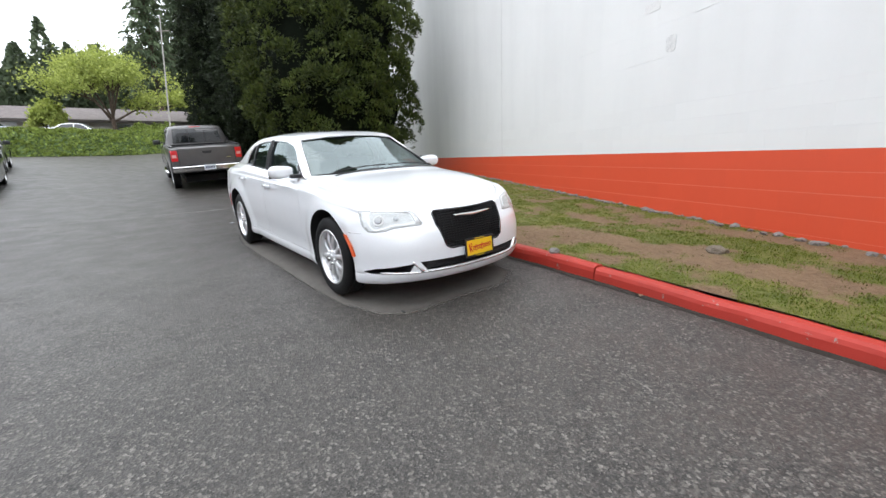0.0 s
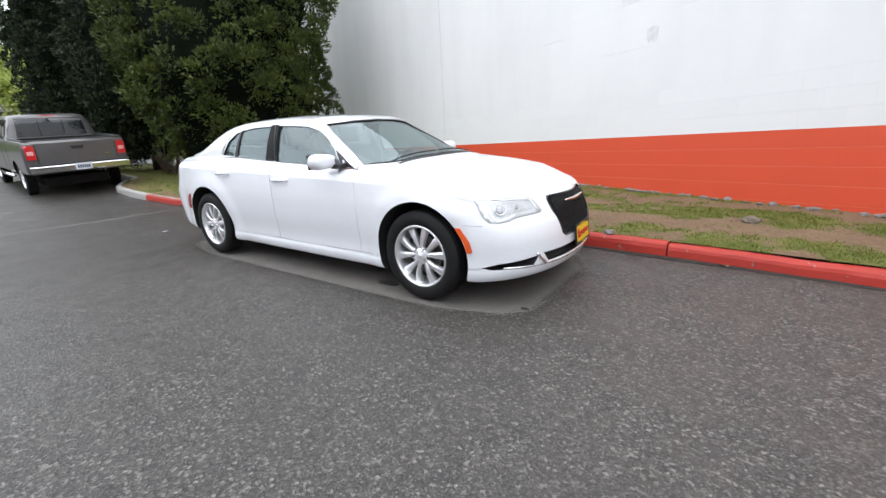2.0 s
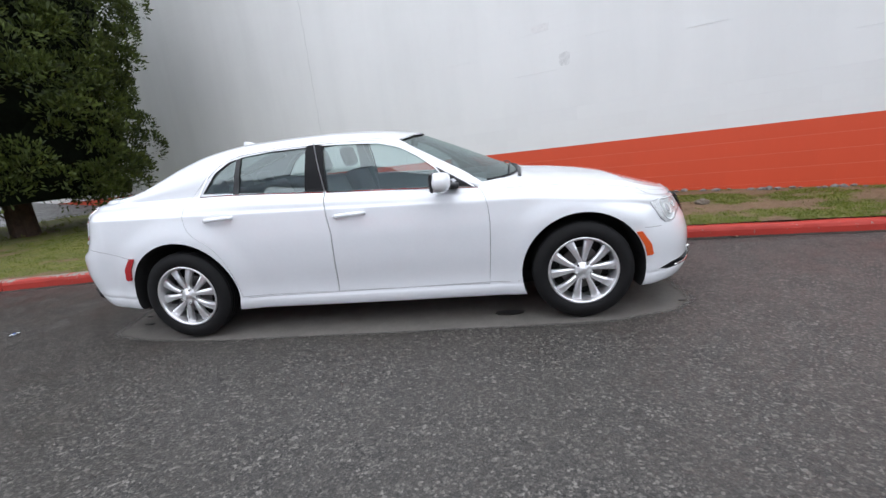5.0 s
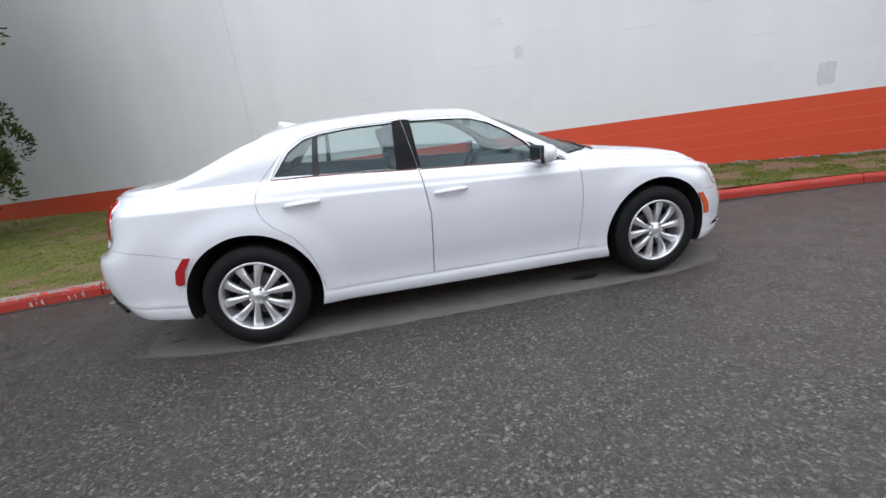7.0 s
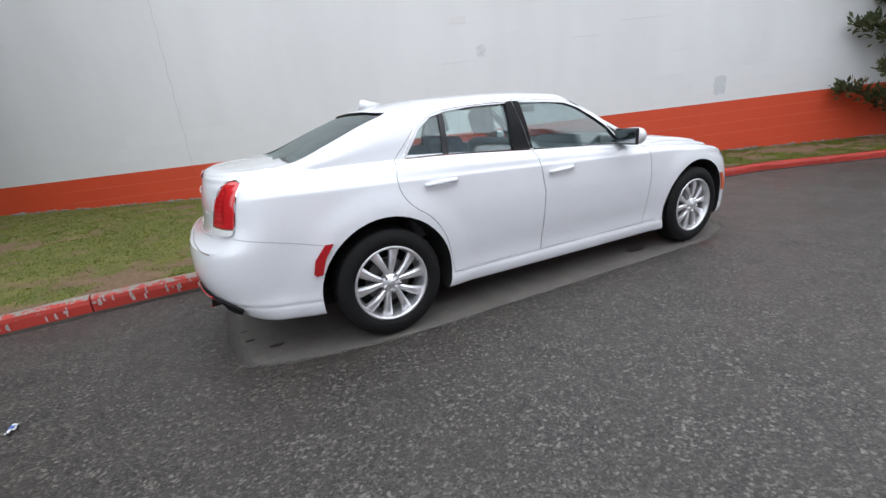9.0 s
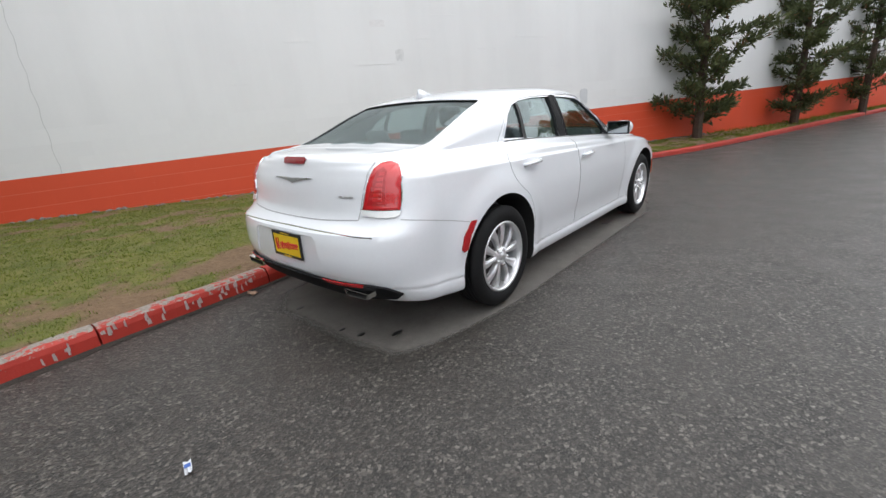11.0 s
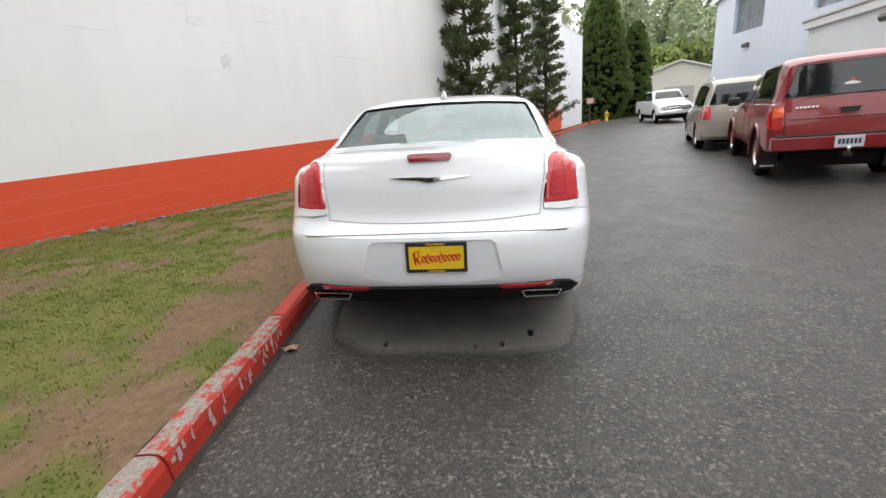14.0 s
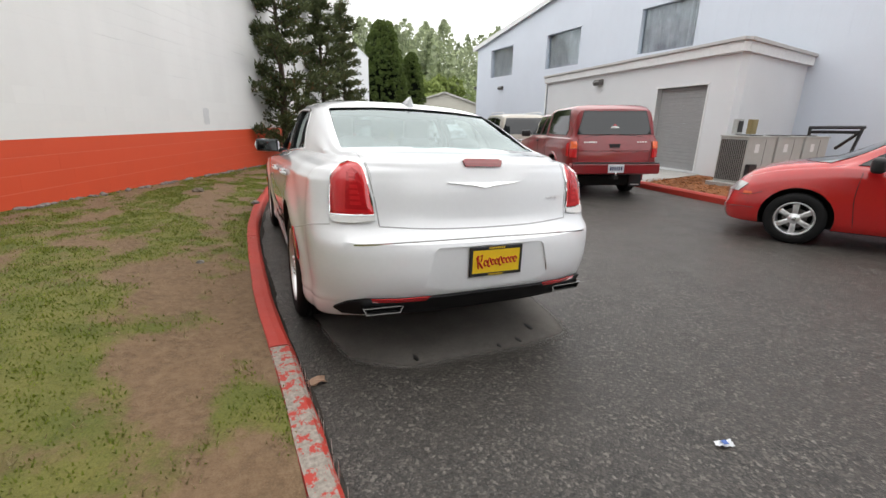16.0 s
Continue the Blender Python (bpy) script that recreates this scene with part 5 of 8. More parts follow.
dealer_plate("rear_plate", pose(-2.613, -0.025, 0.605, 0, 0, -90), "yellow dealer card in black plate frame")
dealer_plate("front_plate", pose(2.482, 0.012, 0.435, -5, 0, 90), "yellow dealer card in black plate frame")

# grille
grille = tagged(new("grille"), "black mesh grille with chrome wing")
grille.parent = sedan
part("surround", drape_line(SKIN, "X", 1, GRILLE, 0.008, 4, 0.0, 6, True), GLOSS_BLACK, grille, "gloss black rim")
part("backing", prism(inset(GRILLE, 0.004), "X", 2.292, 2.300), SHADE, grille)
for k in range(15):
    z = 0.478 + k * 0.0192
    half = float(np.interp(z, (0.464, 0.49, 0.66, 0.75), (0.25, 0.294, 0.341, 0.345))) - 0.008
    pts = [(float(nose_x(z)) - 0.022 - 0.12 * (half * i / 6) ** 2, half * i / 6, z + 0.004 * (i % 2)) for i in range(-6, 7)]
    part("grille_bar", tube(pts, 0.0045, 4), VALANCE, grille)
for k in range(-11, 12):
    y = k * 0.0295
    part("grille_rib", tube([(float(nose_x(z)) - 0.030 - 0.12 * y * y, y, z) for z in np.linspace(0.476 + 2.2 * max(0, abs(y) - 0.27), 0.750, 6)], 0.003, 4), BLACK, grille)
wpts = [(2.415 - 0.12 * y * y, y, 0.705 + 0.012 * abs(y) / 0.2) for y in np.linspace(-0.20, 0.20, 17)]
part("wing_badge", tube(wpts, 0.017, 6, taper=[0.15 + 0.85 * (1 - abs(i - 8) / 8) ** 0.5 for i in range(17)]), CHROME, grille, "chrome wing emblem", True)
part("intake_mesh", box(2.335, 2.345, -0.51, 0.51, 0.316, 0.384), BLACK, sedan, "black lower intake")
for k in range(3):
    part("intake_bar", tube([(2.44 - 0.22 * y * y, y, 0.333 + 0.017 * k) for y in np.linspace(-0.47, 0.47, 13)], 0.004, 4), BLACK, sedan)
part("chrome_lip", drape_line(SKIN, "X", 1, [(-0.78, 0.312), (-0.6, 0.303), (-0.3, 0.298), (0, 0.297), (0.3, 0.298), (0.6, 0.303), (0.78, 0.312)], 0.008, 8, 0.0, 6), CHROME, sedan, "bright lower lip", True)
for side in (-1, 1):
    part("fog_surround", drape_line(SKIN, "X", 1, [(side * 0.50, 0.308), (side * 0.54, 0.345), (side * 0.575, 0.392)], 0.013, 4, 0.002, 6), CHROME, sedan, "bright fog-lamp brace", True)
    part("fog_recess", prism([(side * 0.55, 0.378), (side * 0.60, 0.305), (side * 0.80, 0.302), (side * 0.79, 0.345)], "X", 2.02, 2.03), BLACK, sedan)
fin = bmesh.new()
fv = [fin.verts.new(p) for p in ((-1.12, 0, 1.462), (-1.16, 0.026, 1.455), (-1.31, 0.030, 1.43), (-1.315, 0.0, 1.432), (-1.31, -0.030, 1.43), (-1.16, -0.026, 1.455), (-1.295, 0.004, 1.505), (-1.295, -0.004, 1.505), (-1.26, 0, 1.500))]
bmesh.ops.convex_hull(fin, input=fin.verts)
bmesh.ops.bevel(fin, geom=fin.edges[:], offset=0.004, segments=2, affect="EDGES")
part("antenna_fin", fin, WHITE_PAINT, sedan, "white shark-fin antenna", True)

# wheels and underside
for wx in (1.526, -1.526):
    for side in (-1, 1):
        wheel(sedan, wx, side * 0.803, 0.347, 0.352, 0.242, 0.220, ALLOY, 5, "silver ten-spoke alloy wheel", mirror=side > 0)
        liner = lathe([(0.0, -side * 0.2), (0.426, -side * 0.2), (0.426, side * 0.16)], 40)
        liner = moved(liner, Matrix.Translation((wx, side * 0.68, 0.352)))
        bmesh.ops.bisect_plane(liner, geom=liner.verts[:] + liner.edges[:] + liner.faces[:], plane_co=(0, 0, 0.235), plane_no=(0, 0, -1), clear_outer=True)
        part("wheel_liner", liner, SHADE, sedan)
part("underbody", box(-2.1, 2.2, -0.58, 0.58, 0.18, 0.29, 0.02), SHADE, sedan, "dark underbody")

# cabin
for side in (-1, 1):
    seat = tagged(new("front_seat"), "dark cloth front seat")
    seat.parent = sedan
    part("cushion", moved(box(-0.27, 0.25, -0.25, 0.25, -0.10, 0.08, 0.05), pose(0.05, side * 0.37, 0.52, 0, -6, 0)), INTERIOR, seat, smooth=True)
    part("backrest", moved(box(-0.07, 0.07, -0.25, 0.25, 0, 0.62, 0.05), pose(-0.22, side * 0.37, 0.55, 0, -18, 0)), INTERIOR, seat, smooth=True)
    part("headrest", moved(box(-0.05, 0.05, -0.13, 0.13, 0, 0.19, 0.045), pose(-0.43, side * 0.37, 1.18, 0, -14, 0)), INTERIOR, seat, smooth=True)
bench = tagged(new("rear_seat"), "dark cloth rear bench")
bench.parent = sedan
part("cushion", box(-1.12, -0.62, -0.66, 0.66, 0.42, 0.60, 0.05), INTERIOR, bench, smooth=True)
part("backrest", moved(box(-0.08, 0.08, -0.66, 0.66, 0, 0.60, 0.05), pose(-1.13, 0, 0.53, 0, -20, 0)), INTERIOR, bench, smooth=True)
for y in (-0.42, 0.0, 0.42):
    part("headrest", moved(box(-0.04, 0.04, -0.12, 0.12, 0, 0.14, 0.035), pose(-1.37, y, 1.07, 0, -14, 0)), INTERIOR, bench, smooth=True)
part("parcel_shelf", box(-1.93, -1.30, -0.66, 0.66, 1.03, 1.06, 0.01), INTERIOR, sedan)
part("dashboard", box(0.48, 0.92, -0.72, 0.72, 0.62, 0.965, 0.06), INTERIOR, sedan, "dark dashboard", True)
steer = tagged(new("steering_wheel"), "dark steering wheel")
steer.parent = sedan
steer.matrix_local = pose(0.36, 0.37, 0.90, 0, -66, 0)
part("rim", tube([(0.185 * math.cos(a), 0.185 * math.sin(a), 0) for a in np.linspace(0, 2 * math.pi, 24, endpoint=False)], 0.016, 6, True), BLACK, steer, smooth=True)
for a in (90, 215, 325):
    part("spoke", tube([(0, 0, 0), (0.18 * math.cos(radians(a)), 0.18 * math.sin(radians(a)), 0)], 0.018, 5), BLACK, steer)
part("inside_mirror", moved(box(-0.01, 0.01, -0.12, 0.12, -0.03, 0.03, 0.008), pose(0.28, 0, 1.335)), BLACK, sedan)

# ---- other parked vehicles ----
def vehicle_loft(rows, step=0.09, sub=2):
    """Rows of x, bottom, belt height, top height, body half-width, belt half-width, roof half-width."""
    R = sorted(rows)
    xs = [r[0] for r in R]
    f = [pchip(xs, [r[k] for r in R]) for k in range(1, 7)]

    def section(x):
        zb, zl, zt, yw, yb, yr = (float(g(x)) for g in f)
        zr = max(zt - 0.07, zl + 0.01)
        zt = max(zt, zr + 0.012)
        yr = min(yr, yb - 0.03)
        return [(0, zb), (yw - 0.12, zb), (yw - 0.03, zb + 0.02), (yw - 0.004, zb + 0.10), (yw, (zb + zl) / 2), (yw * 0.6 + yb * 0.4 + 0.006, zl - 0.12), (yb, zl - 0.01), (yb - 0.02, zl + 0.006),
                (yr + (yb - 0.02 - yr) * 0.5 + 0.01, (zl + zr) / 2), (yr + 0.005, zr - 0.01), (yr - 0.04, zr + (zt - zr) * 0.5), (yr * 0.55, zt - 0.006), (0, zt)]

    st = sorted(set([round(float(v), 3) for v in np.arange(xs[0], xs[-1], step)] + [round(x, 3) for x in xs]))
    return loft(st, section, sub)


def vehicle(name, label, category, m, rows, paint, axles, wheel_r, wheel_y, rim_r, trim=BLACK, rim=ALLOY, spokes=6, cut=None):
    """A body with wheel wells and four wheels; returns the thing and its skin."""
    car = tagged(new(name), label, category)
    car.matrix_world = m
    b = vehicle_loft(rows)
    skin = surface(b)
    for ax in axles:
        for side in (-1, 1):
            well = lathe([(0, -0.16), (wheel_r + 0.055, -0.16), (wheel_r + 0.055, 0.3), (0, 0.3)], 36)
            b = boolean(b, moved(well, Matrix.Translation((ax, side * (wheel_y + 0.06), wheel_r + 0.01))), "DIFFERENCE", [paint, SHADE], 1)
    for c in cut or ():
        b = boolean(b, c, "DIFFERENCE", [paint, SHADE], 1)
    ob = part("body", b, [paint, SHADE], car)
    ob.data.polygons.foreach_set("use_smooth", [True] * len(ob.data.polygons))
    ob.data.set_sharp_from_angle(angle=radians(34))
    for ax in axles:
        for side in (-1, 1):
            wheel(car, ax, side * wheel_y, wheel_r, wheel_r, rim_r, 0.21, rim, spokes, mirror=side > 0)
    part("underbody", box(axles[1] - 0.6, axles[0] + 0.5, -wheel_y + 0.22, wheel_y - 0.22, wheel_r * 0.55, wheel_r * 1.1, 0.02), SHADE, car)
    return car, skin


def panes(car, skin, side_polys, front=None, rear=None, mat=DARK_GLASS):
    for poly in side_polys:
        for side in (-1, 1):
            part("window", drape(skin, "Y", side, poly, 0.003, 0.08, 0.004), mat, car, "dark glass")
            part("window_trim", drape_line(skin, "Y", side, poly, 0.009, 4, 0.002, 4, True), BLACK, car)
    if front:
        part("windshield", drape(skin, "X", 1, front, 0.003, 0.09, 0.004), mat, car, "dark glass")
    if rear:
        part("rear_window", drape(skin, "X", -1, rear, 0.003, 0.09, 0.004), mat, car, "dark glass")
        part("window_trim", drape_line(skin, "X", -1, rear, 0.009, 4, 0.002, 4, True), BLACK, car)


def seams(car, skin, lines, r=0.004):
    for line in lines:
        for side in (-1, 1):
            part("panel_gap", drape_line(skin, "Y", side, line, r, 6, -0.001), SHADE, car)


def side_mirror(car, x, y, z, mat):
    for side in (-1, 1):
        part("mirror", moved(box(-0.06, 0.06, -0.11, 0.11, -0.08, 0.08, 0.035), Matrix.Translation((x, side * (y + 0.12), z))), mat, car, smooth=True)
        part("mirror_arm", moved(box(-0.02, 0.02, -0.05, 0.05, -0.02, 0.02, 0.008), Matrix.Translation((x, side * y, z - 0.02))), BLACK, car)


def number_plate(car, x, z, facing):
    """A pale plate whose characters are plain bars."""
    s = -0.006 * facing
    part("number_plate", box(x - 0.004, x + 0.004, -0.155, 0.155, z - 0.078, z + 0.078, 0.003), plain("plate_white", (0.62, 0.66, 0.70), 0.4), car, "pale number plate")
    for k in range(6):
        part("plate_bar", box(min(x + facing * 0.004, x + facing * 0.007), max(x + facing * 0.004, x + facing * 0.007), -0.12 + k * 0.042, -0.09 + k * 0.042, z - 0.035, z + 0.035), plain("plate_ink", (0.05, 0.06, 0.12), 0.5), car)


def placed(x, y, heading, lift=0.0, span=1.4):
    """A pose on the sloping ground, tipped with it."""
    a = radians(heading)
    d, s = Vector((math.cos(a), math.sin(a), 0)), Vector((-math.sin(a), math.cos(a), 0))
    p = Vector((x, y, 0))
    hz = lambda q: height(q.x, q.y)
    fx = Vector((*(2 * span * d).xy, hz(p + d * span) - hz(p - d * span))).normalized()
    fy = Vector((*(1.4 * s).xy, hz(p + s * 0.7) - hz(p - s * 0.7))).normalized()
    up = fx.cross(fy).normalized()
    fy = up.cross(fx)
    z = (hz(p + d * span) + hz(p - d * span) + hz(p + s * 0.7) + hz(p - s * 0.7)) / 4 + lift
    return Matrix.Translation((x, y, z)) @ Matrix((fx, fy, up)).transposed().to_4x4()


WHITE_MARK = plain("white_marking", (0.75, 0.74, 0.72), 0.5)
RED_PAINT = plain("dark_red_paint", (0.24, 0.014, 0.018), 0.3, coat=0.8, vary=0.06)
BRIGHT_RED = plain("bright_red_paint", (0.50, 0.012, 0.012), 0.25, coat=1.0, vary=0.03)
GREY_PAINT = plain("grey_metallic_paint", (0.115, 0.11, 0.11), 0.35, metal=0.4, coat=0.7, vary=0.05)
GOLD_PAINT = plain("champagne_paint", (0.42, 0.39, 0.34), 0.35, metal=0.3, coat=0.7, vary=0.04)
DARK_PAINT = plain("charcoal_paint", (0.03, 0.032, 0.036), 0.3, metal=0.2, coat=0.8, vary=0.05)
SILVER_BLUE = plain("silver_blue_paint", (0.30, 0.34, 0.38), 0.35, metal=0.3, coat=0.6, vary=0.04)


def red_pickup(m):
    rows = [(-2.56, 0.52, 1.02, 1.05, 0.80, 0.78, 0.70), (-2.50, 0.48, 1.14, 1.20, 0.86, 0.83, 0.72), (-2.42, 0.46, 1.16, 1.70, 0.88, 0.85, 0.70), (-2.1, 0.45, 1.16, 1.79, 0.89, 0.86, 0.72), (-0.80, 0.44, 1.15, 1.76, 0.89, 0.86, 0.72),
            (-0.55, 0.42, 1.14, 1.70, 0.885, 0.85, 0.66), (0.35, 0.42, 1.12, 1.68, 0.885, 0.85, 0.64), (0.62, 0.42, 1.11, 1.52, 0.885, 0.84, 0.66), (1.05, 0.42, 1.09, 1.16, 0.885, 0.83, 0.72), (1.25, 0.42, 1.07, 1.10, 0.885, 0.82, 0.72),
            (2.1, 0.42, 0.99, 1.03, 0.87, 0.78, 0.66), (2.42, 0.44, 0.93, 0.97, 0.82, 0.70, 0.6), (2.55, 0.46, 0.80, 0.84, 0.74, 0.60, 0.5)]
    car, skin = vehicle("pickup_truck", "dark red pickup with matching canopy parked at the kerb", "pickup truck", m, rows, RED_PAINT, (1.58, -1.52), 0.37, 0.76, 0.21)
    panes(car, skin, [[(-0.92, 1.22), (-0.92, 1.66), (-1.15, 1.70), (-2.05, 1.70), (-2.25, 1.30), (-2.15, 1.22)], [(-0.68, 1.20), (-0.62, 1.60), (-0.25, 1.61), (-0.22, 1.18)], [(-0.14, 1.18), (-0.14, 1.60), (0.36, 1.59), (0.60, 1.42), (0.82, 1.20), (0.80, 1.16)]],
          [(-0.68, 1.16), (-0.58, 1.54), (0.58, 1.54), (0.68, 1.16)], [(-0.72, 1.235), (-0.60, 1.655), (0.60, 1.655), (0.72, 1.235)])
    seams(car, skin, [[(0.85, 1.08), (0.88, 0.8), (0.85, 0.52)], [(-0.18, 1.16), (-0.18, 0.8), (-0.18, 0.52)], [(-0.72, 1.16), (-0.74, 0.9), (-0.72, 0.52)], [(-0.86, 1.70), (-0.86, 1.2), (-0.86, 0.52)], [(-2.40, 1.175), (-1.6, 1.175), (-0.9, 1.17)]])
    part("tailgate_gap", drape_line(skin, "X", -1, [(-0.70, 0.66), (-0.70, 0.9), (-0.70, 1.13), (0.70, 1.13), (0.70, 0.9), (0.70, 0.66)], 0.005, 4, 0.0), SHADE, car)
    part("tailgate_ridge", drape_line(skin, "X", -1, [(-0.66, 0.93), (0, 0.935), (0.66, 0.93)], 0.014, 6, -0.004), RED_PAINT, car, smooth=True)
    part("tailgate_handle", drape(skin, "X", -1, [(-0.11, 1.05), (0.11, 1.05), (0.09, 0.99), (-0.09, 0.99)], 0.003, 0.04, 0.012), BLACK, car, "black tailgate handle")
    for k in range(6):
        part("badge_bar", drape(skin, "X", -1, [(0.34 + 0.045 * k, 1.075), (0.372 + 0.045 * k, 1.075), (0.372 + 0.045 * k, 1.10), (0.34 + 0.045 * k, 1.10)], 0.003, 0.05, 0.003), WHITE_MARK, car)
    for k in range(4):
        part("badge_bar", drape(skin, "X", -1, [(-0.62 + 0.05 * k, 1.08), (-0.585 + 0.05 * k, 1.08), (-0.585 + 0.05 * k, 1.10), (-0.62 + 0.05 * k, 1.10)], 0.003, 0.05, 0.003), WHITE_MARK, car)
    part("window_sticker", drape(skin, "X", -1, [(-0.09, 1.36), (-0.02, 1.385), (0.03, 1.385), (0.09, 1.36), (0.07, 1.345), (-0.07, 1.345)], 0.009, 0.05, 0.002), WHITE_MARK, car)
    part("window_sticker", drape(skin, "X", -1, [(-0.04, 1.39), (0.0, 1.43), (0.04, 1.39)], 0.009, 0.05, 0.002), BRIGHT_RED, car)
    for side in (-1, 1):
        tl = tagged(new("tail_lamp"), "red and amber tail lamp")
        tl.parent = car
        part("red_lens", drape(skin, "X", -1, [(side * y, z) for y, z in ((0.735, 0.80), (0.735, 0.965), (0.845, 0.965), (0.845, 0.80))], 0.004, 0.05, 0.02), LENS_RED, tl)
        part("amber_lens", drape(skin, "X", -1, [(side * y, z) for y, z in ((0.735, 0.97), (0.735, 1.10), (0.835, 1.10), (0.845, 0.97))], 0.004, 0.05, 0.02), AMBER, tl)
        part("lamp_side", drape(skin, "Y", side, [(-2.50, 0.82), (-2.50, 1.08), (-2.40, 1.07), (-2.40, 0.83)], 0.004, 0.05, 0.01), LENS_RED, tl)
        part("mud_flap", box(-1.98, -1.965, side * 0.76 - 0.13, side * 0.76 + 0.13, 0.16, 0.55, 0.004), BLACK, car)
        part("flap_bar", box(-1.988, -1.980, side * 0.76 - 0.09, side * 0.76 + 0.09, 0.195, 0.215), WHITE_MARK, car)
        part("fender_flare", tube([(-1.52 + 0.45 * math.cos(t), side * 0.892, 0.385 + 0.45 * math.sin(t)) for t in np.linspace(-0.2, 3.34, 15)], 0.028, 5), RED_PAINT, car, smooth=True)
        part("fender_flare", tube([(1.58 + 0.45 * math.cos(t), side * 0.885, 0.385 + 0.45 * math.sin(t)) for t in np.linspace(-0.2, 3.34, 15)], 0.028, 5), RED_PAINT, car, smooth=True)
        part("door_handle", drape(skin, "Y", side, [(-0.05, 1.02), (-0.05, 1.06), (-0.18, 1.06), (-0.18, 1.02)], 0.004, 0.04, 0.02), BLACK, car)
        part("headlight", drape(skin, "X", 1, [(side * 0.42, 0.72), (side * 0.42, 0.84), (side * 0.70, 0.84), (side * 0.72, 0.72)], 0.003, 0.05, 0.01), CHROME, car, "clear headlight")
    part("rear_bumper", box(-2.72, -2.54, -0.86, 0.86, 0.50, 0.70, 0.025), RED_PAINT, car, "dark red step bumper")
    part("bumper_pad", box(-2.73, -2.56, -0.82, 0.82, 0.70, 0.712, 0.004), BLACK, car)
    part("tow_hitch", box(-2.76, -2.5, -0.05, 0.05, 0.40, 0.47, 0.01), SHADE, car)
    part("tow_ball", moved(lathe([(0, 0), (0.018, 0), (0.018, 0.03), (0.027, 0.05), (0.02, 0.075), (0, 0.08)], 14, "Z"), Matrix.Translation((-2.74, 0, 0.46))), CHROME, car, smooth=True)
    number_plate(car, -2.726, 0.605, -1)
    side_mirror(car, 0.72, 0.86, 1.20, BLACK)
    return car


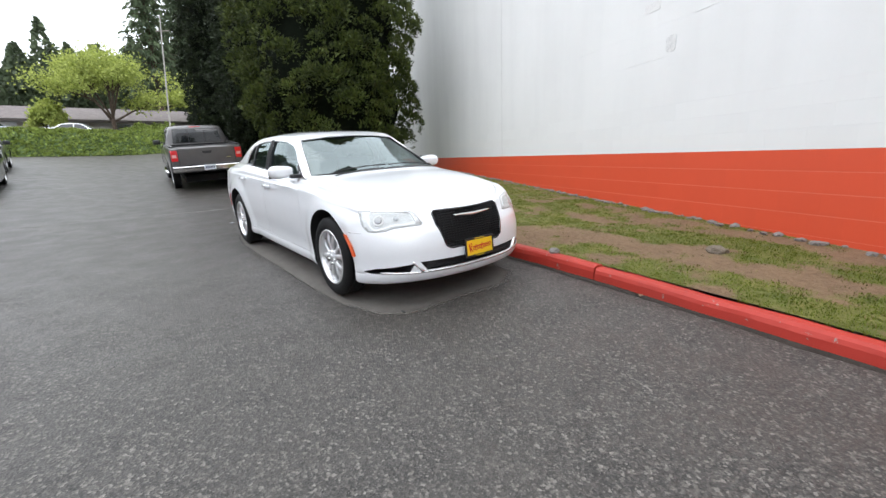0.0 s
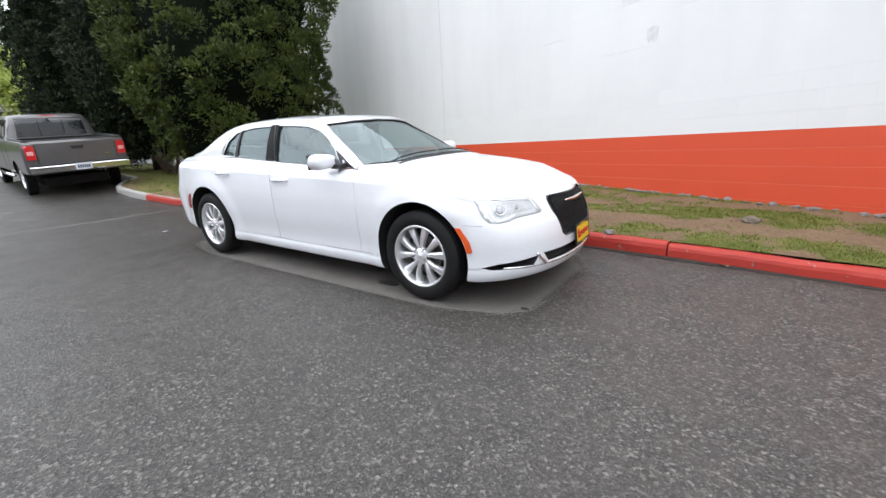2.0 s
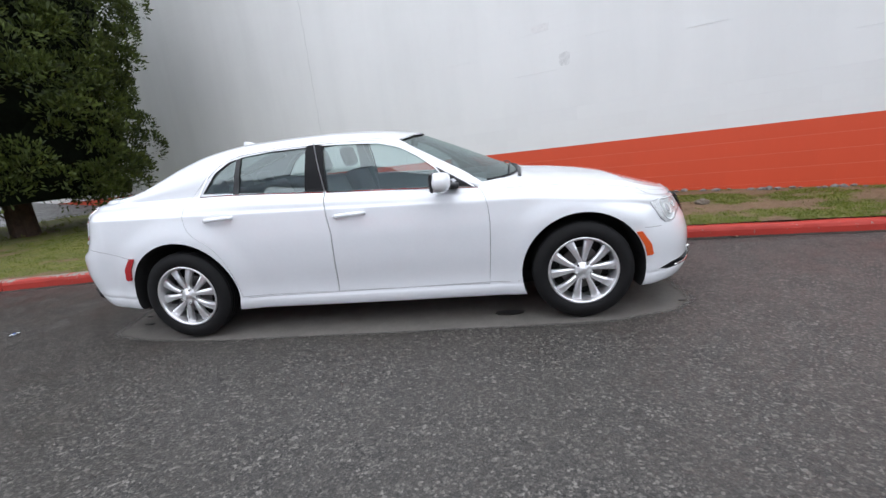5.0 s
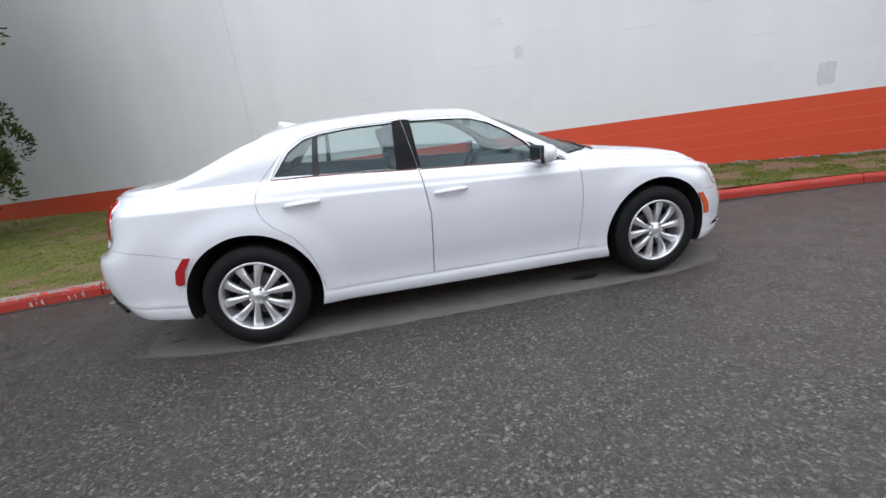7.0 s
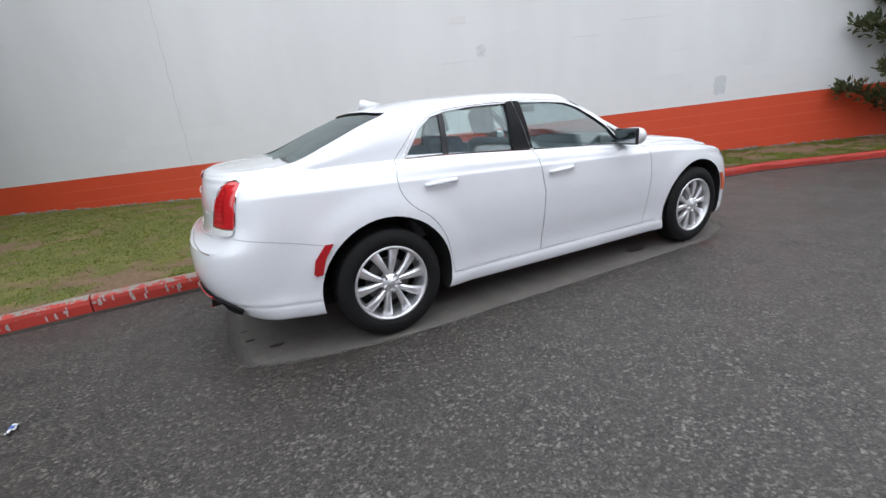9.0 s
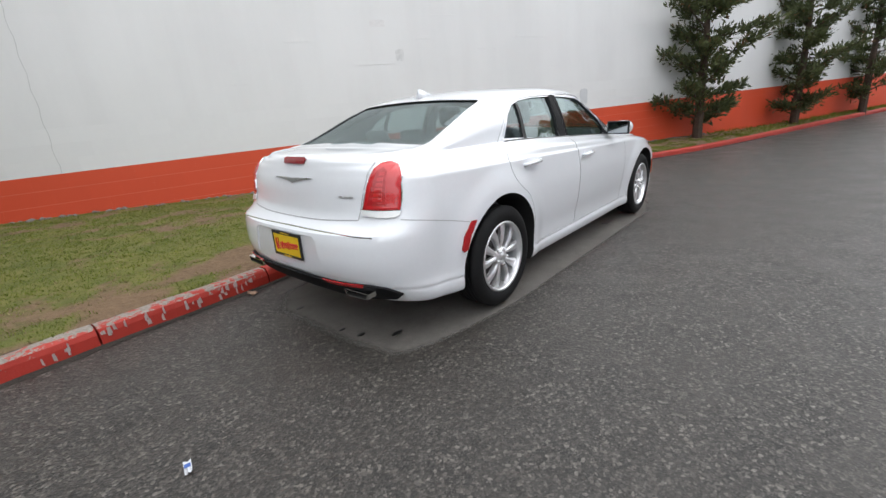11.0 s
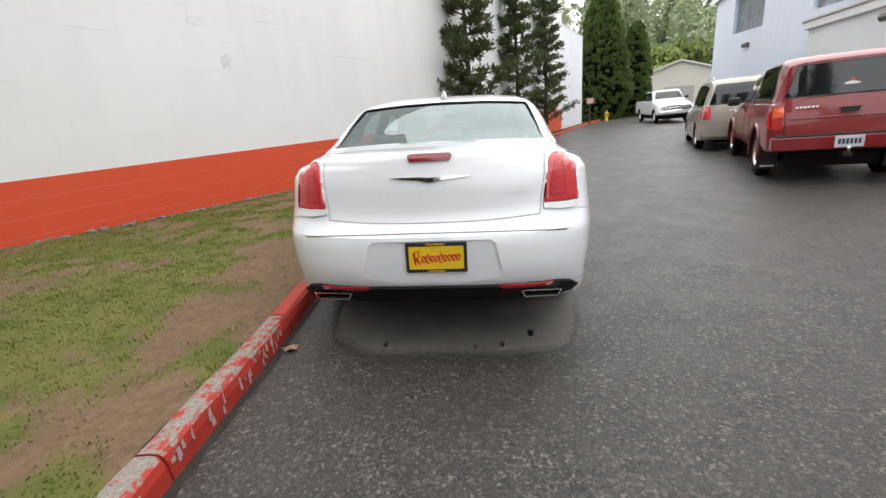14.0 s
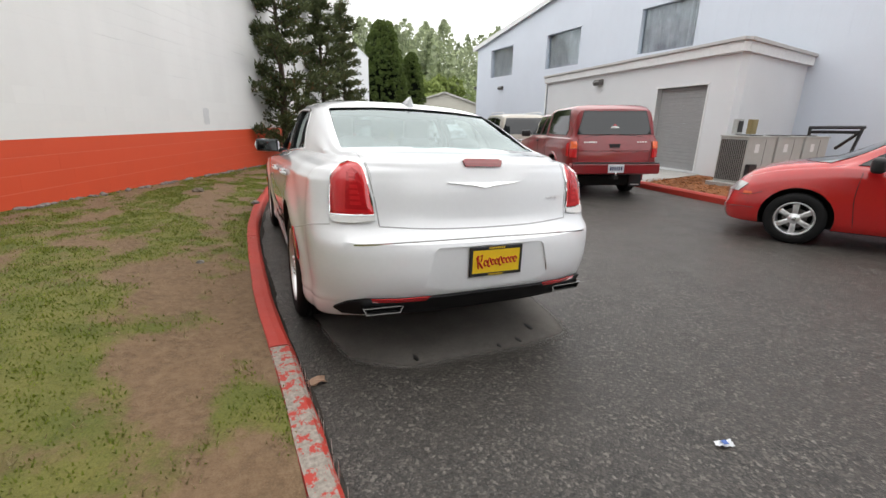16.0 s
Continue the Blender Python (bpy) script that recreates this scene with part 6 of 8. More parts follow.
def grey_pickup(m):
    rows = [(-2.86, 0.62, 1.22, 1.24, 0.93, 0.91, 0.8), (-2.80, 0.56, 1.27, 1.29, 0.97, 0.94, 0.84), (-1.0, 0.52, 1.28, 1.30, 0.985, 0.95, 0.84), (-0.93, 0.50, 1.28, 1.31, 0.985, 0.95, 0.80), (-0.86, 0.50, 1.27, 1.74, 0.985, 0.95, 0.76), (-0.70, 0.50, 1.27, 1.86, 0.985, 0.95, 0.76),
            (0.45, 0.48, 1.25, 1.87, 0.985, 0.95, 0.76), (0.75, 0.48, 1.24, 1.72, 0.985, 0.945, 0.76), (1.25, 0.48, 1.22, 1.28, 0.985, 0.93, 0.84), (1.45, 0.48, 1.20, 1.22, 0.985, 0.92, 0.84), (2.4, 0.48, 1.10, 1.14, 0.97, 0.88, 0.76), (2.70, 0.50, 1.02, 1.05, 0.92, 0.80, 0.7), (2.82, 0.52, 0.86, 0.9, 0.84, 0.7, 0.6)]
    bed = box(-2.74, -1.02, -0.80, 0.80, 0.80, 1.6)
    car, skin = vehicle("pickup_truck", "grey pickup with chrome rear bumper parked by trees", "pickup truck", m, rows, GREY_PAINT, (1.80, -1.62), 0.385, 0.84, 0.215, cut=[bed])
    panes(car, skin, [[(-0.78, 1.31), (-0.72, 1.74), (-0.40, 1.75), (-0.38, 1.30)], [(-0.30, 1.30), (-0.30, 1.75), (0.42, 1.74), (0.66, 1.60), (0.98, 1.31)]], [(-0.76, 1.28), (-0.64, 1.74), (0.64, 1.74), (0.76, 1.28)], [(-0.70, 1.33), (-0.65, 1.76), (0.65, 1.76), (0.70, 1.33)])
    for y in (-0.24, 0.24):
        part("window_bar", drape_line(skin, "X", -1, [(y, 1.335), (y, 1.55), (y, 1.755)], 0.010, 4, 0.006), BLACK, car)
    seams(car, skin, [[(1.05, 1.20), (1.08, 0.9), (1.05, 0.56)], [(-0.34, 1.27), (-0.34, 0.9), (-0.34, 0.56)], [(-0.95, 1.27), (-0.95, 0.9), (-0.95, 0.54)]])
    part("tailgate_gap", drape_line(skin, "X", -1, [(-0.74, 0.72), (-0.74, 0.98), (-0.74, 1.25)], 0.006, 4, 0.0), SHADE, car)
    part("tailgate_gap", drape_line(skin, "X", -1, [(0.74, 0.72), (0.74, 0.98), (0.74, 1.25)], 0.006, 4, 0.0), SHADE, car)
    part("tailgate_handle", drape(skin, "X", -1, [(-0.14, 1.15), (0.14, 1.15), (0.10, 1.08), (-0.10, 1.08)], 0.003, 0.05, 0.012), BLACK, car, "black tailgate handle")
    part("badge_bar", drape(skin, "X", -1, [(-0.62, 0.92), (-0.50, 0.92), (-0.50, 0.95), (-0.62, 0.95)], 0.003, 0.05, 0.003), CHROME, car)
    part("rail_cap", tube([(-2.78, -0.9, 1.295), (-2.78, 0, 1.30), (-2.78, 0.9, 1.295)], 0.022, 6), BLACK, car)
    for side in (-1, 1):
        tl = tagged(new("tail_lamp"), "red tail lamp")
        tl.parent = car
        part("red_lens", drape(skin, "X", -1, [(side * y, z) for y, z in ((0.76, 0.90), (0.76, 1.20), (0.92, 1.20), (0.93, 0.90))], 0.004, 0.05, 0.02), LENS_RED, tl)
        part("clear_lens", drape(skin, "X", -1, [(side * y, z) for y, z in ((0.79, 1.00), (0.79, 1.08), (0.90, 1.08), (0.90, 1.00))], 0.026, 0.05, 0.004), plain("pink_lens", (0.75, 0.35, 0.33), 0.2), tl)
        part("rail_cap", tube([(-2.76, side * 0.90, 1.295), (-1.9, side * 0.90, 1.31), (-1.0, side * 0.90, 1.315)], 0.022, 6), BLACK, car)
        part("running_board", tube([(-0.95, side * 0.98, 0.43), (0, side * 1.0, 0.42), (1.15, side * 0.98, 0.43)], 0.04, 8), CHROME, car, "bright step bar", True)
        part("headlight", drape(skin, "X", 1, [(side * 0.5, 0.78), (side * 0.5, 0.92), (side * 0.78, 0.92), (side * 0.8, 0.78)], 0.003, 0.05, 0.01), CHROME, car, "clear headlight")
    part("rear_bumper", box(-3.02, -2.84, -0.94, 0.94, 0.60, 0.76, 0.03), CHROME, car, "chrome rear bumper")
    part("bumper_pad", box(-3.03, -2.86, -0.90, 0.90, 0.76, 0.785, 0.008), BLACK, car)
    number_plate(car, -3.026, 0.69, -1)
    part("brake_light", box(-0.80, -0.76, -0.16, 0.16, 1.80, 1.83, 0.006), LENS_RED, car, "red cab brake light")
    side_mirror(car, 0.78, 0.96, 1.34, BLACK)
    return car


def minivan(m):
    rows = [(-2.40, 0.36, 0.80, 0.84, 0.80, 0.76, 0.66), (-2.36, 0.30, 1.02, 1.10, 0.88, 0.84, 0.66), (-2.28, 0.28, 1.05, 1.50, 0.90, 0.86, 0.66), (-2.10, 0.26, 1.06, 1.70, 0.915, 0.87, 0.66), (-1.5, 0.24, 1.06, 1.755, 0.92, 0.875, 0.66), (0.2, 0.22, 1.02, 1.755, 0.92, 0.875, 0.66),
            (0.6, 0.22, 1.00, 1.66, 0.92, 0.87, 0.66), (1.35, 0.22, 0.97, 1.12, 0.915, 0.85, 0.72), (1.6, 0.22, 0.95, 1.02, 0.91, 0.83, 0.72), (2.1, 0.24, 0.85, 0.90, 0.88, 0.76, 0.64), (2.35, 0.26, 0.70, 0.75, 0.78, 0.64, 0.5), (2.42, 0.30, 0.60, 0.64, 0.66, 0.5, 0.4)]
    car, skin = vehicle("minivan", "champagne minivan parked along the lane", "van", m, rows, GOLD_PAINT, (1.45, -1.40), 0.33, 0.79, 0.20)
    panes(car, skin, [[(-2.12, 1.12), (-1.95, 1.56), (-1.25, 1.63), (-1.22, 1.10)], [(-1.12, 1.10), (-1.14, 1.63), (-0.35, 1.64), (-0.32, 1.08)], [(-0.22, 1.08), (-0.24, 1.64), (0.35, 1.60), (0.72, 1.45), (1.20, 1.08)]], [(-0.72, 1.02), (-0.6, 1.6), (0.6, 1.6), (0.72, 1.02)], [(-0.72, 1.14), (-0.58, 1.60), (0.58, 1.60), (0.72, 1.14)])
    seams(car, skin, [[(-1.17, 1.06), (-1.17, 0.7), (-1.05, 0.32)], [(-0.27, 1.05), (-0.27, 0.7), (-0.27, 0.30)], [(0.95, 0.98), (0.95, 0.6), (0.92, 0.30)], [(-2.2, 1.0), (-1.2, 0.98), (-0.3, 0.97)]])
    for side in (-1, 1):
        tl = tagged(new("tail_lamp"), "red tail lamp")
        tl.parent = car
        part("red_lens", drape(skin, "X", -1, [(side * y, z) for y, z in ((0.68, 0.80), (0.70, 1.10), (0.79, 1.10), (0.85, 0.80))], 0.004, 0.05, 0.02), LENS_RED, tl)
        part("lamp_side", drape(skin, "Y", side, [(-2.34, 0.82), (-2.30, 1.08), (-2.22, 1.06), (-2.18, 0.84)], 0.004, 0.05, 0.012), LENS_RED, tl)
        part("roof_rail", tube([(-1.9, side * 0.60, 1.74), (-1.7, side * 0.60, 1.79), (-0.2, side * 0.60, 1.80), (0.1, side * 0.60, 1.76)], 0.016, 6), ALLOY, car)
        part("headlight", drape(skin, "X", 1, [(side * 0.48, 0.62), (side * 0.48, 0.74), (side * 0.74, 0.76), (side * 0.76, 0.64)], 0.003, 0.05, 0.01), CHROME, car, "clear headlight")
    part("rear_bumper", drape(skin, "X", -1, [(-0.84, 0.36), (-0.84, 0.62), (0.84, 0.62), (0.84, 0.36)], 0.01, 0.08, 0.03), GOLD_PAINT, car)
    number_plate(car, -2.445, 0.86, -1)
    part("hatch_handle", drape(skin, "X", -1, [(-0.3, 1.0), (0.3, 1.0), (0.3, 0.96), (-0.3, 0.96)], 0.004, 0.05, 0.012), CHROME, car)
    side_mirror(car, 0.95, 0.88, 1.10, GOLD_PAINT)
    return car


def white_pickup(m):
    rows = [(-2.95, 0.60, 1.26, 1.28, 0.95, 0.92, 0.8), (-2.88, 0.56, 1.32, 1.34, 1.0, 0.96, 0.86), (-1.2, 0.52, 1.33, 1.35, 1.01, 0.97, 0.86), (-1.08, 0.50, 1.33, 1.80, 1.01, 0.97, 0.78), (-0.9, 0.50, 1.33, 1.92, 1.01, 0.97, 0.78), (0.6, 0.48, 1.31, 1.93, 1.01, 0.97, 0.78), (0.9, 0.48, 1.30, 1.80, 1.01, 0.965, 0.78),
            (1.45, 0.48, 1.27, 1.36, 1.01, 0.95, 0.84), (1.65, 0.48, 1.22, 1.30, 1.01, 0.93, 0.84), (2.5, 0.48, 1.10, 1.22, 1.0, 0.90, 0.72), (2.80, 0.48, 1.02, 1.14, 0.97, 0.86, 0.62), (2.92, 0.50, 0.90, 1.02, 0.90, 0.80, 0.55)]
    car, skin = vehicle("pickup_truck", "white full-size pickup facing down the lane", "pickup truck", m, rows, WHITE_PAINT, (1.95, -1.75), 0.40, 0.86, 0.22, cut=[box(-2.82, -1.26, -0.82, 0.82, 0.82, 1.7)])
    panes(car, skin, [[(-1.0, 1.37), (-0.95, 1.80), (-0.3, 1.82), (-0.28, 1.36)], [(-0.2, 1.36), (-0.2, 1.82), (0.55, 1.80), (0.8, 1.66), (1.18, 1.34)]], [(-0.80, 1.40), (-0.66, 1.82), (0.66, 1.82), (0.80, 1.40)], [(-0.70, 1.40), (-0.66, 1.80), (0.66, 1.80), (0.70, 1.40)])
    part("grille", drape(skin, "X", 1, [(-0.46, 0.74), (-0.50, 0.98), (0.50, 0.98), (0.46, 0.74)], 0.004, 0.06, 0.02), GLOSS_BLACK, car, "black crosshair grille")
    part("grille_rim", drape_line(skin, "X", 1, [(-0.47, 0.73), (-0.52, 0.99), (0.52, 0.99), (0.47, 0.73)], 0.028, 4, 0.01, 6, True), CHROME, car, "chrome grille rim")
    part("grille_bar", drape_line(skin, "X", 1, [(-0.49, 0.86), (0, 0.87), (0.49, 0.86)], 0.022, 6, 0.02), CHROME, car)
    part("grille_bar", drape_line(skin, "X", 1, [(0, 0.74), (0, 0.86), (0, 0.98)], 0.022, 4, 0.02), CHROME, car)
    part("front_bumper", box(2.78, 3.02, -0.97, 0.97, 0.48, 0.70, 0.05), CHROME, car, "chrome front bumper")
    for side in (-1, 1):
        part("headlight", drape(skin, "X", 1, [(side * 0.56, 0.78), (side * 0.56, 0.97), (side * 0.80, 0.97), (side * 0.84, 0.80)], 0.003, 0.05, 0.015), plain("lamp_silver", (0.5, 0.5, 0.5), 0.2, metal=0.5), car, "large clear headlight")
        part("tail_lamp", drape(skin, "X", -1, [(side * 0.8, 0.92), (side * 0.8, 1.22), (side * 0.93, 1.22), (side * 0.93, 0.92)], 0.004, 0.05, 0.015), LENS_RED, car, "red tail lamp")
    side_mirror(car, 0.95, 1.0, 1.42, BLACK)
    return car


def hatchback(m):
    rows = [(-2.05, 0.36, 0.80, 0.84, 0.74, 0.70, 0.56), (-1.98, 0.28, 0.93, 1.10, 0.82, 0.76, 0.56), (-1.75, 0.24, 0.95, 1.36, 0.845, 0.79, 0.56), (-1.2, 0.20, 0.95, 1.43, 0.85, 0.80, 0.57), (0.0, 0.19, 0.92, 1.44, 0.85, 0.80, 0.57), (0.35, 0.19, 0.91, 1.36, 0.85, 0.795, 0.58),
            (0.95, 0.19, 0.92, 1.04, 0.85, 0.78, 0.66), (1.10, 0.19, 0.91, 0.99, 0.85, 0.765, 0.66), (1.5, 0.20, 0.86, 0.94, 0.84, 0.72, 0.62), (1.80, 0.20, 0.77, 0.85, 0.80, 0.66, 0.56), (1.96, 0.21, 0.66, 0.72, 0.72, 0.56, 0.46), (2.04, 0.24, 0.56, 0.61, 0.62, 0.46, 0.38), (2.08, 0.28, 0.50, 0.54, 0.50, 0.38, 0.30)]
    car, skin = vehicle("hatchback_car", "bright red compact car parked by the mulch bed", "car", m, rows, BRIGHT_RED, (1.30, -1.30), 0.305, 0.735, 0.195)
    panes(car, skin, [[(-0.30, 0.965), (-0.30, 1.34), (0.10, 1.34), (0.45, 1.22), (0.84, 0.95)], [(-1.18, 0.99), (-1.15, 1.32), (-0.38, 1.345), (-0.38, 0.97)], [(-1.72, 1.02), (-1.60, 1.27), (-1.26, 1.31), (-1.28, 0.99)]], [(-0.62, 0.96), (-0.5, 1.33), (0.5, 1.33), (0.62, 0.96)], [(-0.58, 1.0), (-0.5, 1.30), (0.5, 1.30), (0.58, 1.0)])
    seams(car, skin, [[(0.80, 0.88), (0.82, 0.6), (0.78, 0.27)], [(-0.34, 0.92), (-0.34, 0.6), (-0.36, 0.27)], [(1.66, 0.60), (1.76, 0.56), (1.9, 0.55)]])
    for side in (-1, 1):
        part("headlight", drape(skin, "X", 1, [(side * 0.40, 0.56), (side * 0.42, 0.64), (side * 0.60, 0.70), (side * 0.72, 0.68), (side * 0.70, 0.58)], 0.003, 0.05, 0.01), plain("lamp_silver", (0.5, 0.5, 0.5), 0.2, metal=0.5), car, "clear headlight")
        part("tail_lamp", drape(skin, "X", -1, [(side * 0.55, 0.85), (side * 0.5, 1.2), (side * 0.58, 1.2), (side * 0.70, 0.85)], 0.003, 0.05, 0.015), LENS_RED, car, "red tail lamp")
        part("side_marker", drape(skin, "Y", side, [(1.76, 0.56), (1.85, 0.56), (1.85, 0.59), (1.76, 0.59)], 0.003, 0.03, 0.006), AMBER, car, "amber marker")
        part("bumper_trim", drape_line(skin, "Y", side, [(1.72, 0.40), (1.85, 0.40), (1.98, 0.39)], 0.006, 6, 0.0), RED_PAINT, car)
    part("front_grille", drape(skin, "X", 1, [(-0.28, 0.46), (-0.3, 0.53), (0.3, 0.53), (0.28, 0.46)], 0.003, 0.05, 0.01), BLACK, car, "black grille")
    side_mirror(car, 0.70, 0.80, 0.97, BLACK)
    return car


def plain_sedan(m, paint, label, name="car"):
    rows = [(-2.35, 0.36, 0.86, 0.90, 0.74, 0.70, 0.56), (-2.25, 0.28, 0.98, 1.02, 0.84, 0.78, 0.62), (-1.6, 0.24, 0.98, 1.08, 0.89, 0.82, 0.60), (-0.95, 0.22, 0.96, 1.38, 0.90, 0.83, 0.58), (-0.3, 0.21, 0.94, 1.44, 0.90, 0.83, 0.57), (0.2, 0.21, 0.92, 1.38, 0.90, 0.83, 0.58),
            (0.95, 0.21, 0.90, 0.98, 0.90, 0.81, 0.68), (1.2, 0.21, 0.88, 0.94, 0.89, 0.80, 0.68), (1.9, 0.22, 0.78, 0.84, 0.85, 0.70, 0.58), (2.25, 0.24, 0.64, 0.68, 0.74, 0.56, 0.45), (2.38, 0.28, 0.52, 0.56, 0.60, 0.42, 0.3)]
    car, skin = vehicle(name, label, "car", m, rows, paint, (1.38, -1.38), 0.32, 0.77, 0.2)
    panes(car, skin, [[(-0.22, 0.99), (-0.22, 1.35), (0.15, 1.33), (0.78, 0.97)], [(-1.35, 1.02), (-0.95, 1.30), (-0.30, 1.35), (-0.30, 0.99)]], [(-0.64, 0.97), (-0.5, 1.34), (0.5, 1.34), (0.64, 0.97)], [(-0.6, 1.09), (-0.5, 1.34), (0.5, 1.34), (0.6, 1.09)])
    seams(car, skin, [[(0.82, 0.88), (0.84, 0.6), (0.82, 0.28)], [(-0.26, 0.94), (-0.26, 0.6), (-0.26, 0.28)]])
    for side in (-1, 1):
        part("tail_lamp", drape(skin, "X", -1, [(side * 0.45, 0.82), (side * 0.45, 0.92), (side * 0.72, 0.92), (side * 0.72, 0.82)], 0.003, 0.05, 0.012), LENS_RED, car, "red tail lamp")
        part("headlight", drape(skin, "X", 1, [(side * 0.36, 0.56), (side * 0.36, 0.64), (side * 0.62, 0.66), (side * 0.64, 0.58)], 0.003, 0.05, 0.012), CHROME, car, "clear headlight")
    side_mirror(car, 0.62, 0.82, 1.0, paint)
    return car


def suv(m, paint, label):
    rows = [(-2.25, 0.44, 0.90, 0.94, 0.82, 0.78, 0.66), (-2.18, 0.36, 1.05, 1.20, 0.90, 0.86, 0.68), (-2.0, 0.34, 1.08, 1.68, 0.93, 0.88, 0.66), (-1.4, 0.32, 1.08, 1.76, 0.93, 0.885, 0.66), (0.1, 0.30, 1.06, 1.74, 0.93, 0.885, 0.66), (0.45, 0.30, 1.05, 1.62, 0.93, 0.88, 0.66),
            (1.0, 0.30, 1.03, 1.14, 0.93, 0.87, 0.72), (1.25, 0.30, 1.01, 1.06, 0.92, 0.85, 0.72), (1.95, 0.32, 0.92, 0.98, 0.90, 0.80, 0.68), (2.2, 0.34, 0.78, 0.82, 0.82, 0.68, 0.55), (2.28, 0.4, 0.66, 0.7, 0.7, 0.56, 0.45)]
    car, skin = vehicle("suv", label, "car", m, rows, paint, (1.36, -1.34), 0.36, 0.80, 0.22)
    panes(car, skin, [[(-0.16, 1.12), (-0.16, 1.62), (0.2, 1.60), (0.5, 1.45), (0.86, 1.10)], [(-1.1, 1.13), (-1.1, 1.64), (-0.24, 1.64), (-0.24, 1.12)], [(-1.9, 1.15), (-1.8, 1.58), (-1.2, 1.64), (-1.2, 1.13)]], [(-0.68, 1.10), (-0.56, 1.60), (0.56, 1.60), (0.68, 1.10)], [(-0.66, 1.20), (-0.56, 1.58), (0.56, 1.58), (0.66, 1.20)])
    for side in (-1, 1):
        part("tail_lamp", drape(skin, "X", -1, [(side * 0.70, 0.95), (side * 0.70, 1.16), (side * 0.82, 1.14), (side * 0.84, 0.95)], 0.003, 0.05, 0.012), LENS_RED, car, "red tail lamp")
        part("headlight", drape(skin, "X", 1, [(side * 0.42, 0.70), (side * 0.42, 0.80), (side * 0.70, 0.82), (side * 0.72, 0.72)], 0.003, 0.05, 0.012), CHROME, car, "clear headlight")
    side_mirror(car, 0.74, 0.88, 1.14, BLACK)
    return car


red_pickup(placed(4.34, -6.24, -21.2))
grey_pickup(placed(-12.27, 0.28, 177))
minivan(placed(9.17, -7.39, -18.7))
white_pickup(placed(25.9, -11.9, 174))
hatchback(placed(-2.39, -6.07, 24))
plain_sedan(placed(-39.5, -3.5, 82, 0.72), WHITE_PAINT, "white sedan parked on the upper lot behind ivy")
suv(placed(-40.0, -8.9, 82, 0.72), SILVER_BLUE, "silver-blue SUV parked on the upper lot")
suv(placed(-21.0, -6.5, 4), DARK_PAINT, "charcoal SUV parked at the lot edge")
plain_sedan(placed(-13.2, -5.75, 3), DARK_PAINT, "dark sedan parked at the lot edge")

# ---- the metal-sided works building and its annex ----
BLUE_SIDING = siding_mat("pale_blue_siding", (0.66, 0.71, 0.79))
ANNEX_WALL = siding_mat("pale_grey_render", (0.74, 0.76, 0.78))
TRIM = plain("white_trim", (0.74, 0.75, 0.75), 0.5, vary=0.05)
CURTAIN = plain("grey_curtain", (0.46, 0.45, 0.46), 0.85, vary=0.25, scale=3)
ROLLER = plain("grey_roller_door", (0.30, 0.30, 0.30), 0.5, vary=0.05)
MULCH = plain("orange_bark_mulch", (0.27, 0.10, 0.035), 0.95, vary=0.3, scale=14, bumps=0.8)
LAMP_GREY = plain("lamp_housing", (0.10, 0.095, 0.09), 0.5)
PANE_GREY = plain("dusty_pane", (0.10, 0.105, 0.11), 0.08, coat=0.5, vary=0.2, scale=2)

works = tagged(new("works_building"), "pale blue metal-sided gabled building with high windows", "building")
GABLE = [(24.8, -1.5), (24.8, 6.2), (0.0, 10.2), (-24.8, 6.2), (-24.8, -1.5)]
front_wall = prism(GABLE, "Y", -14.5, -14.2)
WINDOWS = ((20.1, 22.9), (14.0, 16.8), (7.7, 10.4))
for x0, x1 in WINDOWS:
    front_wall = boolean(front_wall, box(x0, x1, -15, -13.5, 4.15, 5.95), "DIFFERENCE", [BLUE_SIDING])
front_wall = boolean(front_wall, box(15.05, 16.4, -15, -13.5, 0.0, 3.5), "DIFFERENCE", [BLUE_SIDING])
part("front_wall", front_wall, BLUE_SIDING, works)
part("end_wall", box(24.5, 24.8, -34, -14.5, -1.5, 6.2), BLUE_SIDING, works)
part("end_wall", box(-24.8, -24.5, -34, -14.5, -1.5, 6.2), BLUE_SIDING, works)
part("back_wall", box(-24.8, 24.8, -34.3, -34, -1.5, 6.2), BLUE_SIDING, works)
for s in (-1, 1):
    slab = [(0.0, 10.2), (0.0, 10.36), (s * 25.1, 6.32), (s * 25.1, 6.16)]
    part("roof", prism(slab, "Y", -34.6, -14.05), plain("roof_metal", (0.42, 0.44, 0.46), 0.5, metal=0.3), works, "grey metal roof")
    part("verge_trim", prism([(0.0, 10.12), (0.0, 10.38), (s * 25.15, 6.34), (s * 25.15, 6.08)], "Y", -14.05, -13.98), TRIM, works, "white verge trim")
for k in range(66):
    x = 24.6 - k * 0.40
    if any(a - 0.05 < x < b + 0.05 for a, b in WINDOWS):
        spans = ((0.0, 4.1), (6.15, 10.2 - 0.161 * abs(x) - 0.1))
    else:
        spans = ((-0.4 if x > 16.5 else 3.5, 10.2 - 0.161 * abs(x) - 0.1),)
    for z0, z1 in spans:
        part("siding_rib", box(x - 0.012, x + 0.012, -14.2, -14.197, z0, z1), BLUE_SIDING, works)
